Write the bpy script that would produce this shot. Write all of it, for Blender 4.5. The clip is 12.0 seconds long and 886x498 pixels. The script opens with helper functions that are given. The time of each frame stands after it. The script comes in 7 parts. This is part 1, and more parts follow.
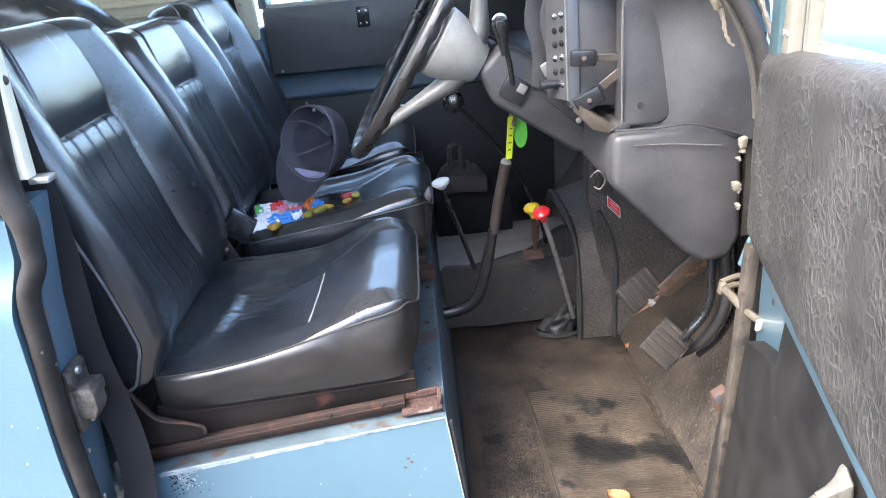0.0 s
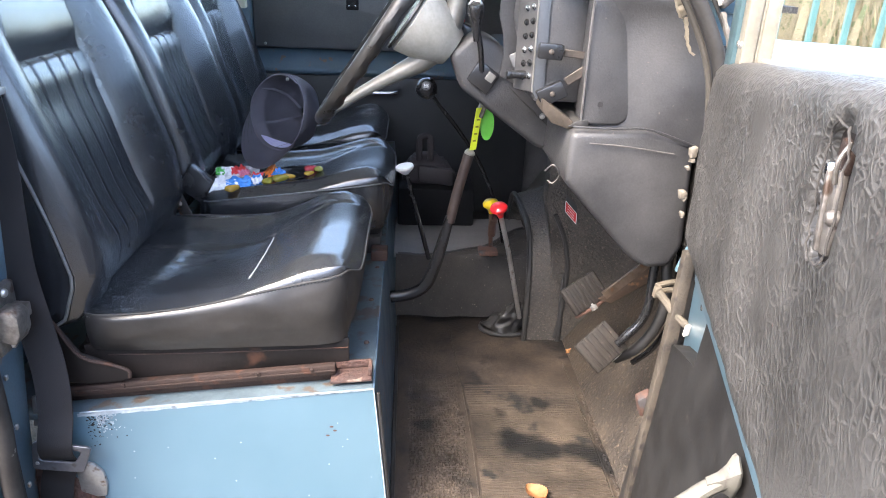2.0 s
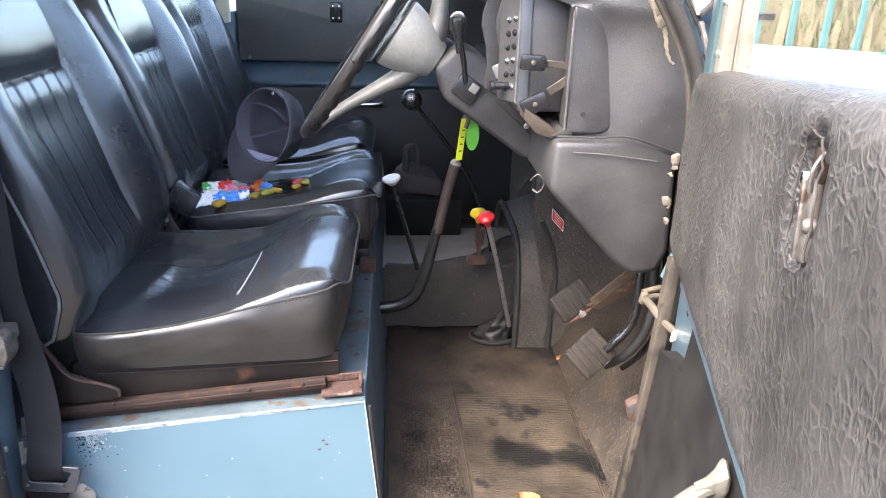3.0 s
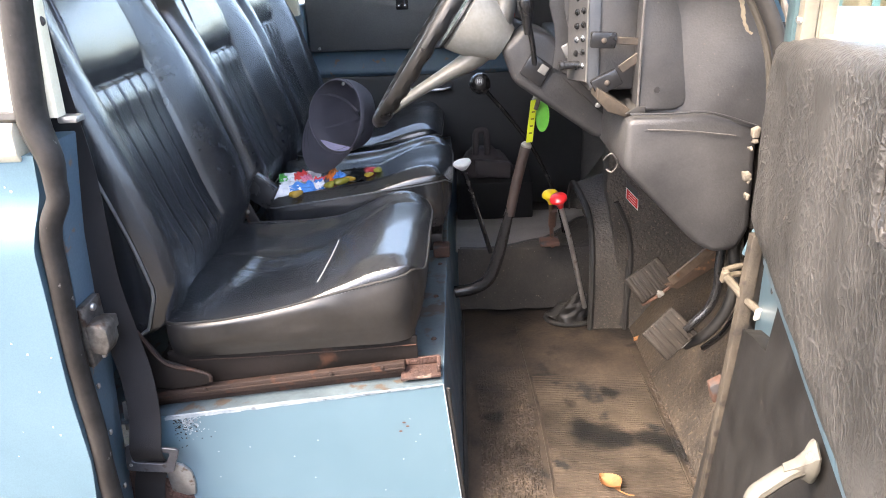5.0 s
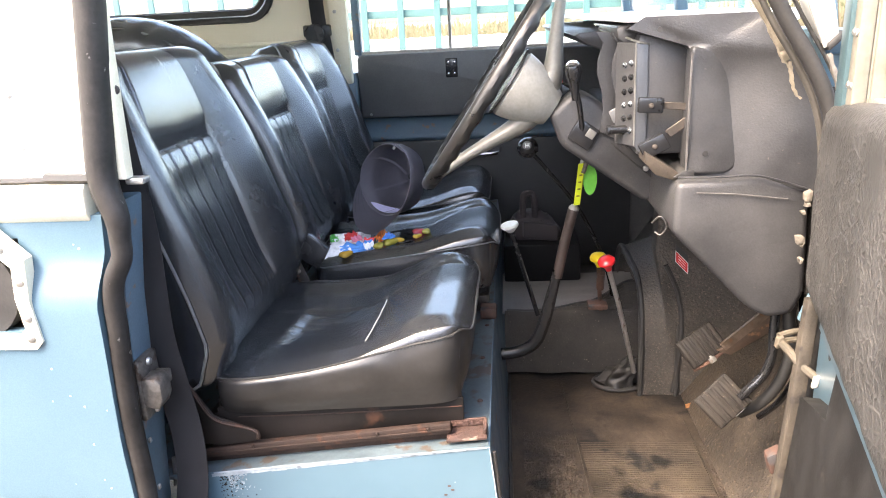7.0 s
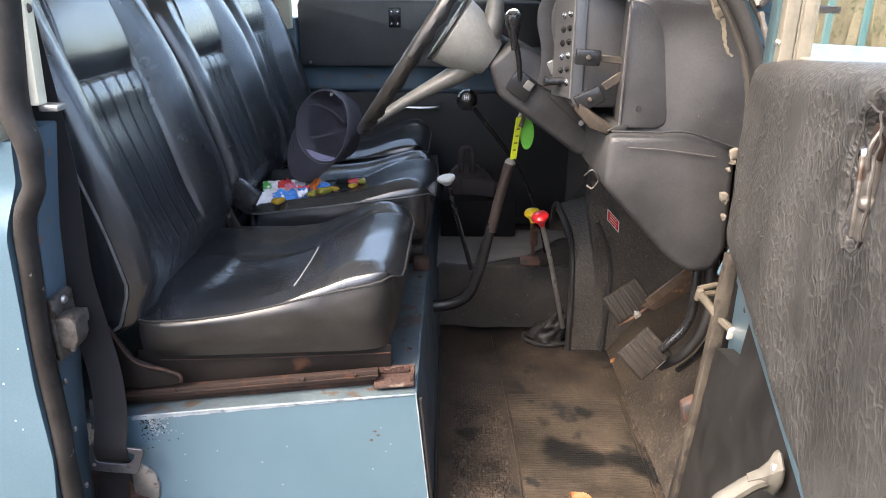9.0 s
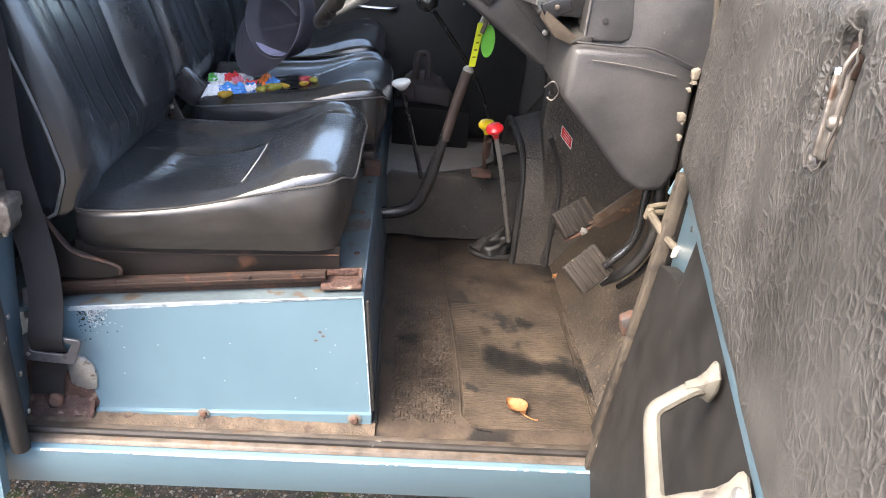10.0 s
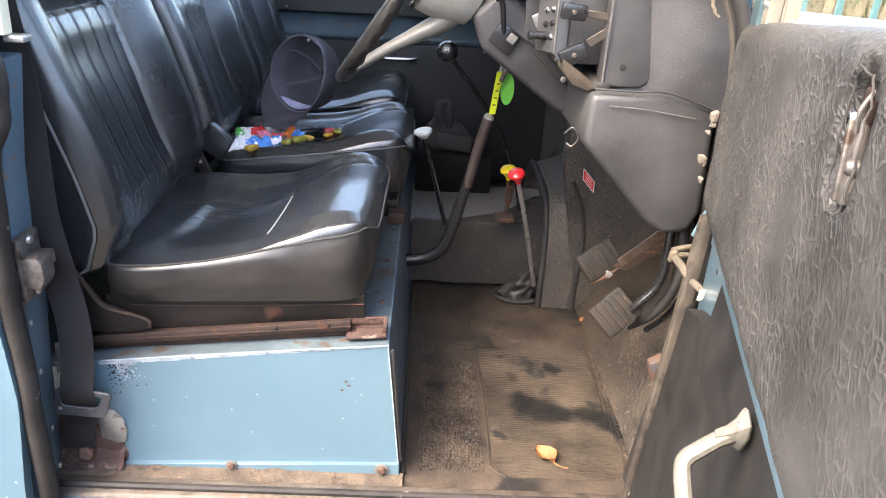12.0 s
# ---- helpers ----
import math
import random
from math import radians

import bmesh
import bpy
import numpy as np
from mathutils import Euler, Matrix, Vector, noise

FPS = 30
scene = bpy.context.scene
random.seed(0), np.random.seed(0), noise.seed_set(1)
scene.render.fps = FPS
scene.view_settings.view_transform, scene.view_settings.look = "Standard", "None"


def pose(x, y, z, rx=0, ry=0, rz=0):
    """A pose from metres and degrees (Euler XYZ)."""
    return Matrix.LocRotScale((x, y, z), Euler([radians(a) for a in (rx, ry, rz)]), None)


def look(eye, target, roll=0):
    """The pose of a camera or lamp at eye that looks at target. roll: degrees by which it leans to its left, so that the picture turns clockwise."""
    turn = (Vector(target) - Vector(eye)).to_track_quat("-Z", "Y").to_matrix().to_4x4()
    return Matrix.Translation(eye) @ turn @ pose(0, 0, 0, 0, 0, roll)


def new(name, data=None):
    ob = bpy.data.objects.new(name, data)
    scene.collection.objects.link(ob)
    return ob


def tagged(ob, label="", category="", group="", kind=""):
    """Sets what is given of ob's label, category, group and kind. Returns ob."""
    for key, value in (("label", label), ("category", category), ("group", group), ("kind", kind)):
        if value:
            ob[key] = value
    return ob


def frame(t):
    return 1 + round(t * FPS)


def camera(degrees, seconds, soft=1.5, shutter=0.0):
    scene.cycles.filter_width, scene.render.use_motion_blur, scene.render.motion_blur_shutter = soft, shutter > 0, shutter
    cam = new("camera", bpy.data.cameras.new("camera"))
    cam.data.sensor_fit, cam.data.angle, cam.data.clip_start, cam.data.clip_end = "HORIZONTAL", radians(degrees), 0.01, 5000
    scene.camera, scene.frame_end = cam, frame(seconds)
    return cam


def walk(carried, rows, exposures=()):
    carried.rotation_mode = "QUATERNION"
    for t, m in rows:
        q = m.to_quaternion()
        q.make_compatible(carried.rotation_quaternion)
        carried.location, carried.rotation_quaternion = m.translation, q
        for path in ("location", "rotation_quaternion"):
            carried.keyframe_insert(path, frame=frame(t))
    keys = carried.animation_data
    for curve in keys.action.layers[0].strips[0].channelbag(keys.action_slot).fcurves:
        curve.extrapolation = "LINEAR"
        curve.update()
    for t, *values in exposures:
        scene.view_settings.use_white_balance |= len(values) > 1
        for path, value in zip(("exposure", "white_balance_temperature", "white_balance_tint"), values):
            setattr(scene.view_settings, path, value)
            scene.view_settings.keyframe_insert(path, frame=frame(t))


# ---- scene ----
cam = camera(63.0, 12.0, 1.0)
PATH = [
    (0, (-0.019, -0.894, 0.895), (0.006, 0.95, 0.121), -5.5),
    (0.5, (0.005, -0.905, 0.888), (-0.081, 0.985, 0.242), -5.1),
    (1, (0.0, -0.913, 0.874), (-0.097, 0.978, 0.229), -2.9),
    (1.5, (0.004, -0.916, 0.866), (0.07, 0.929, 0.096), 2.5),
    (2, (0.013, -0.92, 0.854), (0.122, 0.928, 0.098), 2.6),
    (2.5, (0.016, -0.917, 0.86), (0.148, 0.936, 0.12), 2.1),
    (2.7, (0.016, -0.919, 0.861), (0.159, 0.936, 0.126), 1.8),
    (4.3, (0.01, -0.933, 0.859), (0.007, 0.919, 0.103), -0.5),
    (4.5, (0.008, -0.933, 0.859), (-0.026, 0.907, 0.078), -0.7),
    (5, (0.011, -0.93, 0.865), (-0.048, 0.912, 0.088), -2.3),
    (5.5, (0.011, -0.931, 0.867), (-0.063, 0.938, 0.158), -3.0),
    (6, (0.012, -0.932, 0.864), (-0.083, 0.951, 0.197), -2.8),
    (6.5, (0.01, -0.935, 0.87), (-0.111, 0.956, 0.232), -2.9),
    (7, (0.009, -0.94, 0.866), (-0.173, 0.956, 0.256), -2.9),
    (7.2, (0.006, -0.94, 0.867), (-0.188, 0.952, 0.249), -2.8),
    (8.8, (0.016, -0.944, 0.839), (-0.107, 0.937, 0.169), -0.0),
    (9, (0.021, -0.939, 0.843), (0.003, 0.929, 0.129), 0.6),
    (9.5, (0.013, -0.933, 0.835), (0.121, 0.893, 0.027), 2.2),
    (10, (0.007, -0.934, 0.828), (0.157, 0.834, -0.095), 6.0),
    (10.5, (0.012, -0.936, 0.832), (0.125, 0.81, -0.137), 7.0),
    (11, (0.01, -0.933, 0.835), (0.086, 0.838, -0.091), 4.9),
    (11.5, (0.009, -0.934, 0.837), (0.099, 0.87, -0.023), 4.1),
    (12, (0.011, -0.935, 0.836), (0.081, 0.887, 0.014), 3.6),
]
walk(cam, [(t, look(eye, target, roll)) for t, eye, target, roll in PATH], [(0, 3.49, 6170, 10), (1, 3.58, 6440, 11), (2.5, 3.54, 6560, 12), (4.5, 3.57, 7080, 14), (5.5, 3.60, 7280, 14), (7, 3.64, 7350, 14), (9, 2.98, 7080, 13), (9.5, 3.45, 7000, 12), (10.5, 3.42, 7080, 13), (12, 3.46, 7060, 13)])

# ---- light ----
world = bpy.data.worlds.new("world")
scene.world = world
world.use_nodes = True
_nt = world.node_tree
_sky = _nt.nodes.new("ShaderNodeTexSky")
_sky.sky_type = 'NISHITA'
_sky.sun_disc = False
_sky.sun_elevation, _sky.sun_rotation = radians(53), radians(231)
_sky.dust_density, _sky.air_density, _sky.ozone_density = 3.0, 1.0, 1.0
_nt.links.new(_sky.outputs[0], _nt.nodes["Background"].inputs[0])
_nt.nodes["Background"].inputs[1].default_value = 0.15
sun = new("sun", bpy.data.lights.new("sun", "SUN"))
sun.data.energy, sun.data.angle, sun.data.color = 0.95, radians(30), (1.0, 0.93, 0.82)
sun.matrix_world = look((-1.5, -1.2, 2.6), (0, 0, 0))

# ---- materials ----


def mat(name, a, b=None, rough=0.5, metal=0.0, scale=6.0, fine=180.0, bump=0.15, dist=0.002, spots=None,
        spot_scale=25.0, spot_at=0.62, coat=0.0, rvar=0.12, spec=0.5, stains=(), coat_rough=0.15, yard=None):
    """Two-scale colour between a and b, fine relief, and an optional third colour in spots."""
    m = bpy.data.materials.new(name)
    m.use_nodes = True
    nt = m.node_tree
    n, l = nt.nodes, nt.links
    p = n["Principled BSDF"]
    b = b or tuple(min(1, c * 1.35 + 0.004) for c in a)
    tc = n.new("ShaderNodeTexCoord")
    big = n.new("ShaderNodeTexNoise")
    big.inputs["Scale"].default_value, big.inputs["Detail"].default_value, big.inputs["Roughness"].default_value = scale, 6, 0.65
    l.new(tc.outputs["Object"], big.inputs["Vector"])
    small = n.new("ShaderNodeTexNoise")
    small.inputs["Scale"].default_value = fine
    small.inputs["Detail"].default_value = 3
    l.new(tc.outputs["Object"], small.inputs["Vector"])
    fine_out = small.outputs[0]
    ramp = n.new("ShaderNodeMapRange")
    ramp.inputs[1].default_value, ramp.inputs[2].default_value = 0.3, 0.7
    l.new(big.outputs[0], ramp.inputs[0])
    mix = n.new("ShaderNodeMix")
    mix.data_type = 'RGBA'
    mix.inputs["A"].default_value, mix.inputs["B"].default_value = (*a, 1), (*b, 1)
    l.new(ramp.outputs[0], mix.inputs["Factor"])
    col = mix.outputs["Result"]
    mix2 = n.new("ShaderNodeMix")
    mix2.data_type, mix2.blend_type = 'RGBA', 'OVERLAY'
    mix2.inputs["Factor"].default_value = 0.22
    l.new(col, mix2.inputs["A"])
    l.new(fine_out, mix2.inputs["B"])
    col = mix2.outputs["Result"]
    if spots:
        sp = n.new("ShaderNodeTexNoise")
        sp.inputs["Scale"].default_value, sp.inputs["Detail"].default_value = spot_scale, 8
        l.new(tc.outputs["Object"], sp.inputs["Vector"])
        mr = n.new("ShaderNodeMapRange")
        mr.inputs[1].default_value, mr.inputs[2].default_value = spot_at, spot_at + 0.07
        l.new(sp.outputs[0], mr.inputs[0])
        m3 = n.new("ShaderNodeMix")
        m3.data_type = 'RGBA'
        m3.inputs["B"].default_value = (*spots, 1)
        l.new(mr.outputs[0], m3.inputs["Factor"])
        l.new(col, m3.inputs["A"])
        col = m3.outputs["Result"]
    for sx, sy, sr in stains:
        w = n.new("ShaderNodeTexNoise")
        w.inputs["Scale"].default_value, w.inputs["Detail"].default_value = 22, 6
        l.new(tc.outputs["Object"], w.inputs["Vector"])
        ad = n.new("ShaderNodeMix")
        ad.data_type, ad.blend_type = 'RGBA', 'ADD'
        ad.inputs["Factor"].default_value = 0.055
        l.new(tc.outputs["Object"], ad.inputs["A"])
        l.new(w.outputs["Color"], ad.inputs["B"])
        ds = n.new("ShaderNodeVectorMath")
        ds.operation = 'DISTANCE'
        ds.inputs[1].default_value = (sx + 0.0275, sy + 0.0275, 0.0275)
        l.new(ad.outputs["Result"], ds.inputs[0])
        mr = n.new("ShaderNodeMapRange")
        mr.inputs[1].default_value, mr.inputs[2].default_value, mr.inputs[3].default_value, mr.inputs[4].default_value = sr * 0.6, sr * 1.25, 0.93, 0.0
        l.new(ds.outputs["Value"], mr.inputs[0])
        m4 = n.new("ShaderNodeMix")
        m4.data_type = 'RGBA'
        m4.inputs["B"].default_value = (0.006, 0.0058, 0.006, 1)
        l.new(mr.outputs[0], m4.inputs["Factor"])
        l.new(col, m4.inputs["A"])
        col = m4.outputs["Result"]
    if yard:
        # soil round the vehicle, paving further off
        wn = n.new("ShaderNodeTexNoise")
        wn.inputs["Scale"].default_value, wn.inputs["Detail"].default_value = 1.6, 6
        l.new(tc.outputs["Object"], wn.inputs["Vector"])
        ln = n.new("ShaderNodeVectorMath")
        ln.operation = 'DISTANCE'
        ln.inputs[1].default_value = (0.0, -3.0, -0.58)
        l.new(tc.outputs["Object"], ln.inputs[0])
        ad = n.new("ShaderNodeMath")
        ad.operation = 'ADD'
        l.new(ln.outputs["Value"], ad.inputs[0])
        l.new(wn.outputs[0], ad.inputs[1])
        mr = n.new("ShaderNodeMapRange")
        mr.inputs[1].default_value, mr.inputs[2].default_value = 5.9, 6.4
        l.new(ad.outputs[0], mr.inputs[0])
        my = n.new("ShaderNodeMix")
        my.data_type = 'RGBA'
        my.inputs["B"].default_value = (*yard, 1)
        l.new(mr.outputs[0], my.inputs["Factor"])
        l.new(col, my.inputs["A"])
        col = my.outputs["Result"]
    l.new(col, p.inputs["Base Color"])
    rr = n.new("ShaderNodeMapRange")
    rr.inputs[1].default_value, rr.inputs[2].default_value = 0.3, 0.7
    rr.inputs[3].default_value, rr.inputs[4].default_value = max(0.03, rough - rvar), min(1, rough + rvar)
    l.new(big.outputs[0], rr.inputs[0])
    l.new(rr.outputs[0], p.inputs["Roughness"])
    p.inputs["Metallic"].default_value = metal
    p.inputs["Specular IOR Level"].default_value = spec
    p.inputs["Coat Weight"].default_value = coat
    p.inputs["Coat Roughness"].default_value = coat_rough
    bp = n.new("ShaderNodeBump")
    bp.inputs["Strength"].default_value, bp.inputs["Distance"].default_value = bump, dist
    l.new(fine_out, bp.inputs["Height"])
    l.new(bp.outputs[0], p.inputs["Normal"])
    return m


def plain(name, c, rough=0.5, metal=0.0, **kw):
    return mat(name, c, tuple(min(1, v * 1.12) for v in c), rough, metal, scale=9, fine=120, bump=0.04, rvar=0.05, **kw)


VINYL = mat("black_vinyl", (0.0085, 0.0094, 0.0113), (0.017, 0.018, 0.0207), 0.5, scale=5, fine=74, bump=0.28, dist=0.002, rvar=0.08, coat=1.0, spec=0.15, coat_rough=0.25)
VINYL.node_tree.nodes["Principled BSDF"].inputs["Coat IOR"].default_value = 1.78
VINYL_WORN = mat("worn_vinyl", (0.009, 0.0088, 0.0088), (0.026, 0.024, 0.0225), 0.45, scale=11, fine=110, bump=0.22, dist=0.0012, coat=0.5, coat_rough=0.26, spec=0.35)


def wrinkled(name):
    """Old padded vinyl: worn paler ridges between dark pebbled cells, scuffed brown in patches."""
    m = mat(name, (0.029, 0.0275, 0.0257), (0.061, 0.0565, 0.052), 0.48, scale=7, fine=300, bump=0.1, dist=0.001, spots=(0.10, 0.085, 0.068), spot_scale=38, spot_at=0.70)
    nt = m.node_tree
    n, l = nt.nodes, nt.links
    p = n["Principled BSDF"]
    tc = n.new("ShaderNodeTexCoord")
    bend = n.new("ShaderNodeTexNoise")
    bend.inputs["Scale"].default_value, bend.inputs["Detail"].default_value = 26, 4
    l.new(tc.outputs["Object"], bend.inputs["Vector"])
    add = n.new("ShaderNodeMix")
    add.data_type, add.blend_type = 'RGBA', 'ADD'
    add.inputs["Factor"].default_value = 0.022
    l.new(tc.outputs["Object"], add.inputs["A"])
    l.new(bend.outputs["Color"], add.inputs["B"])
    mp = n.new("ShaderNodeMapping")
    mp.inputs["Scale"].default_value = (1.0, 1.0, 0.8)
    mp.inputs["Rotation"].default_value = (radians(28), 0, 0)
    l.new(add.outputs["Result"], mp.inputs["Vector"])
    heights = []
    for sc, hi in ((88, 0.20), (180, 0.24)):
        vo = n.new("ShaderNodeTexVoronoi")
        vo.feature = 'DISTANCE_TO_EDGE'
        vo.inputs["Scale"].default_value = sc
        l.new(mp.outputs[0], vo.inputs["Vector"])
        mr = n.new("ShaderNodeMapRange")
        mr.interpolation_type = 'SMOOTHSTEP'
        mr.inputs[1].default_value, mr.inputs[2].default_value = 0.0, hi
        l.new(vo.outputs["Distance"], mr.inputs[0])
        heights.append(mr.outputs[0])
    av = n.new("ShaderNodeMix")
    av.data_type = 'FLOAT'
    av.inputs[0].default_value = 0.35
    l.new(heights[0], av.inputs[2])
    l.new(heights[1], av.inputs[3])
    patch = n.new("ShaderNodeTexNoise")
    patch.inputs["Scale"].default_value, patch.inputs["Detail"].default_value = 9, 5
    l.new(tc.outputs["Object"], patch.inputs["Vector"])
    pr = n.new("ShaderNodeMapRange")
    pr.inputs[1].default_value, pr.inputs[2].default_value = 0.30, 0.52
    l.new(patch.outputs[0], pr.inputs[0])
    flat = n.new("ShaderNodeMix")
    flat.data_type = 'FLOAT'
    flat.inputs[2].default_value = 0.72
    l.new(pr.outputs[0], flat.inputs[0])
    l.new(av.outputs[0], flat.inputs[3])
    old = p.inputs["Base Color"].links[0].from_socket
    tone = n.new("ShaderNodeMapRange")
    tone.inputs[3].default_value, tone.inputs[4].default_value = 1.38, 0.76
    l.new(flat.outputs[0], tone.inputs[0])
    mul = n.new("ShaderNodeVectorMath")
    mul.operation = 'SCALE'
    l.new(old, mul.inputs[0])
    l.new(tone.outputs[0], mul.inputs["Scale"])
    l.new(mul.outputs[0], p.inputs["Base Color"])
    bp = n.new("ShaderNodeBump")
    bp.inputs["Strength"].default_value, bp.inputs["Distance"].default_value = 0.42, 0.003
    bp.invert = True
    l.new(flat.outputs[0], bp.inputs["Height"])
    l.new(p.inputs["Normal"].links[0].from_socket, bp.inputs["Normal"])
    l.new(bp.outputs[0], p.inputs["Normal"])
    return m


CARD = wrinkled("creased_card_vinyl")
DASH = mat("dash_vinyl", (0.021, 0.021, 0.0225), (0.055, 0.0535, 0.0535), 0.48, scale=9, fine=360, bump=0.5, dist=0.0011, spots=(0.085, 0.074, 0.062), spot_scale=130, spot_at=0.69)
BLUE = mat("blue_paint", (0.074, 0.131, 0.165), (0.098, 0.162, 0.201), 0.33, scale=3, fine=700, bump=0.02, coat=0.25, rvar=0.06, spots=(0.45, 0.5, 0.52), spot_scale=55, spot_at=0.74)
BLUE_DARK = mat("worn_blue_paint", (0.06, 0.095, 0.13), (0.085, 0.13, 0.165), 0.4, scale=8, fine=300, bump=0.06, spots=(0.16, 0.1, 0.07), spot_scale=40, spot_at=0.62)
CREAM = mat("cream_paint", (0.66, 0.60, 0.45), (0.72, 0.66, 0.52), 0.4, scale=4, fine=300, bump=0.03, rvar=0.06)
WHITE = mat("white_paint", (0.76, 0.75, 0.70), (0.82, 0.81, 0.77), 0.4, scale=3, fine=300, bump=0.02, rvar=0.05)
TREAD = mat("dirty_alloy_tread", (0.045, 0.036, 0.029), (0.13, 0.108, 0.09), 0.6, 0.2, scale=32, fine=220, bump=0.3, spots=(0.09, 0.06, 0.04), spot_scale=45, spot_at=0.6)
RUST = mat("rusty_steel", (0.06, 0.034, 0.026), (0.125, 0.064, 0.044), 0.75, 0.2, scale=18, fine=220, bump=0.35, dist=0.002, spots=(0.05, 0.045, 0.045), spot_scale=30, spot_at=0.56)
DARK_METAL = mat("dark_steel", (0.03, 0.028, 0.027), (0.07, 0.06, 0.055), 0.5, 0.5, scale=12, fine=200, bump=0.15, spots=(0.16, 0.09, 0.06), spot_scale=35, spot_at=0.63)
STEEL = mat("worn_steel", (0.32, 0.31, 0.29), (0.5, 0.49, 0.47), 0.4, 0.8, scale=20, fine=200, bump=0.1, spots=(0.16, 0.11, 0.08), spot_scale=40, spot_at=0.62)
RAIL = mat("rust_brown_rail", (0.018, 0.0125, 0.0105), (0.042, 0.025, 0.019), 0.7, 0.0, scale=22, fine=220, bump=0.4, spec=0.25, spots=(0.055, 0.026, 0.017), spot_scale=40, spot_at=0.58)
CAST = mat("grey_cast_metal", (0.15, 0.145, 0.13), (0.24, 0.23, 0.21), 0.55, 0.5, scale=25, fine=180, bump=0.25, spots=(0.1, 0.07, 0.05), spot_scale=40, spot_at=0.62)
OLD_CAST = mat("dirty_cast_metal", (0.07, 0.062, 0.055), (0.17, 0.155, 0.14), 0.5, 0.6, scale=45, fine=180, bump=0.3, spots=(0.06, 0.04, 0.03), spot_scale=40, spot_at=0.56)
PAN = mat("dark_seat_pan", (0.006, 0.0052, 0.0048), (0.016, 0.012, 0.0105), 0.6, 0.0, scale=12, fine=200, bump=0.1, spec=0.25, spots=(0.045, 0.022, 0.014), spot_scale=14, spot_at=0.64)
RED_RUST = mat("flaking_red_rust", (0.028, 0.015, 0.012), (0.085, 0.042, 0.031), 0.8, scale=30, fine=160, bump=0.9, dist=0.004, spots=(0.2, 0.15, 0.12), spot_scale=38, spot_at=0.62)
CHROME = mat("chrome", (0.6, 0.6, 0.6), (0.72, 0.72, 0.72), 0.16, 1.0, scale=20, fine=150, bump=0.03, rvar=0.06)
ALLOY = mat("pale_alloy", (0.3, 0.285, 0.25), (0.42, 0.40, 0.36), 0.5, 0.15, scale=25, fine=150, bump=0.15, spots=(0.33, 0.27, 0.18), spot_scale=50, spot_at=0.66)
RUBBER = mat("black_rubber", (0.014, 0.014, 0.014), (0.04, 0.037, 0.034), 0.6, scale=15, fine=200, bump=0.2)
SEAL = mat("worn_door_seal", (0.014, 0.0126, 0.012), (0.036, 0.0325, 0.030), 0.5, spec=0.2, scale=14, fine=120, bump=0.25, spots=(0.30, 0.28, 0.26), spot_scale=55, spot_at=0.685)
STAINS = ((0.250, 0.190, 0.05), (0.225, 0.212, 0.03), (0.292, 0.175, 0.03), (0.344, 0.178, 0.032), (0.379, 0.164, 0.03), (0.402, 0.14, 0.03), (0.30, 0.33, 0.022), (0.211, 0.289, 0.016), (0.06, 0.25, 0.02))
MAT_RUBBER = mat("dusty_rubber_mat", (0.020, 0.0165, 0.0138), (0.084, 0.064, 0.047), 0.72, scale=7, fine=130, bump=0.5, dist=0.003, spec=0.22, spots=(0.016, 0.015, 0.0145), spot_scale=13, spot_at=0.58, stains=STAINS)
MAT_EDGE = mat("dusty_grained_rubber", (0.014, 0.0118, 0.0102), (0.070, 0.053, 0.040), 0.68, scale=11, fine=130, bump=0.5, dist=0.003, spec=0.25, spots=(0.015, 0.0135, 0.0125), spot_scale=8, spot_at=0.56, stains=STAINS)
CARPET = mat("dusty_black_board", (0.024, 0.022, 0.020), (0.060, 0.051, 0.043), 0.72, scale=9, fine=230, bump=0.8, dist=0.0025, spots=(0.12, 0.095, 0.07), spot_scale=210, spot_at=0.62)
# Copy of the black board, lightened to replace light missing in the far footwell.
FAR_BOARD_LIT = mat("lightened_black_board", (0.085, 0.080, 0.076), (0.14, 0.132, 0.124), 0.7, scale=9, fine=230, bump=0.5, dist=0.0025, spots=(0.13, 0.11, 0.09), spot_scale=60, spot_at=0.66)
DUSTY = mat("dusty_black_cover", (0.027, 0.0245, 0.022), (0.074, 0.064, 0.053), 0.62, scale=13, fine=160, bump=0.9, dist=0.004, spots=(0.11, 0.09, 0.07), spot_scale=260, spot_at=0.58)
TUNNEL_SIDE = mat("black_tunnel_mat", (0.022, 0.020, 0.018), (0.060, 0.053, 0.046), 0.75, scale=9, fine=240, bump=0.6, dist=0.0025, spec=0.3, spots=(0.15, 0.13, 0.10), spot_scale=160, spot_at=0.66)
TUNNEL = mat("grey_tunnel_mat", (0.12, 0.111, 0.102), (0.19, 0.178, 0.165), 0.7, scale=8, fine=260, bump=0.25)
PLASTIC = mat("black_plastic", (0.012, 0.012, 0.013), (0.02, 0.02, 0.021), 0.25, scale=10, fine=200, bump=0.04, rvar=0.05)
GREY_HUB = mat("beige_grey_plastic", (0.2, 0.193, 0.168), (0.29, 0.28, 0.25), 0.42, scale=14, fine=160, bump=0.06, spots=(0.16, 0.14, 0.11), spot_scale=22, spot_at=0.66)
RIM = mat("worn_black_rim", (0.009, 0.0088, 0.0086), (0.021, 0.0198, 0.0188), 0.34, scale=12, fine=120, bump=0.06)
WEB = mat("seat_belt_webbing", (0.013, 0.0125, 0.0135), (0.024, 0.023, 0.0245), 0.65, spec=0.18, scale=8, fine=900, bump=0.4, dist=0.0008)
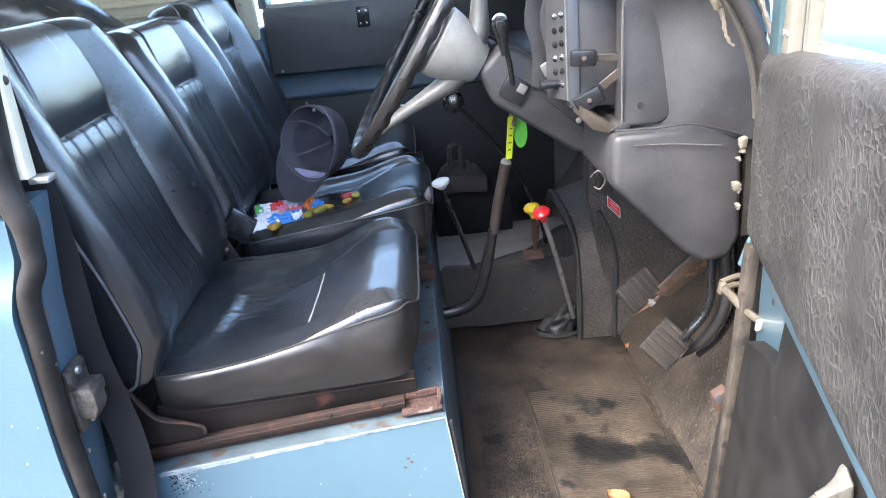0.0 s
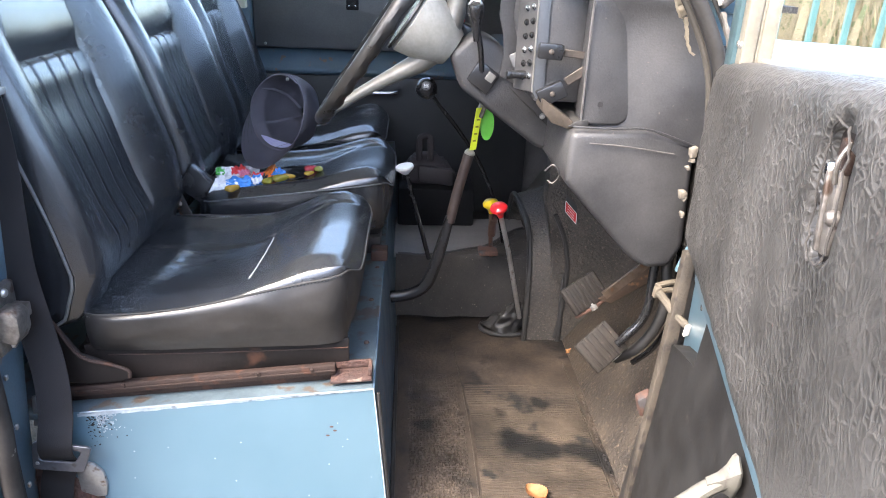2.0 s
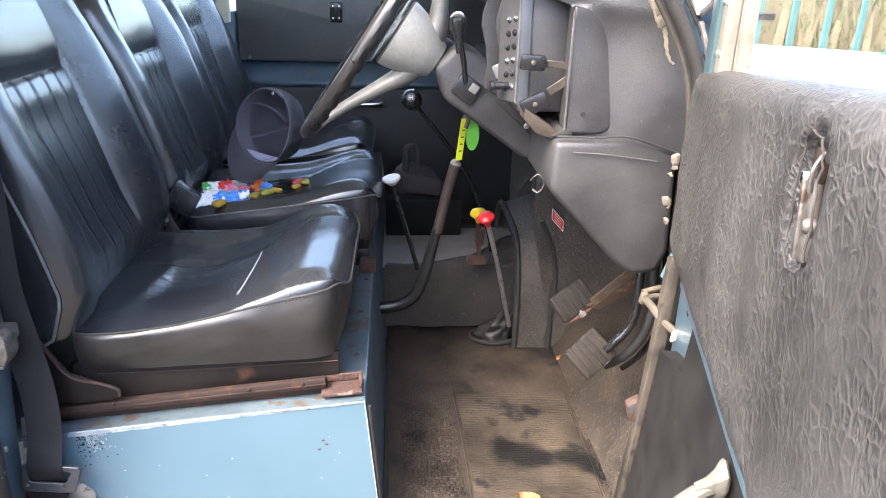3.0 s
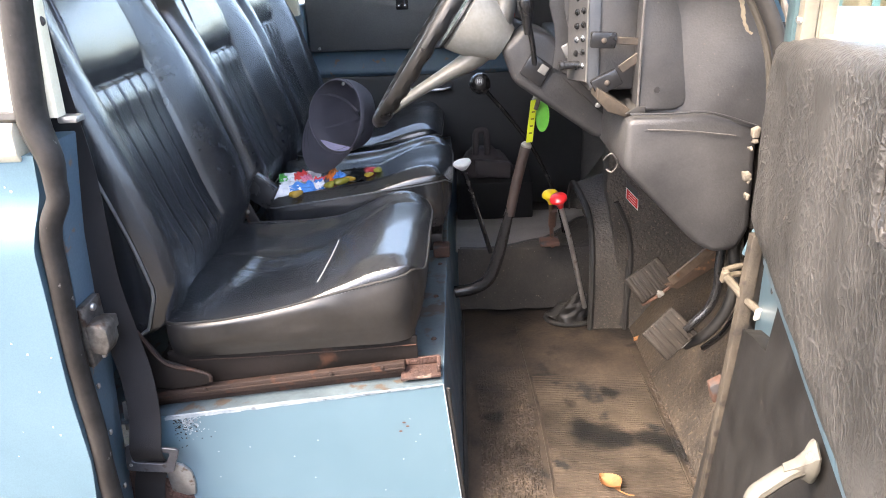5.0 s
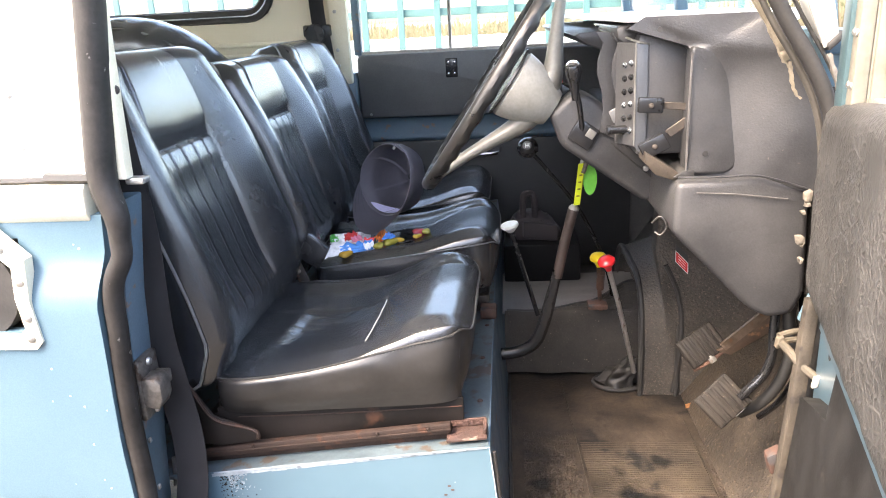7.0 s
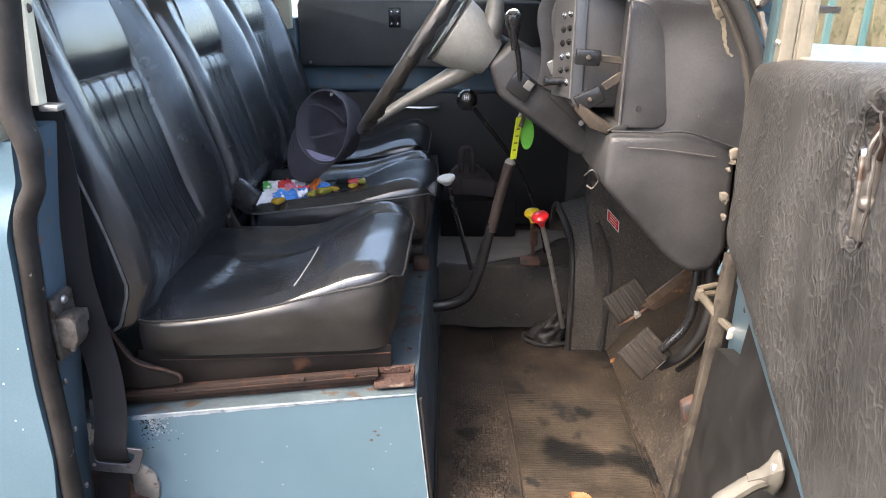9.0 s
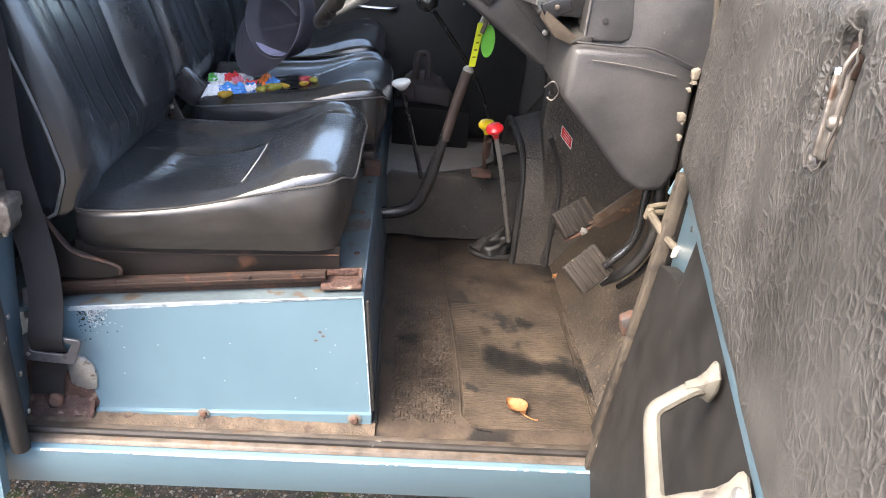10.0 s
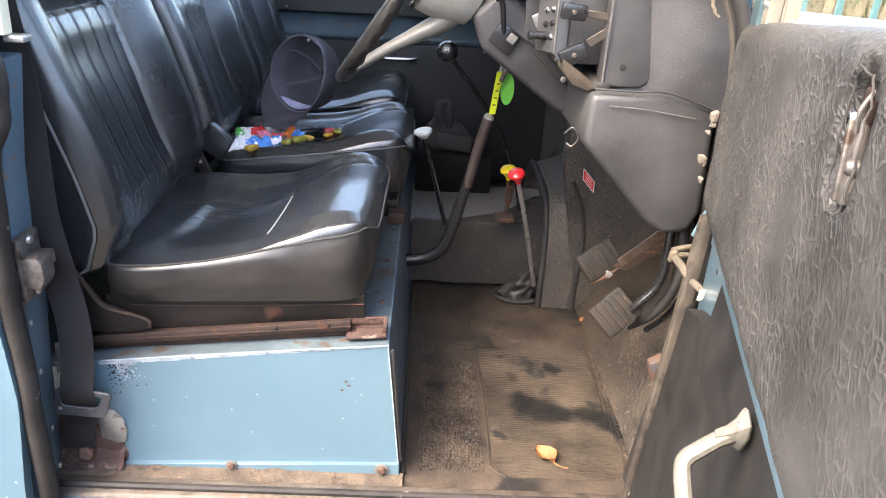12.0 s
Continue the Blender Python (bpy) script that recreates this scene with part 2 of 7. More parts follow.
FABRIC = mat("dark_navy_cotton", (0.105, 0.098, 0.115), (0.150, 0.140, 0.162), 0.85, scale=10, fine=900, bump=0.4, dist=0.0008)
LILAC = plain("pale_lilac_cotton", (0.5, 0.48, 0.66), 0.8)
BAGCLOTH = mat("dark_brown_canvas", (0.0198, 0.0154, 0.0160), (0.0341, 0.0270, 0.0275), 0.8, scale=10, fine=500, bump=0.35)
GLASS = bpy.data.materials.new("clear_glass")
GLASS.use_nodes = True
_p = GLASS.node_tree.nodes["Principled BSDF"]
_p.inputs["Transmission Weight"].default_value, _p.inputs["Roughness"].default_value, _p.inputs["IOR"].default_value = 1.0, 0.02, 1.05
_p.inputs["Base Color"].default_value = (0.95, 0.98, 0.97, 1)
RED = plain("red_plastic", (0.62, 0.02, 0.025), 0.3, coat=0.4)
YELLOW = plain("yellow_plastic", (0.75, 0.52, 0.01), 0.3, coat=0.4)
TAG_YELLOW = plain("yellow_green_tag", (0.62, 0.68, 0.02), 0.4)
TAG_GREEN = plain("bright_green_tag", (0.18, 0.62, 0.08), 0.4)
PLATE = plain("pale_knob_cap", (0.62, 0.62, 0.6), 0.3)
GROUND = mat("gravelly_ground", (0.028, 0.0225, 0.0175), (0.110, 0.088, 0.066), 0.95, yard=(0.43, 0.42, 0.40), scale=28, fine=210, bump=1.0, dist=0.006, spots=(0.055, 0.062, 0.018), spot_scale=11, spot_at=0.56)
LEAF = mat("dry_leaf", (0.16, 0.062, 0.020), (0.25, 0.115, 0.040), 0.7, scale=60, fine=300, bump=0.3)
FENCE = plain("teal_fence_paint", (0.045, 0.105, 0.10), 0.5)
BARE = mat("bare_scuffed_paint_edge", (0.17, 0.21, 0.24), (0.36, 0.40, 0.42), 0.5, scale=35, fine=200, bump=0.15, spots=(0.14, 0.16, 0.18), spot_scale=60, spot_at=0.58)
STRAW = mat("dry_grass", (0.10, 0.085, 0.05), (0.20, 0.165, 0.10), 0.9, scale=3, fine=40, bump=0.3, spots=(0.07, 0.08, 0.035), spot_scale=6, spot_at=0.55)
CANDY_W = plain("white_wrapper_film", (0.8, 0.8, 0.82), 0.2, coat=0.5)
CANDY_B = plain("blue_wrapper_film", (0.06, 0.25, 0.62), 0.2, coat=0.5)
CANDY_R = plain("red_wrapper_film", (0.7, 0.06, 0.06), 0.2, coat=0.5)
CANDY_P = plain("pink_wrapper_film", (0.75, 0.25, 0.35), 0.2, coat=0.5)
CANDY_G = plain("green_wrapper_film", (0.1, 0.5, 0.1), 0.2, coat=0.5)
CANDY_O = plain("orange_wrapper_film", (0.8, 0.22, 0.04), 0.2, coat=0.5)
GUM_Y = plain("amber_gummy", (0.40, 0.24, 0.03), 0.2, coat=0.5)
GUM_G = plain("green_gummy", (0.22, 0.20, 0.03), 0.2, coat=0.5)
GUM_R = plain("red_gummy", (0.35, 0.04, 0.05), 0.2, coat=0.5)
THREAD = plain("white_thread", (0.65, 0.62, 0.55), 0.7)
DIAL = plain("dial_face", (0.02, 0.02, 0.022), 0.25, coat=0.6)
STICKER_R = plain("red_sticker", (0.45, 0.03, 0.03), 0.45)
STICKER_K = plain("black_sticker", (0.03, 0.03, 0.03), 0.45)
BAR_W = plain("white_print", (0.7, 0.7, 0.68), 0.5)

# ---- mesh helpers ----
PLACES = {}


def thing(name, label, category, at=(0, 0, 0), group="", kind=""):
    e = new(name)
    e.empty_display_size = 0.02
    e.location = at
    PLACES[e.name] = Vector(at)
    return tagged(e, label, category, group, kind)


def finish(name, bm, material, smooth=True, sharp=38):
    bmesh.ops.recalc_face_normals(bm, faces=bm.faces[:])
    me = bpy.data.meshes.new(name)
    bm.to_mesh(me)
    bm.free()
    me.materials.append(material)
    if smooth and len(me.polygons):
        me.polygons.foreach_set("use_smooth", [True] * len(me.polygons))
        me.set_sharp_from_angle(angle=radians(sharp))
    return new(name, me)


def part(name, bm, material, parent, label="", smooth=True, sharp=38):
    """One mesh, in world metres, under a thing or a part."""
    ob = finish(name, bm, material, smooth, sharp)
    ob.parent = parent
    if parent.name in PLACES:
        ob.matrix_parent_inverse = Matrix.Translation(-PLACES[parent.name])
    return tagged(ob, label)


def setting(name, bm, material, label="", category="", smooth=True, sharp=38):
    return tagged(finish(name, bm, material, smooth, sharp), label, category, "", "structure")


def single(name, bm, material, label, category, group="", kind="", sharp=38):
    return tagged(finish(name, bm, material, True, sharp), label, category, group, kind)


def B():
    return bmesh.new()


def rbox(bm, x0, x1, y0, y1, z0, z1, r=0.003, seg=2, m=None):
    v = bmesh.ops.create_cube(bm, size=1)["verts"]
    for p in v:
        p.co = Vector((x0 + (p.co.x + 0.5) * (x1 - x0), y0 + (p.co.y + 0.5) * (y1 - y0), z0 + (p.co.z + 0.5) * (z1 - z0)))
    if r:
        e = list({e for p in v for e in p.link_edges})
        out = bmesh.ops.bevel(bm, geom=e, offset=r, segments=seg, profile=0.5, affect='EDGES', clamp_overlap=True)
        v = list({p for f in out["faces"] for p in f.verts} | {p for p in v if p.is_valid})
    if m:
        bmesh.ops.transform(bm, matrix=m, verts=list(set(v)))
    return bm


def obox(bm, c, ax, ay, az, r=0.003, seg=2):
    """A box at c whose half edges are the vectors ax, ay, az."""
    ax, ay, az = Vector(ax), Vector(ay), Vector(az)
    m = Matrix((ax.normalized(), ay.normalized(), az.normalized())).transposed().to_4x4()
    return rbox(bm, -ax.length, ax.length, -ay.length, ay.length, -az.length, az.length, r, seg, Matrix.Translation(c) @ m)


def prism(bm, prof, axis, a, b, r=0.003, seg=2):
    """A profile in the other two axes, in their order, drawn out along axis from a to b (numbers, or one per corner)."""
    def at(uv, w):
        u, v = uv
        return {"x": (w, u, v), "y": (u, w, v), "z": (u, v, w)}[axis]
    aa = a if isinstance(a, (list, tuple)) else [a] * len(prof)
    bb = b if isinstance(b, (list, tuple)) else [b] * len(prof)
    lo = [bm.verts.new(at(p, w)) for p, w in zip(prof, aa)]
    hi = [bm.verts.new(at(p, w)) for p, w in zip(prof, bb)]
    f = [bm.faces.new(lo), bm.faces.new(hi[::-1])]
    n = len(prof)
    for i in range(n):
        f.append(bm.faces.new((lo[i], hi[i], hi[(i + 1) % n], lo[(i + 1) % n])))
    bmesh.ops.recalc_face_normals(bm, faces=f)
    if r:
        e = list({e for p in lo + hi for e in p.link_edges})
        bmesh.ops.bevel(bm, geom=e, offset=r, segments=seg, profile=0.5, affect='EDGES', clamp_overlap=True)
    return bm


def smooth_path(pts, n=6, closed=False):
    pts = [Vector(p) for p in pts]
    out, k = [], len(pts)
    for i in range(k if closed else k - 1):
        g = (lambda j: pts[j % k]) if closed else (lambda j: pts[max(0, min(k - 1, j))])
        p0, p1, p2, p3 = g(i - 1), g(i), g(i + 1), g(i + 2)
        for s in range(n):
            t = s / n
            out.append(0.5 * (2 * p1 + (p2 - p0) * t + (2 * p0 - 5 * p1 + 4 * p2 - p3) * t * t + (3 * p1 - p0 - 3 * p2 + p3) * t ** 3))
    if not closed:
        out.append(pts[-1])
    return out


def sweep(bm, pts, shape, closed=False, caps=True, up=(0.13, 0.31, 0.94), scale=None):
    """A closed 2D shape carried along a path of points."""
    pts = [Vector(p) for p in pts]
    n, rings, side = len(pts), [], Vector(up)
    for i, p in enumerate(pts):
        d = (pts[(i + 1) % n] - pts[i - 1]) if closed else (pts[min(n - 1, i + 1)] - pts[max(0, i - 1)])
        d.normalize()
        side = (side - d * side.dot(d)).normalized()
        other = d.cross(side)
        k = scale(i / max(1, n - 1)) if scale else 1
        rings.append([bm.verts.new(p + side * (u * k) + other * (v * k)) for u, v in shape])
    m = len(shape)
    for i in range(n if closed else n - 1):
        a, b = rings[i], rings[(i + 1) % n]
        for j in range(m):
            bm.faces.new((a[j], a[(j + 1) % m], b[(j + 1) % m], b[j]))
    if caps and not closed:
        bm.faces.new(rings[0][::-1])
        bm.faces.new(rings[-1])
    return bm


def circle(r, n=10):
    return [(r * math.cos(2 * math.pi * i / n), r * math.sin(2 * math.pi * i / n)) for i in range(n)]


def tube(bm, pts, r, n=10, closed=False, steps=6, scale=None):
    return sweep(bm, smooth_path(pts, steps, closed) if steps > 1 else pts, circle(r, n), closed, scale=scale)


def lathe(bm, prof, origin, axis, n=24, squash=1.0):
    """A profile of (radius, height) turned round an axis."""
    q = Vector(axis).to_track_quat("Z", "Y").to_matrix()
    rings = []
    for r, h in prof:
        rings.append([bm.verts.new(Vector(origin) + q @ Vector((r * math.cos(2 * math.pi * i / n), squash * r * math.sin(2 * math.pi * i / n), h))) for i in range(n)])
    for a, b in zip(rings, rings[1:]):
        for j in range(n):
            bm.faces.new((a[j], a[(j + 1) % n], b[(j + 1) % n], b[j]))
    bm.faces.new(rings[0][::-1])
    bm.faces.new(rings[-1])
    return bm


def sheet(bm, fn, us, vs):
    """A surface fn(u, v) over the given values."""
    g = [[bm.verts.new(fn(u, v)) for v in vs] for u in us]
    for i in range(len(us) - 1):
        for j in range(len(vs) - 1):
            bm.faces.new((g[i][j], g[i + 1][j], g[i + 1][j + 1], g[i][j + 1]))
    return g


def lin(a, b, n):
    return [a + (b - a) * i / n for i in range(n + 1)]


def sstep(a, b, x):
    t = max(0, min(1, (x - a) / (b - a)))
    return t * t * (3 - 2 * t)


def screw(parent, at, axis, r=0.006, material=None, name="screw"):
    bm = lathe(B(), [(r, 0), (r, r * 0.35), (r * 0.75, r * 0.7), (r * 0.2, r * 0.8)], at, axis, 10)
    return part(name, bm, material or STEEL, parent)


def wob(x, y, z, f=20, a=0.002):
    return a * noise.noise(Vector((x * f, y * f, z * f)))



# ---- ground and distance ----
bm = B()
far_ = [3.5, 4.5, 6, 9, 15, 30, 80, 300]
wide = [-v for v in far_[::-1]] + lin(-3, 3, 60) + far_
sheet(bm, lambda u, v: (u, v, -0.58 + 0.012 * noise.noise(Vector((u * 1.3, v * 1.3, 0)))), wide, wide)
setting("ground", bm, GROUND, "brown gravelly soil and moss giving way to a pale paved yard", "ground")
# Wall out of view, added to cut low sky light from the near side.
bm = B()
rbox(bm, -9, 9, -7.3, -7.0, -0.62, 2.3, 0.02)
setting("wall_sky_block", bm, mat("pale_render", (0.172, 0.176, 0.180), (0.24, 0.245, 0.25), 0.85, scale=2, fine=160, bump=0.4), "unseen plain rendered wall added to block low sky light", "wall")


def stones():
    rnd = random.Random(4)
    verts, faces = [], []
    for _ in range(7000):
        x, y = rnd.uniform(-0.95, 0.75), rnd.uniform(0.12, 0.45)
        s = rnd.uniform(0.0012, 0.0032) if rnd.random() < 0.9 else rnd.uniform(0.0032, 0.0075)
        z = -0.58 + 0.012 * noise.noise(Vector((x * 1.3, y * 1.3, 0)))
        a, n = rnd.uniform(0, 6.3), len(verts)
        for u, v, w in ((1, 0, 0), (0, 1, 0), (-1, 0, 0), (0, -1, 0), (0, 0, 1), (0, 0, -1)):
            u, v, w = (q * s * rnd.uniform(0.6, 1.3) for q in (u, v, w))
            verts.append((x + u * math.cos(a) - v * math.sin(a), y + u * math.sin(a) + v * math.cos(a), z + w * 0.7 + s * 0.3))
        for q in range(4):
            faces += [(n + q, n + (q + 1) % 4, n + 4), (n + (q + 1) % 4, n + q, n + 5)]
    me = bpy.data.meshes.new("gravel")
    me.from_pydata(verts, [], faces)
    me.materials.append(mat("pebbles", (0.05, 0.038, 0.026), (0.40, 0.35, 0.28), 0.85, scale=55, fine=200, bump=0.2))
    tagged(new("gravel", me), "small pale pebbles scattered over brown soil", "gravel", "", "stuff")


stones()


def litter():
    """Dead leaves and crumbs on the soil."""
    bm = B()
    rnd = random.Random(11)
    for _ in range(1100):
        x, y = rnd.uniform(-0.95, 0.75), rnd.uniform(0.12, 0.45)
        s, a = rnd.uniform(0.003, 0.011), rnd.uniform(0, 6.3)
        z = -0.575 + 0.012 * noise.noise(Vector((x * 1.3, y * 1.3, 0)))
        c, d = math.cos(a), math.sin(a)
        up = rnd.uniform(0, 0.6) * s
        o = [(s, 0, up), (0.2 * s, 0.45 * s, 0), (-s, 0, up), (0.1 * s, -0.5 * s, 0.2 * up)]
        bm.faces.new([bm.verts.new((x + u * c - v * d, y + u * d + v * c, z + w)) for u, v, w in o])
    ob = finish("leaf_litter", bm, mat("dead_leaf", (0.07, 0.04, 0.022), (0.2, 0.12, 0.06), 0.8, scale=30, fine=200, bump=0.3), False)
    tagged(ob, "small brown dead leaves scattered over the soil", "leaf litter", "", "stuff")


litter()


def fence(y, x0, x1, turn=False):
    def P(a, b, c):
        return (b, a, c) if turn else (a, b, c)
    f = thing("fence", "teal painted metal fence with upright flat bars beyond a paved yard", "fence", P((x0 + x1) / 2, y, -0.6), "fences round the yard")
    for z in (0.08, 0.88, 1.5):
        bm = B()
        a, b = P(x0, y - 0.02, z), P(x1, y + 0.02, z + 0.07)
        rbox(bm, a[0], b[0], a[1], b[1], a[2], b[2], 0.004, 1)
        part("rail", bm, FENCE, f)
    n = int((x1 - x0) / 0.345)
    for i in range(n + 1):
        x = x0 + (x1 - x0) * i / n
        bm = B()
        w = 0.06
        a, b = P(x, y - 0.06, -0.6), P(x + w, y - 0.025, 1.5)
        rbox(bm, a[0], b[0], a[1], b[1], a[2], b[2], 0.004, 1)
        part("post", bm, FENCE, f)
    return f


fence(6.2, -7.2, 6.6)
fence(5.2, -6.0, 5.6, True)


def scrub(y, x0, x1, seed, turn=False, h=2.3, n=9000):
    bm = B()
    rnd = random.Random(seed)
    for _ in range(n):
        x, d = rnd.uniform(x0, x1), rnd.uniform(0, 9)
        z0 = -0.6
        hh = h * rnd.uniform(0.4, 1.1) * (0.75 + 0.5 * noise.noise(Vector((x * 0.8, seed, 0))))
        lx, ly = rnd.uniform(-0.25, 0.25), rnd.uniform(-0.2, 0.2)
        w = rnd.uniform(0.03, 0.12)
        pts = [(x - w, y + d, z0), (x + w, y + d, z0), (x + lx * 0.5 + w * 0.7, y + d + ly * 0.5, z0 + hh * 0.6), (x + lx, y + d + ly, z0 + hh), (x + lx * 0.5 - w * 0.7, y + d + ly * 0.5, z0 + hh * 0.6)]
        if turn:
            pts = [(b, a, c) for a, b, c in pts]
        bm.faces.new([bm.verts.new(p) for p in pts])
    ob = finish("dry_grass", bm, STRAW, False)
    tagged(ob, "tall straw-coloured dry grass behind the fence", "grass", "", "stuff")


scrub(57, -60, 60, 1, h=1.7, n=6000)
scrub(52, -40, 60, 2, True, h=1.4, n=6000)
scrub(9.5, 5.2, 22, 3, h=1.9, n=5000)

# ---- floor, sill and footwell ----
bm = B()
rbox(bm, -0.62, 0.62, -0.03, 1.6, -0.05, -0.004, 0.002, 1)
setting("floor", bm, CARPET, "dark steel cab floor under a rubber mat", "floor")



def mat_z(x, y):
    return 0.001 + wob(x, y, 0, 9, 0.002)


def mat_left(y):
    """Left edge of the ribbed panel."""
    return 0.152 - 0.022 * max(0.0, (y - 0.15) / 0.48) ** 1.5


mat_ob = thing("floor_mat", "dusty brown-black rubber floor mat with a ribbed panel and oily stains", "mat", (0.2, 0.3, 0))
bm = B()
sheet(bm, lambda u, v: (u, v, mat_z(u, v)), lin(0.006, 0.43, 44), lin(-0.035, 0.71, 60))
part("mat_sheet", bm, MAT_EDGE, mat_ob, "smooth dusty rubber sheet")
bm = B()
nr = 62
for i in range(nr):
    y0 = 0.004 + 0.40 * i / nr
    cut = max(0.0, 0.03 - y0)
    inset = cut * cut / 0.03
    worn_ = 1.0 - 0.75 * sstep(0.26, 0.40, y0)
    us = lin(mat_left(y0) + 0.005 + inset, 0.381 - inset, 12)
    h = 0.0036 * worn_
    rows2 = [[bm.verts.new((u, y0 + o, mat_z(u, y0 + o) + z)) for u in us] for o, z in ((0.0, 0.0004), (0.0009, h), (0.0033, h), (0.0042, 0.0004))]
    for ra, rb in zip(rows2, rows2[1:]):
        for k in range(12):
            bm.faces.new((ra[k], ra[k + 1], rb[k + 1], rb[k]))
tagged(part("ribbed_panel", bm, MAT_RUBBER, mat_ob, "ribbed rubber tread panel", sharp=20), kind="stuff")
bm = tube(B(), [(0.20, -0.004, 0.0035), (0.172, 0.004, 0.0035)] + [(mat_left(y), y, mat_z(mat_left(y), y) + 0.001) for y in lin(0.03, 0.66, 14)], 0.0017, 6)
part("raised_edge", bm, MAT_EDGE, mat_ob)
bm = tube(B(), [(0.384 + 0.002 * math.sin(y * 9), y, mat_z(0.384, y) + 0.001) for y in lin(0.0, 0.5, 12)], 0.0017, 6)
part("raised_edge", bm, MAT_EDGE, mat_ob)


def grains():
    """Short raised worms embossed in the rubber beside the ribs."""
    rnd = random.Random(41)
    verts, faces = [], []
    for x0, x1, y0, y1 in ((0.03, 0.142, 0.012, 0.44), (0.392, 0.428, 0.02, 0.40)):
        pitch = 0.0062
        cells = [(p, q) for p in range(int((x1 - x0) / pitch)) for q in range(int((y1 - y0) / pitch))]
        for p, q in cells:
            x, y = x0 + (p + 0.5 + rnd.uniform(-0.2, 0.2)) * pitch, y0 + (q + 0.5 + rnd.uniform(-0.2, 0.2)) * pitch
            a = rnd.choice((0.3, 1.2, 2.0, 2.8)) + rnd.uniform(-0.2, 0.2)
            if x1 < 0.2 and x > mat_left(y) - 0.010:
                continue
            L, w, h = rnd.uniform(0.0028, 0.0044), 0.0012, 0.0024 * (1 - 0.6 * sstep(0.2, 0.44, y))
            c, d, z, n = math.cos(a), math.sin(a), mat_z(x, y), len(verts)
            for u, v, t in ((-L, 0, 0), (-L * 0.6, -w, 0), (L * 0.6, -w, 0), (L, 0, 0), (L * 0.6, w, 0), (-L * 0.6, w, 0), (-L * 0.6, 0, h), (L * 0.6, 0, h)):
                verts.append((x + u * c - v * d, y + u * d + v * c, z + t))
            faces += [(n, n + 1, n + 6), (n + 1, n + 2, n + 7, n + 6), (n + 2, n + 3, n + 7), (n + 3, n + 4, n + 7), (n + 4, n + 5, n + 6, n + 7), (n + 5, n, n + 6)]
    me = bpy.data.meshes.new("embossed_grain")
    me.from_pydata(verts, [], faces)
    me.materials.append(MAT_EDGE)
    ob = new("embossed_grain", me)
    ob.parent = mat_ob
    ob.matrix_parent_inverse = Matrix.Translation(-PLACES[mat_ob.name])
    tagged(ob, kind="stuff")


grains()

# sill below the door opening
sill = thing("door_sill", "blue painted sill with a scuffed bare metal tread strip", "sill", (-0.1, -0.06, -0.08), kind="structure")
bm = B()
prism(bm, [(-0.066, -0.088), (-0.0825, -0.0068), (-0.0800, -0.004), (-0.030, -0.004), (-0.030, -0.088)], "x", -0.62, 0.46, 0.003)
part("sill_panel", bm, BLUE, sill)
bm = B()
prism(bm, [(-0.070, -0.003), (-0.066, 0.004), (-0.05, 0.003), (-0.046, 0.007), (-0.03, 0.005), (-0.028, -0.003)], "x", -0.54, 0.37, 0.0008, 1)
part("tread_strip", bm, TREAD, sill, "scuffed dirty aluminium tread strip")
bm = B()
rnd = random.Random(8)
x = -0.5
while x < 0.35:
    d = rnd.uniform(0.002, 0.008)
    k = 0.3 + 0.9 * max(0, noise.noise(Vector((x * 9, 2.2, 0))) + 0.25)
    obox(bm, (x + d / 2, -0.0816, -0.0052), (d / 2, 0, rnd.uniform(-0.0006, 0.0006)), (0, 0.0014, 0.001), (0, -0.0006, 0.0011 * k), 0)
    x += d + (0.0 if noise.noise(Vector((x * 14, 0, 7))) > -0.15 else rnd.uniform(0.004, 0.02))
part("chipped_edge", bm, BARE, sill, "chipped pale paint edge")
bm = B()
tube(bm, [(-0.53, -0.052, 0.008), (-0.1, -0.052, 0.008), (0.36, -0.053, 0.008)], 0.006, 8)
part("rubber_seal", bm, SEAL, sill)

# toe board, footwell walls and bulkhead
TOE = mat("brown_dirty_toe_board", (0.0133, 0.0105, 0.0083), (0.0544, 0.0408, 0.0281), 0.75, scale=12, fine=150, bump=1.0, dist=0.004, spots=(0.085, 0.064, 0.044), spot_scale=150, spot_at=0.60)
bm = B()
prism(bm, [(0.40, -0.02), (0.415, -0.02), (0.64, 0.31), (0.64, 0.62), (0.615, 0.62), (0.615, 0.32), (0.40, 0.003)], "y", 0.0, 0.62, 0.004)
setting("wall_bulkhead", bm, TOE, "dusty black bulkhead and sloping toe board", "bulkhead")
bm = B()
prism(bm, [(0.40, -0.02), (0.415, -0.02), (0.64, 0.31), (0.64, 0.62), (0.615, 0.62), (0.615, 0.32), (0.40, 0.003)], "y", 1.0, 1.6, 0.004)
rbox(bm, 0.61, 0.65, 0.6, 1.02, 0.2, 0.62, 0.003)
setting("wall_bulkhead_far", bm, FAR_BOARD_LIT, "black bulkhead of the passenger footwell", "bulkhead")
bm = B()
rbox(bm, 0.425, 0.66, -0.035, 0.012, -0.02, 0.60, 0.004)
setting("wall_footwell", bm, TOE, "dusty black footwell side panel with a bare peg", "bulkhead")

# transmission tunnel with the arched bell housing cover
tun = thing("transmission_tunnel", "grey matted transmission tunnel with black sides and an arched front cover", "tunnel", (0.2, 0.8, 0), kind="structure")


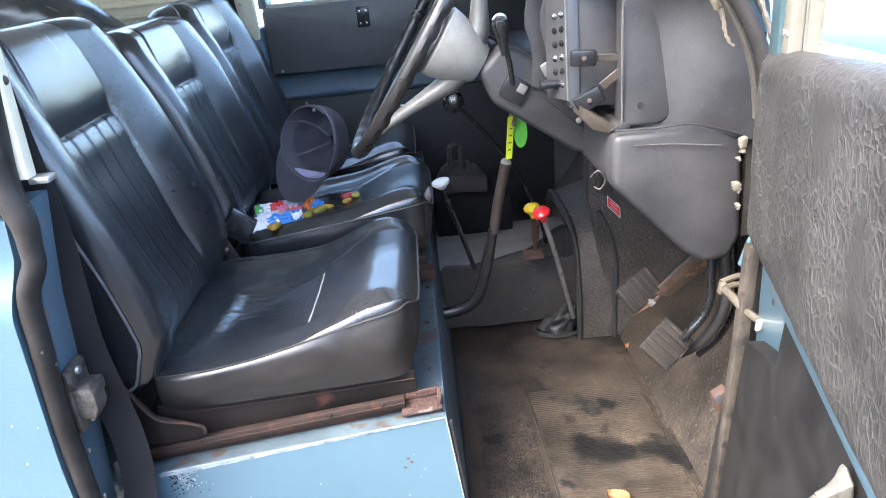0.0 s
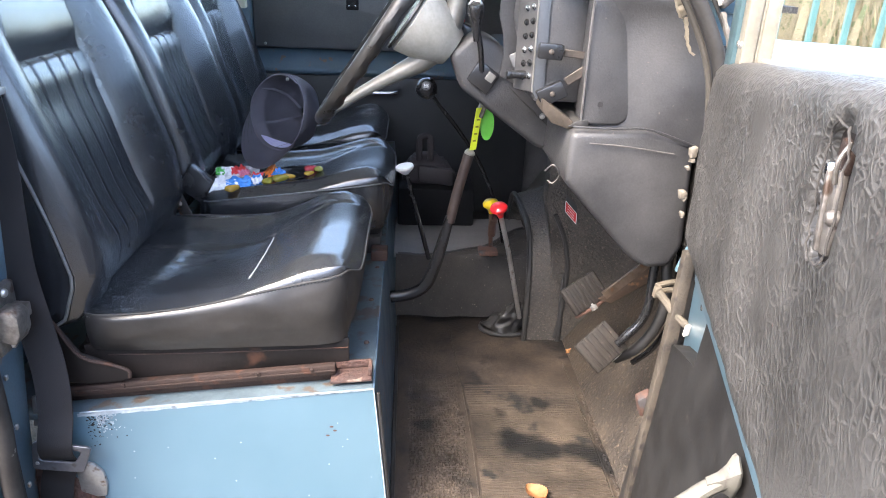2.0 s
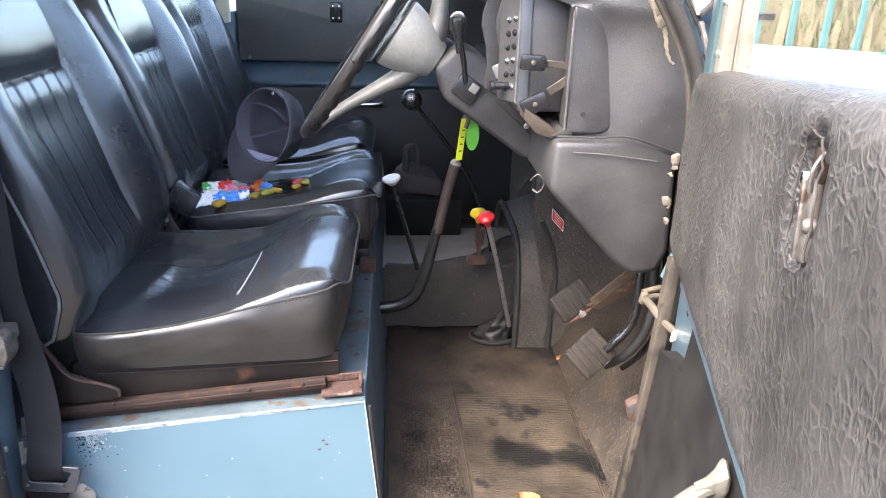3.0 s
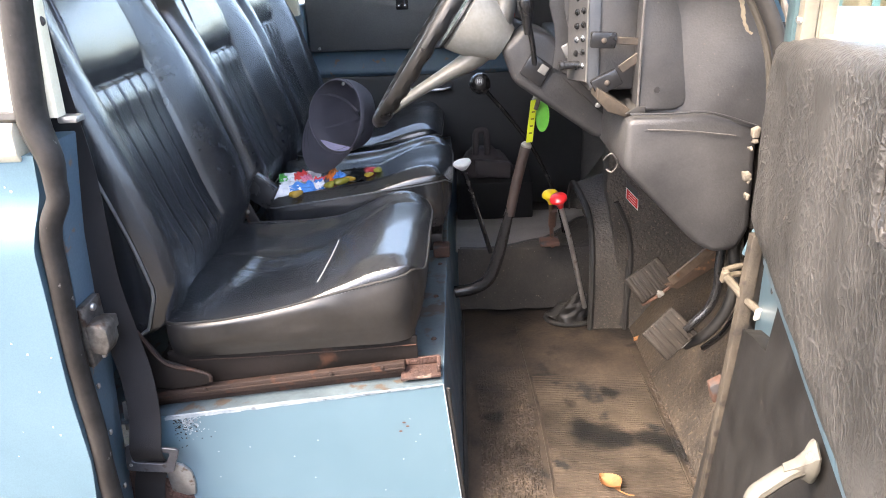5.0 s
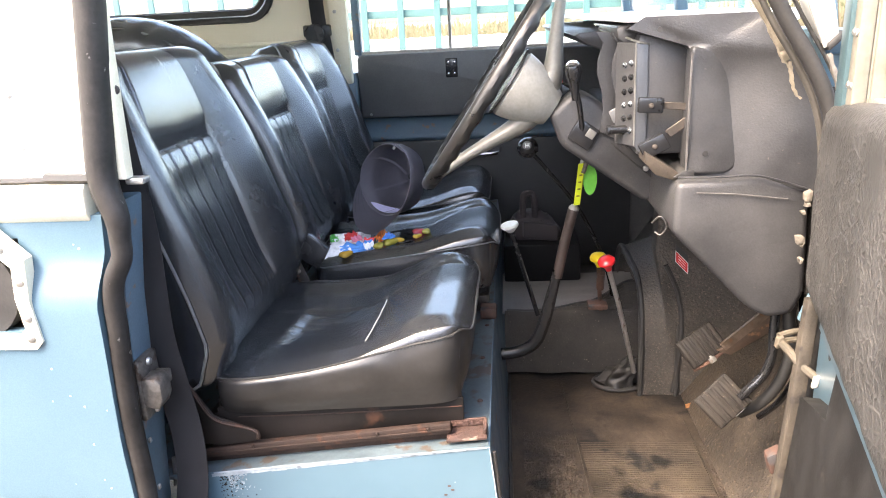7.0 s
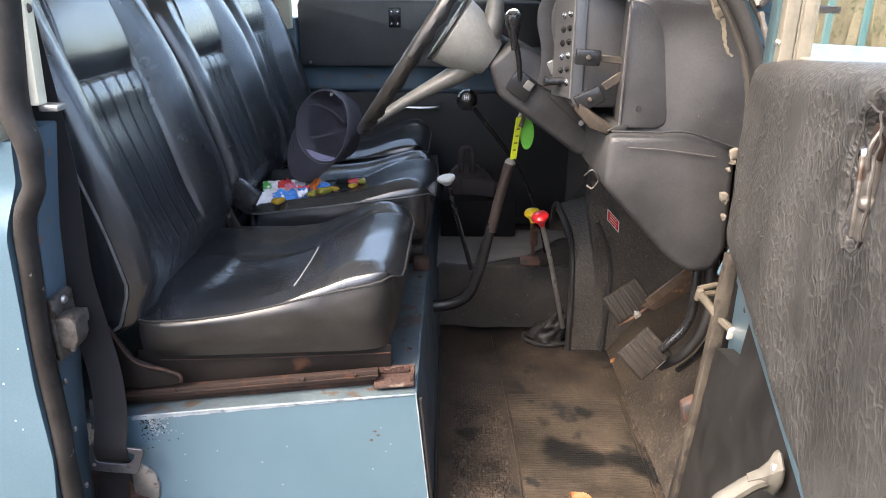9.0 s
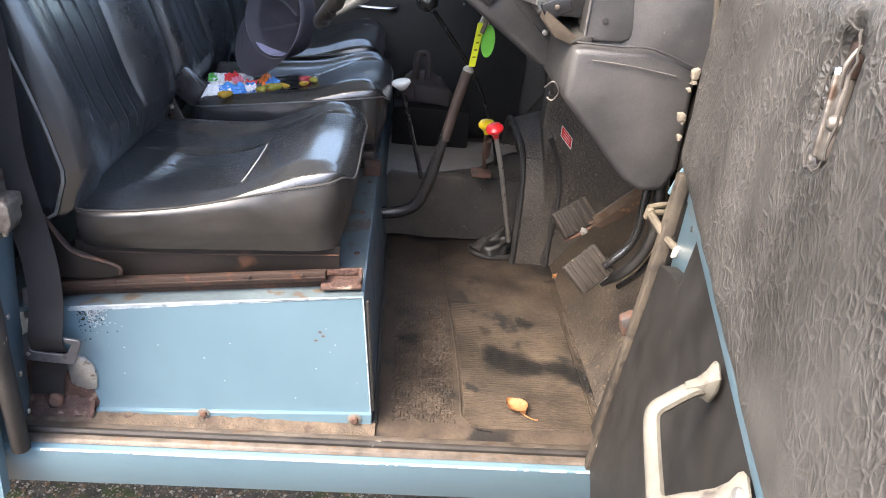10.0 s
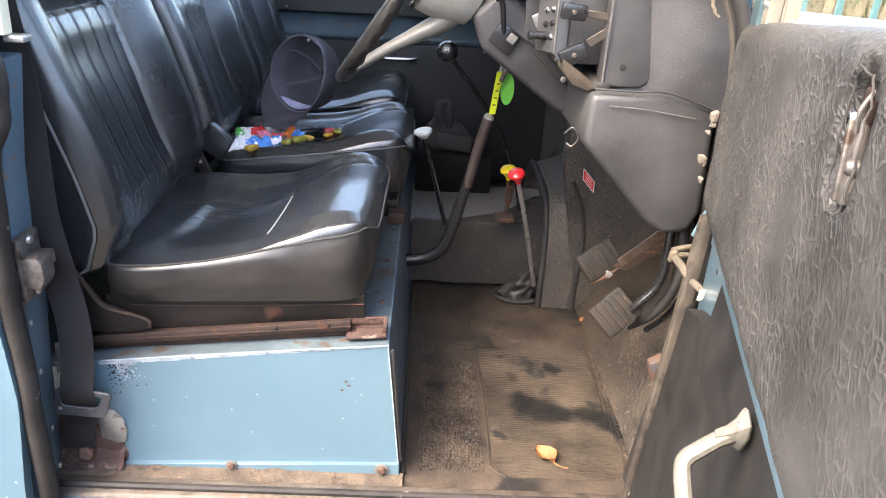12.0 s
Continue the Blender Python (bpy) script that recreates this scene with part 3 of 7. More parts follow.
def tun_sec(v):
    """Section over v from 0 (near floor) to 1 (far floor), with a steep near side."""
    y = 0.688 + 0.33 * v
    z = 0.170 * (sstep(-0.01, 0.055, v) if v < 0.06 else 1) * (1 if v < 0.9 else sstep(1.0, 0.9, v))
    return y, z


def mat_edge(x):
    """How far the black rubber reaches over the tunnel top."""
    return 0.055 + 0.18 * sstep(0.07, 0.24, x) + 0.42 * sstep(0.20, 0.34, x) + 0.01 * noise.noise(Vector((x * 25, 1.5, 0)))


bm = B()
sheet(bm, lambda u, v: (u, tun_sec(v * mat_edge(u))[0], max(0.0, tun_sec(v * mat_edge(u))[1] + 0.004 + wob(u, v * mat_edge(u) * 4, 0, 14, 0.005))), lin(-0.005, 0.34, 30), lin(0, 1, 36))
part("tunnel_side", bm, TUNNEL_SIDE, tun, "black rubber matting over the tunnel side")
bm = B()
sheet(bm, lambda u, v: (u, tun_sec(0.05 + 0.95 * v)[0], tun_sec(0.05 + 0.95 * v)[1] + wob(u, v, 0, 12, 0.003)), lin(-0.01, 0.34, 20), lin(0, 1, 30))
part("tunnel_top", bm, TUNNEL, tun, "grey matted tunnel top")
bm = tube(B(), [(u, tun_sec(mat_edge(u))[0], tun_sec(mat_edge(u))[1] + 0.005) for u in lin(0.0, 0.335, 24)], 0.003, 6, steps=1)
part("mat_lip", bm, RUBBER, tun)


def arch(x, a, lift=0.0):
    """Bell housing outline: a from 0 (near foot) to 1 (far foot)."""
    t = math.pi * a
    c = math.cos(t)
    y = 0.80 - (0.185 + lift) * math.copysign(abs(c) ** 0.45, c)
    z = (0.262 + lift + 0.35 * (x - 0.32)) * math.sin(t) ** 0.55
    return (x, y, z)


bm = B()
sheet(bm, lambda u, v: arch(u, v), lin(0.325, 0.62, 12), lin(0, 1, 40))
part("bell_housing_cover", bm, DUSTY, tun)
bm = B()
sheet(bm, lambda u, v: arch(u, v, 0.016 if 0.309 < u < 0.384 else 0.0), [0.304, 0.308, 0.3095, 0.311, 0.335, 0.36, 0.382, 0.3835, 0.385, 0.39], lin(0, 1, 40))
part("clamp_strap", bm, DUSTY, tun, "dusty arched cover strap")
for xx in (0.306, 0.388):
    bm = B()
    tube(bm, [arch(xx, a, 0.018) for a in lin(0, 1, 40)], 0.0065, 8, steps=1)
    part("rubber_bead", bm, RUBBER, tun)
bm = B()
prism(bm, [(0.385, 0.0), (0.62, 0.0), (0.62, 0.62), (0.33, 0.62), (0.325, 0.36), (0.35, 0.25)], "y", [0.60, 0.56, 0.56, 0.56, 0.58, 0.60], [0.63] * 6, 0.004)
setting("wall_footwell_inner", bm, DUSTY, "dusty black inner footwell panel with a warning sticker", "bulkhead")

bm = tube(B(), [(0.381, 0.597, 0.010), (0.391, 0.597, 0.10), (0.392, 0.596, 0.19), (0.378, 0.594, 0.265), (0.350, 0.592, 0.325)], 0.0055, 8)
part("rubber_bead", bm, RUBBER, tun)

# ---- seat box ----
box = thing("seat_box", "blue painted steel seat box with chipped edges and rust spots", "seat box", (-0.25, 0.7, 0), kind="structure")
bm = B()
prism(bm, [(-0.445, 0.0), (-0.002, 0.002), (-0.026, 0.250), (-0.50, 0.197), (-0.50, 0.07), (-0.445, 0.07)], "y", 0.0, 0.006, 0.0015, 1)
part("side_panel", bm, BLUE, box)
bm = B()
prism(bm, [(-0.028, 0.2505), (-0.62, 0.184), (-0.62, 0.176), (-0.028, 0.2425)], "y", 0.003, 1.55, 0.001, 1)
part("top_panel", bm, mat("dirty_blue_top", (0.048, 0.066, 0.076), (0.094, 0.124, 0.138), 0.5, scale=16, fine=150, bump=0.2, spots=(0.07, 0.052, 0.038), spot_scale=30, spot_at=0.56), box, "dirty blue top of the box")
bm = B()
prism(bm, [(0.0, -0.004), (-0.026, 0.2495), (-0.036, 0.2495), (-0.01, -0.004)], "y", 0.004, 1.55, 0.001, 1)
part("heel_board", bm, BLUE_DARK, box, "dirty dark blue painted heel board")
bm = B()
prism(bm, [(-0.0085, 0.03), (-0.0255, 0.249), (-0.0365, 0.249), (-0.0195, 0.03)], "y", 0.001, 0.06, 0.001, 1)
part("corner_fold", bm, BLUE, box)
bm = B()
prism(bm, [(-0.445, 0.001), (-0.002, 0.001), (-0.003, 0.028), (-0.445, 0.012)], "y", -0.007, 0.001, 0.001, 1)
part("bottom_flange", bm, BLUE, box)
bm = B()
tube(bm, [(-0.003, -0.001, 0.012), (-0.0265, -0.001, 0.2505), (-0.1, -0.001, 0.2425), (-0.46, -0.001, 0.2025)], 0.0012, 6, steps=1)
part("folded_edge", bm, BARE, box, "bare pale folded edge")
bm = B()
tube(bm, [(0.003, 0.0, 0.006), (0.003, 0.3, 0.008), (0.002, 0.64, 0.008)], 0.0045, 8)
tube(bm, [(-0.001, 0.004, 0.03), (-0.02, 0.004, 0.24)], 0.003, 8, steps=1)
part("black_piping", bm, RUBBER, box)
for x, z, r in ((-0.274, 0.016, 0.010), (-0.031, 0.018, 0.012)):
    bm = lathe(B(), [(r, 0), (r, 0.0012), (r * 0.9, 0.0018)], (x, -0.0072, z), (0, -1, 0.0), 16)
    wa = part("washer", bm, CAST, box)
    screw(wa, (x, -0.0088, z), (0, -1, 0.1), r * 0.6, RUST, "bolt")
for x, y in ((-0.05, 0.05), (-0.045, 0.14), (-0.045, 0.30), (-0.04, 0.45)):
    screw(box, (x, y, 0.2475), (0.1, 0, 1), 0.005, RUST, "bolt")
for x, z in ((-0.085, 0.175), (-0.096, 0.166), (-0.09, 0.182)):
    bm = lathe(B(), [(0.0032, 0), (0.0028, 0.0005), (0.001, 0.0006)], (x, -0.0005, z), (0.02, -1, 0.02), 6, 0.55)
    part("rust_blister", bm, RUST, box)
# chipped paint, thick near the belt
rnd = random.Random(21)
bm = B()
for k in range(135):
    if k < 120:
        x, z = -0.438 + abs(rnd.gauss(0, 0.018)), 0.200 - abs(rnd.gauss(0, 0.016))
    else:
        x, z = rnd.uniform(-0.42, -0.02), rnd.uniform(0.03, 0.19)
    r = rnd.uniform(0.0006, 0.0017)
    a0 = rnd.uniform(0, 6)
    bm.faces.new([bm.verts.new((x + r * rnd.uniform(0.6, 1.3) * math.cos(a0 + q), -0.0006, z + r * math.sin(a0 + q))) for q in (0, 1.2, 2.4, 3.7, 5.0)])
part("paint_chips", bm, BARE, box, "pale paint chips", smooth=False)
rnd = random.Random(23)
bm = B()
for k in range(110):
    x, z = -0.452 + abs(rnd.gauss(0, 0.016)), 0.199 - abs(rnd.gauss(0, 0.024)) + 0.11 * 0.01
    r = rnd.uniform(0.0005, 0.0017)
    a0 = rnd.uniform(0, 6)
    bm.faces.new([bm.verts.new((x + r * rnd.uniform(0.6, 1.3) * math.cos(a0 + q), -0.0004, z + r * math.sin(a0 + q))) for q in (0, 1.2, 2.4, 3.7, 5.0)])
part("scuff_marks", bm, PAN, box, "black scuffs where the belt rubs", smooth=False)
bm = B()
x = -0.464
while x < -0.034:
    d = rnd.uniform(0.004, 0.009)
    t = 0.0021 * sstep(-0.10, -0.36, x) + 0.0005
    zt = 0.1950 + 0.1228 * (x + 0.464) + 0.0008 * noise.noise(Vector((x * 60, 0.3, 4)))
    obox(bm, (x + d / 2, -0.0003, zt + t), (d * 0.52, 0, d * 0.064), (0, 0.0005, 0), (0, 0, t * (1 + 0.35 * noise.noise(Vector((x * 140, 1.3, 4))))), 0)
    x += d
part("worn_edge", bm, BARE, box, "pale worn paint below the folded edge")
# belt anchor corner
bm = B()
prism(bm, [(-0.545, 0.0), (-0.446, 0.0), (-0.438, 0.024), (-0.444, 0.05), (-0.47, 0.075), (-0.50, 0.10), (-0.545, 0.12)], "y", -0.001, 0.010, 0.003)
part("anchor_plate", bm, RED_RUST, box, "rusty anchor plate")
bm = B()
prism(bm, [(-0.476, 0.060), (-0.452, 0.050), (-0.438, 0.052), (-0.4345, 0.075), (-0.438, 0.098), (-0.450, 0.112), (-0.470, 0.118), (-0.480, 0.116)], "y", -0.006, 0.001, 0.003)
part("patch_plate", bm, STEEL, box, "bare grey patch plate")
bm = B()
sheet(bm, lambda u, v: (u, -0.02 + 0.02 * v, 0.006 + 0.03 * v + wob(u, v, 0, 40, 0.008)), lin(-0.545, -0.444, 26), lin(0, 1, 10))
part("dirt_crust", bm, RED_RUST, box, "crusted rusty dirt")
bm = B()
sheet(bm, lambda u, v: (u, -0.030 + 0.026 * v, 0.0035 + (0.006 * v * v + 0.004 * v) * (0.5 + 0.9 * abs(noise.noise(Vector((u * 22, v, 2))))) + wob(u, v * 0.03, 0, 160, 0.002)), lin(-0.545, 0.004, 150), lin(0, 1, 6))
part("dirt_line", bm, mat("sandy_dirt", (0.034, 0.025, 0.018), (0.11, 0.082, 0.058), 0.9, scale=30, fine=260, bump=0.8, dist=0.003, spots=(0.045, 0.03, 0.022), spot_scale=45, spot_at=0.58), box, "sandy dirt caked along the foot")

# ---- body side behind the door, hard top ----
side = thing("body_side", "blue painted body side with a cream capping and a recessed fuel filler", "body side", (-0.9, -0.08, 0), kind="structure")


def bulge(z):
    """The side steps out below the shoulder."""
    return -0.092 - 0.020 * sstep(0.605, 0.525, z)


RIM_ = [(-0.08, -0.552), (0.05, -0.544), (0.2, -0.526), (0.32, -0.53), (0.45, -0.526), (0.53, -0.524), (0.56, -0.519), (0.6, -0.51), (0.648, -0.506)]


def rear_edge(z):
    for (z0, x0), (z1, x1) in zip(RIM_, RIM_[1:]):
        if z <= z1:
            return x0 + (x1 - x0) * (z - z0) / (z1 - z0)
    return RIM_[-1][1]


# quarter panel with a hole for the filler
bm = B()
fx0, fx1, fz0, fz1 = -0.785, -0.625, 0.495, 0.62
zs = sorted(set(lin(-0.08, fz0, 22) + lin(fz0, fz1, 12) + lin(fz1, 0.648, 4)))


def span(lo, hi, zz, n):
    sheet(bm, lambda u, z: (lo(z) + (hi(z) - lo(z)) * u, bulge(z), z), lin(0, 1, n), zz)


span(lambda z: -2.2, lambda z: fx0, zs, 3)
span(lambda z: fx0, lambda z: fx1, [z for z in zs if z <= fz0 + 1e-6], 2)
span(lambda z: fx0, lambda z: fx1, [z for z in zs if z >= fz1 - 1e-6], 2)
span(lambda z: fx1, rear_edge, zs, 4)
bmesh.ops.remove_doubles(bm, verts=bm.verts[:], dist=0.0005)
r = bmesh.ops.extrude_face_region(bm, geom=bm.faces[:])
bmesh.ops.translate(bm, vec=(0, 0.02, 0), verts=[v for v in r["geom"] if isinstance(v, bmesh.types.BMVert)])
part("quarter_panel", bm, BLUE, side)
rnd = random.Random(31)
bm = B()
for _ in range(16):
    z = rnd.uniform(-0.05, 0.62)
    x = rear_edge(z) - abs(rnd.gauss(0.0, 0.10)) - 0.006
    if fx0 - 0.03 < x < fx1 + 0.03 and fz0 - 0.05 < z < fz1 + 0.03:
        continue
    q = rnd.uniform(0.0008, 0.0018)
    bm.faces.new([bm.verts.new((x + q * rnd.uniform(0.6, 1.3) * math.cos(w), bulge(z) - 0.0006, z + q * math.sin(w))) for w in (0, 1.2, 2.4, 3.7, 5.0)])
part("paint_chips", bm, WHITE, side, "pale paint chips", smooth=False)
bm = B()
prism(bm, [(-0.092, 0.640), (-0.100, 0.652), (-0.100, 0.680), (-0.090, 0.690), (-0.06, 0.690), (-0.06, 0.640)], "x", -2.2, -0.520, 0.003)
part("waist_capping", bm, CREAM, side, "cream galvanised waist capping")
bm = B()
tube(bm, [(-2.2, -0.088, 0.694), (-0.9, -0.088, 0.694), (-0.56, -0.088, 0.694)], 0.004, 6)
tube(bm, [(-0.57, -0.09, 0.697), (-0.5, -0.088, 0.694)], 0.007, 6)
part("rubber_strip", bm, RUBBER, side)
bm = B()
prism(bm, [(-0.57, -0.02), (-0.548, -0.02), (-0.533, 0.2), (-0.514, 0.40), (-0.506, 0.52), (-0.488, 0.66), (-0.53, 0.66), (-0.56, 0.3)], "y", -0.072, 0.0, 0.003)
part("door_post", bm, BLUE_DARK, side, "blue painted door post")
bm = B()
rbox(bm, -0.80, -0.53, -0.06, -0.05, -0.08, 0.66, 0.002)
part("inner_panel", bm, CARPET, side)
# filler surround
bm = B()
fp = [(-0.81, 0.638), (-0.650, 0.643), (-0.606, 0.598), (-0.612, 0.54), (-0.606, 0.484), (-0.616, 0.473), (-0.81, 0.473)]
outer = [bm.verts.new((x, -0.116, z)) for x, z in fp]
cx, cz = -0.697, 0.556
inner = [bm.verts.new((cx + (x - cx) * 0.78, -0.116, cz + (z - cz) * 0.74)) for x, z in fp]
for i in range(7):
    bm.faces.new((outer[i], outer[(i + 1) % 7], inner[(i + 1) % 7], inner[i]))
r = bmesh.ops.extrude_face_region(bm, geom=bm.faces[:])
bmesh.ops.translate(bm, vec=(0, 0.018, 0), verts=[v for v in r["geom"] if isinstance(v, bmesh.types.BMVert)])
surround = part("filler_surround", bm, CREAM, side, "cream riveted fuel filler surround")
for i in range(7):
    (x0, z0), (x1, z1) = fp[i], fp[(i + 1) % 7]
    x, z = (x0 + x1) / 2, (z0 + z1) / 2
    bm = lathe(B(), [(0.006, 0), (0.0055, 0.002), (0.002, 0.0035)], (cx + (x - cx) * 0.89, -0.116, cz + (z - cz) * 0.87), (0, -1, 0), 10)
    part("rivet", bm, STEEL, surround)
bm = B()
lathe(bm, [(0.07, 0.03), (0.07, 0.0), (0.066, 0.0), (0.062, 0.028)], (-0.703, -0.075, 0.553), (0, -1, 0), 24)
rbox(bm, -0.81, -0.62, -0.048, -0.04, 0.47, 0.63, 0.001)
part("filler_bowl", bm, RUBBER, side)
bm = lathe(B(), [(0.045, 0), (0.047, 0.012), (0.04, 0.02), (0.012, 0.022)], (-0.69, -0.075, 0.548), (0, -1, 0.1), 24)
part("filler_cap", bm, RUST, side, "rusty filler cap")

top = thing("hard_top", "cream-white hard top with side windows and roof", "hard top", (-0.9, 0.78, 0.7), kind="structure")
bm = B()


def wall_y(z):
    return -0.088 + 0.043 * (z - 0.698) / 0.602


# unseen near window, assumed to mirror the far one, added to light the rear
for x0, x1, z0, z1 in ((-2.2, -1.75, 0.698, 1.30), (-0.76, -0.515, 0.698, 1.30), (-1.75, -0.76, 0.698, 0.905), (-1.75, -0.76, 1.18, 1.30)):
    bm = prism(B(), [(wall_y(z0), z0), (wall_y(z1), z1), (wall_y(z1) + 0.016, z1), (wall_y(z0) + 0.017, z0)], "x", x0, x1, 0)
    part("side_wall", bm, WHITE, top)
bm = B()
prism(bm, [(wall_y(0.905) + 0.006, 0.905), (wall_y(1.18) + 0.006, 1.18), (wall_y(1.18) + 0.010, 1.18), (wall_y(0.905) + 0.010, 0.905)], "x", -1.75, -0.76, 0)
ob = part("pane", bm, GLASS, top)
ob.visible_shadow = False
for (x, z) in ((-0.60, 0.80), (-0.66, 0.76), (-0.64, 0.72), (-0.595, 0.735)):
    screw(top, (x, -0.088 + 0.043 * (z - 0.698) / 0.6, z), (0, -1, 0), 0.004, STEEL, "rivet")
bm = B()
prism(bm, [(-0.080, 0.690), (-0.040, 1.30), (-0.022, 1.30), (-0.060, 0.690)], "x", -0.498, -0.470, 0.002)
part("door_pillar", bm, CREAM, top, "cream pillar beside the door seal")
bm = B()
prism(bm, [(-0.090, 0.700), (-0.050, 1.29), (-0.035, 1.29), (-0.072, 0.700)], "x", [-0.522, -0.492, -0.492, -0.522], [-0.503, -0.470, -0.470, -0.503], 0.002)
part("wall_flange", bm, CREAM, top, "cream folded flange beside the seal")
screw(top, (-0.472, -0.0635, 0.80), (0, -1, 0), 0.006, DARK_METAL, "plug")
bm = B()
rbox(bm, -0.476, -0.452, -0.074, -0.052, 0.682, 0.69, 0.002)
part("bracket", bm, STEEL, top)
# far wall of the hard top with its rounded window
bm = B()
wy, wx0, wx1, wz0, wz1 = 1.50, -1.75, -0.76, 0.905, 1.18
for x0, x1, z0, z1 in ((-2.2, wx0, 0.69, 1.3), (wx1, -0.53, 0.69, 1.3), (wx0, wx1, 0.69, wz0), (wx0, wx1, wz1, 1.3)):
    rbox(bm, x0, x1, wy, wy + 0.02, z0, z1, 0)
part("far_wall", bm, CREAM, top)
bm = B()
cr = 0.07
pp = []
for (sx, sz, a0) in ((wx1 - cr, wz0 + cr, -90), (wx1 - cr, wz1 - cr, 0), (wx0 + cr, wz1 - cr, 90), (wx0 + cr, wz0 + cr, 180)):
    for k in range(7):
        a = radians(a0 + 15 * k)
        pp.append((sx + (cr + 0.005) * math.cos(a), wy - 0.004, sz + (cr + 0.005) * math.sin(a)))
sweep(bm, pp, [(-0.022, -0.008), (0.022, -0.008), (0.024, 0.0), (0.018, 0.010), (-0.018, 0.010)], True, up=(0, 0, 1))
part("window_rubber", bm, RUBBER, top, "thick black window rubber")
bm = B()
sweep(bm, [(p[0], p[1] - 0.011, p[2]) for p in pp], circle(0.004, 6), True, up=(0, 0, 1))
part("window_bead", bm, CHROME, top)
bm = B()
rbox(bm, wx0, wx1, wy + 0.008, wy + 0.012, wz0, wz1, 0)
ob = part("pane", bm, GLASS, top)
ob.visible_shadow = False
bm = B()
prism(bm, [(1.495, 0.80), (1.49, 0.807), (1.495, 0.816), (1.502, 0.816), (1.502, 0.80)], "x", -2.2, -0.56, 0.002)
prism(bm, [(1.495, 0.765), (1.488, 0.772), (1.495, 0.78), (1.502, 0.78), (1.502, 0.765)], "x", -2.2, -0.56, 0.002)
part("pressed_bead", bm, CREAM, top)
bm = B()
prism(bm, [(1.475, 0.67), (1.475, 1.3), (1.51, 1.3), (1.51, 0.67)], "x", -0.555, -0.497, 0.003)
part("far_door_pillar", bm, CREAM, top, "cream pillar with rivets")
for z in (0.73, 0.78, 0.9):
    screw(top, (-0.535, 1.475, z), (0, -1, 0), 0.006, STEEL, "rivet")
# The rear window opening is unseen too, added to let light in.
bm = B()
for y0, y1, z0, z1 in ((-0.09, 0.30, -0.1, 1.3), (1.26, 1.66, -0.1, 1.3), (0.30, 1.26, -0.1, 0.85), (0.30, 1.26, 1.2, 1.3)):
    rbox(bm, -2.22, -2.2, y0, y1, z0, z1, 0)
part("rear_wall", bm, CREAM, top)
bm = B()
rbox(bm, -2.212, -2.208, 0.30, 1.26, 0.85, 1.2, 0)
ob = part("pane", bm, GLASS, top)
ob.visible_shadow = False
bm = B()
prism(bm, [(-0.05, 1.30), (0.1, 1.335), (0.78, 1.36), (1.46, 1.335), (1.61, 1.30), (1.61, 1.285), (-0.05, 1.285)], "x", -2.22, 0.42, 0.004)
setting("ceiling", bm, WHITE, "cream-white hard top roof above the cab", "roof")
bm = B()
rbox(bm, -2.2, -0.53, 1.52, 1.66, -0.1, 0.69, 0.004)
rbox(bm, -2.2, -0.62, -0.07, 1.6, 0.10, 0.16, 0.004)
rbox(bm, -0.66, -0.63, 0.0, 1.52, 0.10, 0.46, 0.004)
rbox(bm, -0.57, -0.495, 1.525, 1.64, -0.05, 0.70, 0.004)
setting("wall_rear_tub", bm, BLUE_DARK, "worn blue rear load tub", "body side")

# door seal tube round the rear of the opening
seal = thing("door_seal", "worn black rubber seal tube with pale scuffs round the door opening", "seal", (-0.5, -0.07, 0.4), kind="structure")
bm = B()
tube(bm, [(-0.468, -0.045, 1.2), (-0.476, -0.058, 1.0), (-0.483, -0.066, 0.905), (-0.490, -0.073, 0.82), (-0.495, -0.080, 0.75), (-0.496, -0.088, 0.69), (-0.482, -0.097, 0.645), (-0.4835, -0.097, 0.615), (-0.486, -0.097, 0.592), (-0.502, -0.097, 0.562), (-0.5085, -0.097, 0.53), (-0.510, -0.097, 0.495), (-0.514, -0.097, 0.44), (-0.517, -0.097, 0.363), (-0.516, -0.097, 0.30), (-0.516, -0.096, 0.24), (-0.520, -0.095, 0.16), (-0.521, -0.092, 0.07), (-0.526, -0.085, 0.0)], 0.0135, 12, steps=4, scale=lambda t: 1.4 - 0.4 * sstep(0.25, 0.40, t))
part("tube", bm, SEAL, seal)
bm = B()
for z in (0.30, 0.22, 0.12, 0.05):
    obox(bm, (-0.518, -0.06, z), (0.002, 0, 0), (0, 0.003, 0), (0, 0, 0.004), 0.001, 1)
part("seal_clip", bm, STEEL, seal)

# striker plate on the post
st = thing("door_striker", "worn grey cast metal door striker on the post", "striker", (-0.5, -0.06, 0.385))
bm = B()
rbox(bm, -0.512, -0.500, -0.085, -0.03, 0.345, 0.435, 0.004)
part("base_plate", bm, OLD_CAST, st)
bm = B()
prism(bm, [(-0.503, 0.368), (-0.482, 0.362), (-0.474, 0.378), (-0.474, 0.402), (-0.482, 0.412), (-0.503, 0.41)], "y", -0.085, -0.052, 0.004)
rbox(bm, -0.504, -0.480, -0.052, -0.035, 0.385, 0.405, 0.003)
part("catch", bm, OLD_CAST, st)
for z in (0.353, 0.427):
    screw(st, (-0.499, -0.06, z), (1, 0, 0), 0.006, STEEL)

# ---- far door, windows ----
far = thing("door_2", "closed far door with black padded card, blue ledge and sliding window", "door", (-0.1, 1.58, 0), kind="structure")
bm = B()
rbox(bm, -0.50, 0.44, 1.62, 1.65, -0.05, 0.76, 0.004)
part("outer_skin", bm, BLUE_DARK, far)
bm = B()
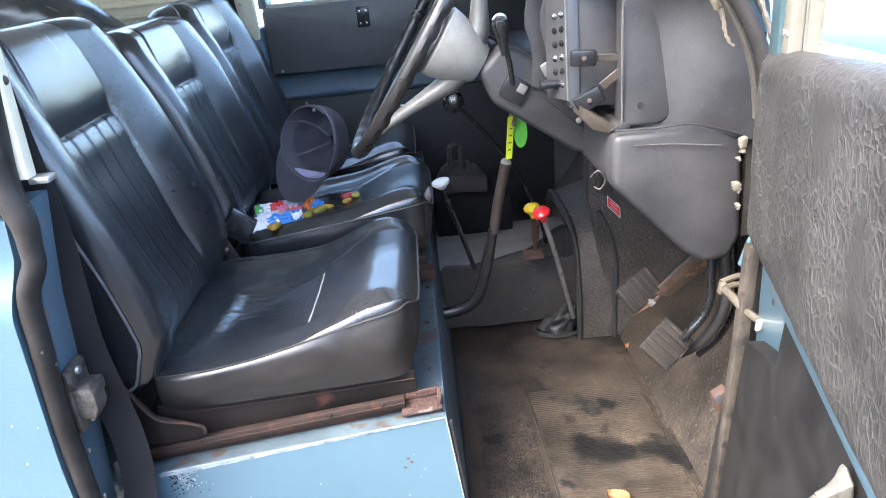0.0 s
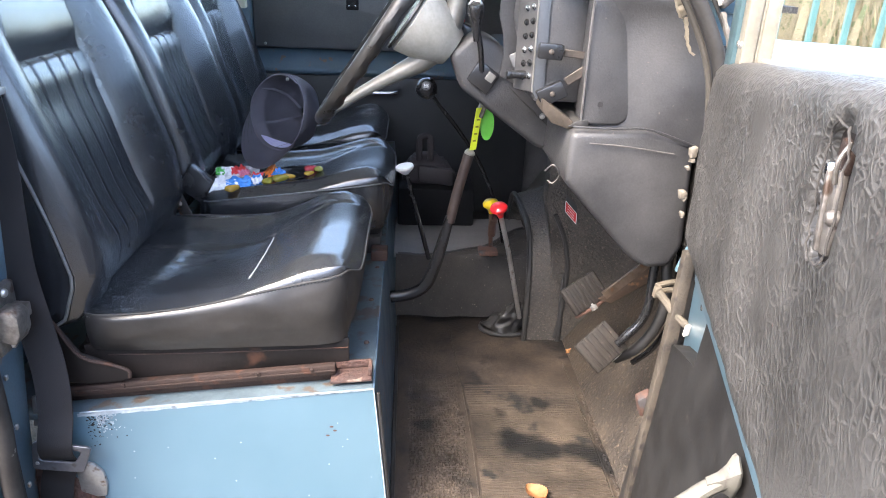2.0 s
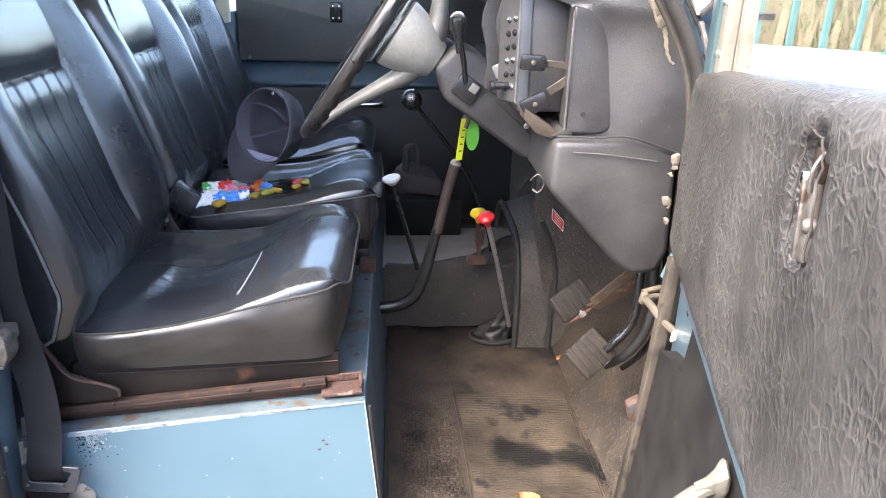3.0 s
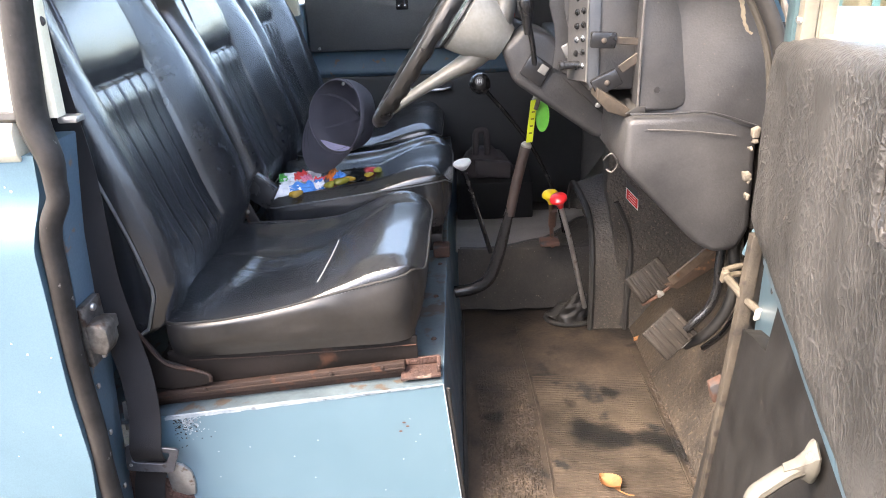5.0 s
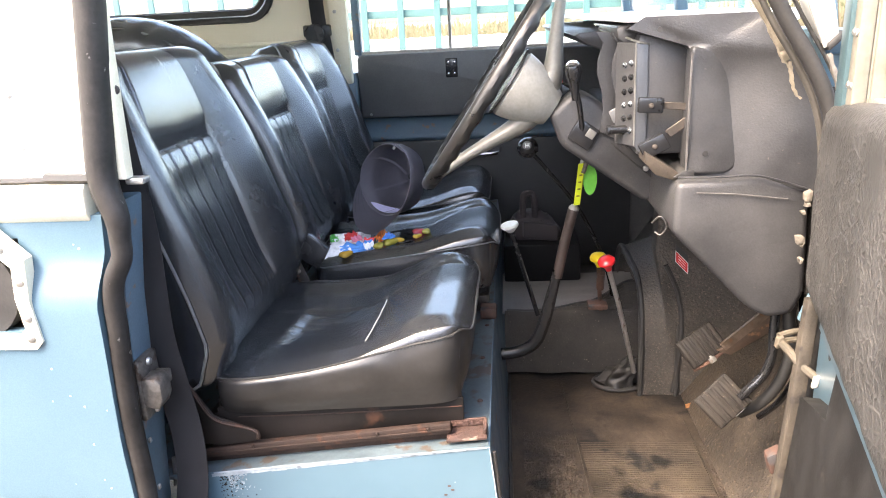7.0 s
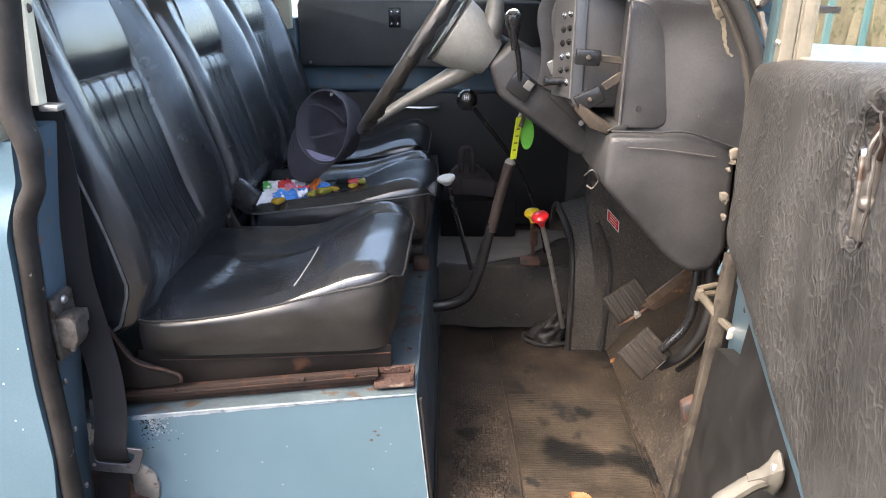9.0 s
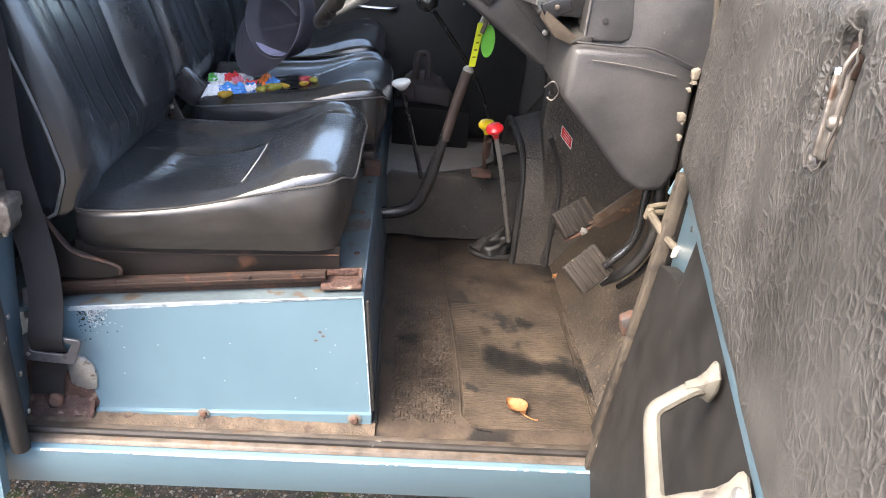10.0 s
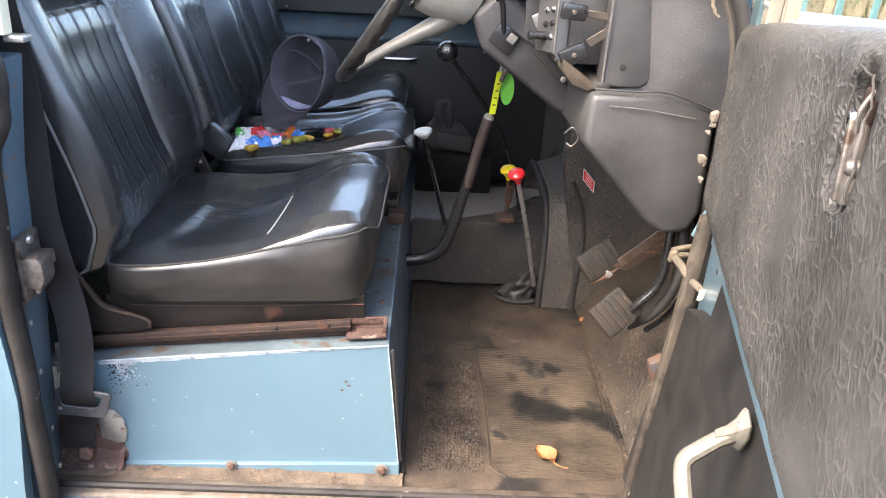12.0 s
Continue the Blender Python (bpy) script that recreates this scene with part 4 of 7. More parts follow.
prism(bm, [(-0.49, 0.545), (0.40, 0.545), (0.43, 0.60), (0.43, 0.745), (0.42, 0.757), (-0.48, 0.757), (-0.492, 0.745)], "y", 1.555, 1.625, 0.012, 3)
# Black vinyl, lightened to make up for missing light on the far door.
FAR_VINYL_LIT = mat("lightened_black_vinyl", (0.068, 0.068, 0.07), (0.105, 0.104, 0.105), 0.42, scale=5, fine=240, bump=0.12, dist=0.001)
part("padded_card", bm, FAR_VINYL_LIT, far)
bm = B()
prism(bm, [(1.545, 0.462), (1.535, 0.474), (1.537, 0.484), (1.60, 0.552), (1.63, 0.552), (1.63, 0.462)], "x", -0.50, 0.43, 0.003)
part("ledge", bm, BLUE_DARK, far, "dull blue painted ledge")
bm = B()
rbox(bm, -0.50, 0.43, 1.53, 1.62, 0.0, 0.463, 0.004)
part("lower_panel", bm, mat("dark_far_card", (0.022, 0.022, 0.023), (0.040, 0.039, 0.039), 0.55, scale=6, fine=240, bump=0.12, dist=0.001), far)
bm = B()
rbox(bm, -0.19, -0.15, 1.546, 1.556, 0.672, 0.735, 0.003)
lp = part("latch_plate", bm, PLASTIC, far, "black latch plate")
for x, z in ((-0.18, 0.722), (-0.16, 0.722), (-0.18, 0.685), (-0.16, 0.685)):
    screw(lp, (x, 1.546, z), (0, -1, 0), 0.004, CHROME)
bm = tube(B(), [(-0.16, 1.53, 0.43), (-0.155, 1.49, 0.425), (-0.135, 1.475, 0.422), (-0.04, 1.475, 0.422), (-0.02, 1.49, 0.425), (-0.015, 1.53, 0.43)], 0.007, 10)
part("pull_handle", bm, CHROME, far, "chrome pull handle")
for x, z in ((-0.39, 0.45), (0.2, 0.45), (-0.45, 0.56)):
    screw(far, (x, 1.529, z), (0, -1, 0), 0.005, STEEL)
bm = B()
for x0, x1, z0, z1 in ((-0.50, -0.475, 0.755, 1.27), (0.40, 0.43, 0.755, 1.27), (-0.475, 0.40, 1.24, 1.27)):
    rbox(bm, x0, x1, 1.565, 1.60, z0, z1, 0.003)
part("window_frame", bm, BLUE_DARK, far)
bm = B()
rbox(bm, -0.475, 0.40, 1.57, 1.595, 0.755, 0.767, 0.002)
rbox(bm, -0.178, -0.168, 1.572, 1.592, 0.767, 1.24, 0.002)
part("glass_channel", bm, ALLOY, far)
for x0, x1 in ((-0.475, -0.17), (-0.17, 0.40)):
    bm = B()
    rbox(bm, x0, x1, 1.580, 1.584, 0.767, 1.24, 0)
    ob = part("pane", bm, GLASS, far)
    ob.visible_shadow = False

# windscreen and bonnet
ws = thing("windscreen", "upright windscreen in a painted frame above the dash", "windscreen", (0.36, 0.78, 0.86), kind="structure")
bm = B()
for y0, y1 in ((0.012, 0.045), (0.75, 0.79), (1.5, 1.53)):
    prism(bm, [(0.40, 0.76), (0.425, 0.76), (0.345, 1.28), (0.32, 1.28)], "y", y0, y1, 0.004)
rbox(bm, 0.315, 0.345, 0.0, 1.55, 1.25, 1.285, 0.004)
rbox(bm, 0.395, 0.43, 0.0, 1.55, 0.80, 0.83, 0.004)
part("windscreen_frame", bm, BLUE, ws)
bm = B()
prism(bm, [(0.405, 0.82), (0.409, 0.82), (0.337, 1.26), (0.333, 1.26)], "y", 0.03, 1.52, 0)
ob = part("pane", bm, GLASS, ws)
ob.visible_shadow = False
PILLAR_SEAL = mat("matt_black_rubber", (0.020, 0.019, 0.018), (0.045, 0.041, 0.038), 0.6, scale=15, fine=200, bump=0.25, spots=(0.12, 0.105, 0.085), spot_scale=60, spot_at=0.7)
PILLAR = [(0.418, 0.66), (0.410, 0.715), (0.3955, 0.757), (0.3735, 0.797), (0.3487, 0.835), (0.3277, 0.871), (0.29, 0.945), (0.20, 1.22)]
bm = sweep(B(), smooth_path([(x, -0.010, z) for x, z in PILLAR], 5), [(0.013 * math.cos(a), 0.009 * math.sin(a)) for a in lin(0, 2 * math.pi * 15 / 16, 16)], up=(0, 1, 0))
part("door_seal", bm, PILLAR_SEAL, ws, "worn black door seal on the screen pillar")
bm = tube(B(), [(x - 0.0145, -0.006, z - 0.002) for x, z in PILLAR], 0.0042, 8)
part("seal_lip", bm, mat("dusty_brown_lip", (0.026, 0.023, 0.018), (0.058, 0.050, 0.040), 0.75, scale=30, fine=160, bump=0.3), ws, "dusty brown seal lip")
bm = tube(B(), [(x + 0.0155, -0.014, z + 0.004) for x, z in PILLAR[2:]], 0.0024, 8)
part("gasket", bm, RUBBER, ws)
bm = B()
prism(bm, [(0.3885, 0.812), (0.402, 0.823), (0.3915, 0.8665), (0.263, 1.22), (0.240, 1.22), (0.3640, 0.8665)], "y", -0.020, 0.02, 0.003)
part("frame_post", bm, WHITE, ws, "white painted screen post")
bm = tube(B(), [(0.3865, -0.021, 0.811), (0.3620, -0.021, 0.8670), (0.335, -0.018, 0.94)], 0.0028, 8)
part("frame_edge", bm, ALLOY, ws, "pale bare screen frame edge")
# Black strip stands for the dark gap where the white post ends.
bm = B()
prism(bm, [(0.389, 0.806), (0.408, 0.824), (0.404, 0.830), (0.386, 0.813)], "y", -0.028, 0.0, 0.002)
part("post_gap_strip", bm, RUBBER, ws, "black strip painting the dark gap below the post")
bm = sweep(B(), smooth_path([(0.391, -0.020, 0.803), (0.397, -0.022, 0.786), (0.404, -0.024, 0.766), (0.410, -0.024, 0.750)], 5), [(-0.003, -0.002), (0.003, -0.002), (0.003, 0.002), (-0.003, 0.002)], up=(0, 1, 0), scale=lambda t: 1.1 + 0.2 * math.sin(t * 19))
part("torn_sealant", bm, mat("grey_sealant", (0.10, 0.088, 0.075), (0.2, 0.18, 0.155), 0.85, scale=60, fine=200, bump=0.5, dist=0.003), ws, "ragged grey sealant")
rnd = random.Random(17)
fo = [Vector((0.316, 0.022, 0.872)), Vector((0.330, 0.02, 0.848)), Vector((0.342, 0.018, 0.826)), Vector((0.352, 0.018, 0.806)), Vector((0.3585, 0.018, 0.794))]
bm = sweep(B(), [p + Vector((0, rnd.uniform(-0.001, 0.001), rnd.uniform(-0.001, 0.001))) for p in smooth_path(fo, 6)], [(-0.0055, -0.002), (0.0055, -0.003), (0.005, 0.003), (-0.0045, 0.0025)], up=(1, 0, 0.4), scale=lambda t: 1.1 + 0.06 * math.sin(t * 17))
sweep(bm, [p + Vector((rnd.uniform(-0.0008, 0.0008), 0, 0)) for p in smooth_path([(0.360, 0.018, 0.793), (0.364, 0.017, 0.778), (0.3665, 0.016, 0.764), (0.3725, 0.016, 0.752), (0.379, 0.016, 0.747)], 5)], [(-0.002, -0.0015), (0.002, -0.002), (0.002, 0.002), (-0.002, 0.002)], up=(1, 0, 0.4), scale=lambda t: 1.2 - 0.6 * t + 0.12 * math.sin(t * 21))
part("foam_strip", bm, mat("yellowed_foam", (0.15, 0.125, 0.085), (0.26, 0.22, 0.16), 0.9, scale=40, fine=200, bump=0.4), ws, "crumbling yellowed foam strip")
bm = B()
prism(bm, [(0.60, 0.56), (0.60, 0.68), (1.5, 0.64), (1.5, 0.2), (1.48, 0.2), (1.48, 0.56)], "y", 0.25, 1.3, 0.02)
setting("bonnet", bm, BLUE, "pale blue painted bonnet beyond the windscreen", "bonnet")
bm = B()
rbox(bm, 0.67, 1.5, -0.09, 0.25, 0.0, 0.54, 0.02)
rbox(bm, 0.67, 1.5, 1.3, 1.65, 0.0, 0.54, 0.02)
setting("front_wing", bm, BLUE, "blue painted front wings", "wing")
bm = B()
rbox(bm, 0.48, 0.64, -0.05, 1.65, 0.60, 0.70, 0.006)
setting("wall_scuttle", bm, BLUE, "blue painted scuttle below the windscreen", "scuttle")

bm = B()
rbox(bm, 0.425, 0.66, 1.555, 1.62, -0.05, 0.80, 0.003)
setting("wall_footwell_far", bm, FAR_BOARD_LIT, "black far footwell side panel", "bulkhead")
# hinge pillar with bare clips
hp = thing("hinge_pillar", "blue hinge pillar with a worn seal strip and bare clips", "pillar", (0.4, -0.05, 0.3), kind="structure")
bm = B()
prism(bm, [(0.372, -0.02), (0.41, -0.02), (0.47, 0.50), (0.47, 0.74), (0.425, 0.74), (0.425, 0.50)], "y", -0.075, 0.02, 0.004)
part("post", bm, mat("black_pillar", (0.014, 0.013, 0.012), (0.032, 0.028, 0.024), 0.65, scale=14, fine=200, bump=0.3), hp)
bm = B()
prism(bm, [(0.388, 0.462), (0.404, 0.452), (0.420, 0.50), (0.412, 0.525), (0.398, 0.495)], "y", -0.024, -0.018, 0.001)
part("blue_patch", bm, BLUE, hp, "bare blue paint patch")
bm = B()
prism(bm, [(0.346, -0.005), (0.366, -0.005), (0.394, 0.333), (0.404, 0.50), (0.387, 0.50), (0.3745, 0.333)], "y", [-0.078, -0.078, -0.058, -0.050, -0.050, -0.058], [-0.062, -0.062, -0.042, -0.034, -0.034, -0.042], 0.003)
part("seal_strip", bm, mat("dusty_seal", (0.020, 0.016, 0.012), (0.066, 0.053, 0.039), 0.7, scale=22, fine=150, bump=0.5, dist=0.003, spots=(0.015, 0.012, 0.010), spot_scale=40, spot_at=0.58), hp, "dusty worn seal strip")
for x, z in ((0.357, 0.055), (0.377, 0.25), (0.388, 0.36), (0.393, 0.40)):
    bm = B()
    obox(bm, (x + 0.002, -0.079, z), (0.004, 0, 0.001), (0, 0.003, 0), (0.001, 0, 0.008), 0.0015, 1)
    part("clip", bm, ALLOY, hp)
PUTTY = mat("pale_putty", (0.085, 0.072, 0.055), (0.19, 0.166, 0.135), 0.85, scale=60, fine=180, bump=0.5, dist=0.003, spots=(0.12, 0.09, 0.06), spot_scale=90, spot_at=0.62)
for x, z, hx, hz in ((0.405, 0.617, 0.0045, 0.007), (0.406, 0.606, 0.003, 0.004), (0.4005, 0.556, 0.0050, 0.0050), (0.404, 0.550, 0.0030, 0.0045), (0.405, 0.5265, 0.0022, 0.005), (0.402, 0.5945, 0.0022, 0.0030)):
    bm = obox(B(), (x, 0.030, z), (hx, 0, hz * 0.15), (0, 0.006, 0), (-hx * 0.1, 0, hz), 0.0025, 2)
    for v in bm.verts:
        v.co += Vector((wob(*v.co, 260, 0.003), 0, wob(v.co.z, v.co.x, 3, 260, 0.003)))
    part("putty_blob", bm, PUTTY, hp, "crumbling pale putty")
bm = B()
obox(bm, (0.386, 0.0, 0.232), (0.010, 0.0, 0.006), (0, 0.010, 0), (-0.004, 0, 0.015), 0.003)
part("bare_peg", bm, RUST, hp, "bare metal peg on the panel")
bm = tube(B(), [(0.3661, -0.0300, 0.4333), (0.3742, -0.0360, 0.4246), (0.3867, -0.0480, 0.4097), (0.3996, -0.0600, 0.3994), (0.4117, -0.0700, 0.3943)], 0.0058, 8)
tube(bm, [(0.4142, -0.0720, 0.3938), (0.4189, -0.0760, 0.3823), (0.4234, -0.0780, 0.3713)], 0.0035, 8)
tube(bm, [(0.4048, -0.0120, 0.4417), (0.3850, -0.0160, 0.4412), (0.3655, -0.0220, 0.4385)], 0.0042, 8)
obox(bm, (0.3655, -0.027, 0.4325), (0.0045, 0.001, 0.001), (0, 0.006, 0), (0.001, 0, 0.0075), 0.002)
tube(bm, [(0.4065, -0.0160, 0.4296), (0.3846, -0.0200, 0.4317), (0.3684, -0.0280, 0.4325)], 0.0042, 8)
part("check_strap", bm, mat("old_cream_steel", (0.062, 0.051, 0.036), (0.115, 0.096, 0.070), 0.6, scale=30, fine=150, bump=0.2, spots=(0.2, 0.14, 0.09), spot_scale=50, spot_at=0.64), hp, "bent cream check strap")
for p in ((0.426, -0.082, 0.365),):
    screw(hp, p, (-0.5, -0.8, 0), 0.006, CAST, "bolt")

# ---- open near door ----
DA = radians(78)
DD, DN, DP = Vector((-math.cos(DA), -math.sin(DA), 0)), Vector((-math.sin(DA), math.cos(DA), 0)), Vector((0.372, -0.06, 0))


def dpt(s, n, z):
    return DP + DD * s + DN * n + Vector((0, 0, z))


SCUFFED = mat("scuffed_board", (0.010, 0.0092, 0.0088), (0.020, 0.0188, 0.0176), 0.65, scale=20, fine=300, bump=0.15, dist=0.001, spec=0.25, spots=(0.062, 0.055, 0.048), spot_scale=60, spot_at=0.70)
near = thing("door_1", "open driver's door with cracked black padded card and pale grab handle", "door", tuple(DP), kind="structure")
NU, NV = 90, 50


def card(s, v):
    zt, zb = 0.752 + 0.10 * min(s, 0.55), 0.521 - 0.083 * min(s, 0.56)
    e = min(s / 0.02, (0.84 - s) / 0.02, v * (zt - zb) / 0.02, (1 - v) * (zt - zb) / 0.025, 1)
    e = max(0.0, e)
    n = -0.03 + 0.03 * math.sqrt(1 - (1 - e) ** 2)
    z = zb + (zt - zb) * v
    n += 0.0016 * noise.fractal(Vector((s * 22, 3.1, z * 14)), 0.7, 2.2, 4) * e
    d = max(0, 1 - ((s - 0.443) / 0.026) ** 2 - ((z - 0.722 + 0.08 * (s - 0.443)) / 0.047) ** 4)
    n -= 0.022 * min(1, d * 2)
    return dpt(s, n, z)


bm = B()
sheet(bm, card, [0.0, 0.002, 0.005, 0.01] + lin(0.02, 0.82, NU) + [0.83, 0.836, 0.84], [0, 0.01, 0.03, 0.06] + lin(0.1, 0.9, NV) + [0.94, 0.97, 0.985, 0.995, 1.0])
part("padded_card", bm, CARD, near, "black padded vinyl card, cracked and scuffed", sharp=80)
bm = B()


def slab(bm, s0, s1, n0, n1, z0, z1, r=0.003):
    c = dpt((s0 + s1) / 2, (n0 + n1) / 2, (z0 + z1) / 2)
    return obox(bm, c, DD * (abs(s1 - s0) / 2), DN * (abs(n1 - n0) / 2), Vector((0, 0, abs(z1 - z0) / 2)), r)


slab(bm, -0.01, 0.87, -0.075, -0.03, 0.0, 0.75)
part("door_skin", bm, BLUE, near)
bm = B()
obox(bm, dpt(0.455, -0.021, 0.477), DD * 0.39 + Vector((0, 0, -0.031)), DN * 0.009, Vector((0, 0, 0.0135)), 0.003)
part("ledge", bm, BLUE, near, "blue painted ledge under the card")
bm = B()


def low(s, v):
    z = 0.005 + (0.483 - 0.068 * s) * v
    n = 0.016 - 0.030 * v
    s2 = s + (0.028 * (v - 0.3) + 0.125 * sstep(0.80, 0.87, v)) * (1 - s / 0.85)
    return dpt(s2, n + wob(s * 3, v * 3, 1, 1, 0.0012), z)


sheet(bm, low, lin(0.018, 0.85, 40), lin(0, 1, 24))
g = bm.faces[:]
r = bmesh.ops.extrude_face_region(bm, geom=g)
bmesh.ops.translate(bm, vec=-DN * 0.03, verts=[v for v in r["geom"] if isinstance(v, bmesh.types.BMVert)])
part("lower_panel", bm, SCUFFED, near, "scuffed flat black lower panel")
bm = lathe(B(), [(0.0045, 0), (0.004, 0.001), (0.001, 0.0012)], dpt(0.055, -0.03, 0.455), DN, 10)
part("bolt_hole", bm, RUBBER, near)
# grab handle on the lower panel
bm = B()
hpts = [(0.386, -0.004, 0.452), (0.396, 0.0148, 0.45), (0.406, 0.033, 0.441), (0.41, 0.041, 0.435), (0.417, 0.044, 0.428), (0.445, 0.0435, 0.418), (0.478, 0.0435, 0.413), (0.493, 0.043, 0.411), (0.502, 0.038, 0.415), (0.509, 0.0239, 0.43), (0.517, -0.002, 0.447)]
hpts = [tuple(dpt(*p)) for p in hpts]
sweep(bm, smooth_path(hpts, 6), [(0.0068 * math.cos(a), 0.0078 * math.sin(a)) for a in lin(0, 2 * math.pi * 9 / 10, 9)])
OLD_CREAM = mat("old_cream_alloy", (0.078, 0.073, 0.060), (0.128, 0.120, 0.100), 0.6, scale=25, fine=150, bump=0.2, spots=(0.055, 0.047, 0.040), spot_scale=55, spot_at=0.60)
gh = part("grab_handle", bm, OLD_CREAM, near, "pale worn grab handle")
EAR = [(-0.018, -0.006), (-0.012, 0.008), (-0.013, 0.018), (-0.006, 0.021), (0.012, 0.016), (0.014, 0.004), (0.006, -0.014), (-0.006, -0.018)]
for s, z, o, d in ((0.386, 0.452, 0.45, -0.09), (0.517, 0.447, -0.27, -0.53)):
    c = dpt(s, -0.006, z)
    bm = B()
    # flattened ear that runs into the bar
    rings = [[bm.verts.new(c + DD * (a * k) + DN * n + Vector((0, 0, b * k + d * n)) + DD * (o * n)) for a, b in EAR] for n, k in ((-0.002, 0.9), (0.0, 1.0), (0.003, 0.95), (0.008, 0.66), (0.016, 0.45), (0.026, 0.36))]
    for r0, r1 in zip(rings, rings[1:]):
        for i in range(len(EAR)):
            j = (i + 1) % len(EAR)
            bm.faces.new((r0[i], r0[j], r1[j], r1[i]))
    bm.faces.new(rings[0][::-1])
    bm.faces.new(rings[-1])
    part("handle_foot", bm, OLD_CREAM, gh)
    bm = lathe(B(), [(0.007, 0), (0.006, 0.003), (0.002, 0.005)], c + DN * 0.004 + DD * 0.004 + Vector((0, 0, 0.009)), DN, 10)
    part("screw", bm, STEEL, gh)
# latch in a torn recess of the card
LDIR = Vector((0, 0, 1)) - DD * 0.06
LDIR.normalize()
LS = LDIR.cross(DN).normalized()
rc = dpt(0.443, -0.008, 0.722)


def lbox(bm, u, v, n, hu, hv, hn, r=0.002, tilt=0.0):
    """A block on the latch: u across, v along it, n out of the card."""
    a, b = LS * math.cos(tilt) + LDIR * math.sin(tilt), LDIR * math.cos(tilt) - LS * math.sin(tilt)
    return obox(bm, rc + LS * u + LDIR * (v * 0.82) + DN * n, a * hu, DN * hn, b * (hv * 0.82), r)


# Dark plate added over the sunlit recess to stand for its shade.
bm = lbox(B(), 0, 0, -0.004, 0.021, 0.056, 0.0045, 0.004)
plate = part("latch_plate", bm, PAN, near, "dark plate painting the shade in the torn latch recess")
bm = lbox(B(), 0.002, -0.012, 0.003, 0.0085, 0.034, 0.004, 0.003, 0.06)
lbox(bm, 0.0, -0.012, 0.008, 0.0022, 0.032, 0.002, 0.0015, 0.12)
part("latch_lever", bm, OLD_CAST, near, "worn brown latch lever")
bm = lbox(B(), 0.003, 0.032, 0.002, 0.009, 0.012, 0.003, 0.002, -0.2)
part("hinge_block", bm, RAIL, near)
bm = tube(B(), [rc + LS * 0.011 + LDIR * 0.036 + DN * 0.004, rc + LS * 0.0125 + LDIR * 0.024 + DN * 0.010, rc + LS * 0.009 + LDIR * 0.010 + DN * 0.008], 0.0016, 8)
part("spring_wire", bm, OLD_CAST, near)
for u, v, m_ in ((-0.008, 0.016, CHROME), (0.009, -0.012, OLD_CAST), (-0.009, -0.004, DARK_METAL)):
    bm = lathe(B(), [(0.0055, 0), (0.0055, 0.004), (0.0035, 0.007), (0.001, 0.0075)], rc + LS * u + LDIR * v + DN * 0.002, DN, 14)
    part("rivet", bm, m_, plate)
bm = B()
torn = []
rnd = random.Random(5)
for k in range(36):
    a = 2 * math.pi * k / 36
    torn.append(rc + LS * ((0.020 + rnd.uniform(-0.0015, 0.002)) * math.copysign(abs(math.cos(a)) ** 0.6, math.cos(a))) + LDIR * ((0.046 + rnd.uniform(-0.002, 0.002)) * math.copysign(abs(math.sin(a)) ** 0.8, math.sin(a))) + DN * (0.0075 + rnd.uniform(-0.001, 0.001)))
tube(bm, torn, 0.0009, 6, True, 1)
part("torn_rim", bm, mat("torn_vinyl_backing", (0.018, 0.016, 0.015), (0.05, 0.045, 0.04), 0.8, scale=60, fine=200, bump=0.3), near, "pale torn vinyl rim")
# window frame on the door
bm = B()
slab(bm, 0.0, 0.035, -0.046, -0.013, 0.745, 1.25)
slab(bm, 0.83, 0.86, -0.06, -0.035, 0.745, 1.25)
slab(bm, 0.0, 0.86, -0.06, -0.035, 1.22, 1.25)
# Body blue, darkened here to offset the strong light on the frame.
part("window_frame", bm, mat("darkened_blue_paint", (0.050, 0.088, 0.098), (0.068, 0.112, 0.122), 0.4, scale=6, fine=300, bump=0.05), near, "window frame in a darkened copy of the blue")
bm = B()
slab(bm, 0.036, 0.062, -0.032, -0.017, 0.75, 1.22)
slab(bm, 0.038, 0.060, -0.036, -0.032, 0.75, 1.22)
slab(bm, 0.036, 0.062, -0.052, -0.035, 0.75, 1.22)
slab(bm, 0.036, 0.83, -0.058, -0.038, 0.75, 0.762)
# Cream paint darkened in this copy to offset the strong sun on it.
chn = part("window_channel", bm, mat("darkened_cream", (0.185, 0.165, 0.128), (0.255, 0.230, 0.185), 0.5, scale=18, fine=150, bump=0.12, spots=(0.20, 0.15, 0.09), spot_scale=60, spot_at=0.68), near, "cream window channel with rivets")
for z in (0.775, 0.83, 0.89):
    for s in (0.042, 0.056):
        bm = lathe(B(), [(0.004, 0), (0.0035, 0.0015), (0.001, 0.0025)], dpt(s, -0.017, z), DN, 8)
        part("rivet", bm, STEEL, chn)
bm = B()
slab(bm, 0.062, 0.83, -0.049, -0.045, 0.76, 1.22, 0)
ob = part("pane", bm, GLASS, near)
ob.visible_shadow = False

# ---- seats ----


STITCH = plain("grey_stitching", (0.035, 0.036, 0.038), 0.6)
PIPING = mat("worn_piping", (0.05, 0.05, 0.052), (0.12, 0.12, 0.12), 0.4, scale=25, fine=200, bump=0.05)


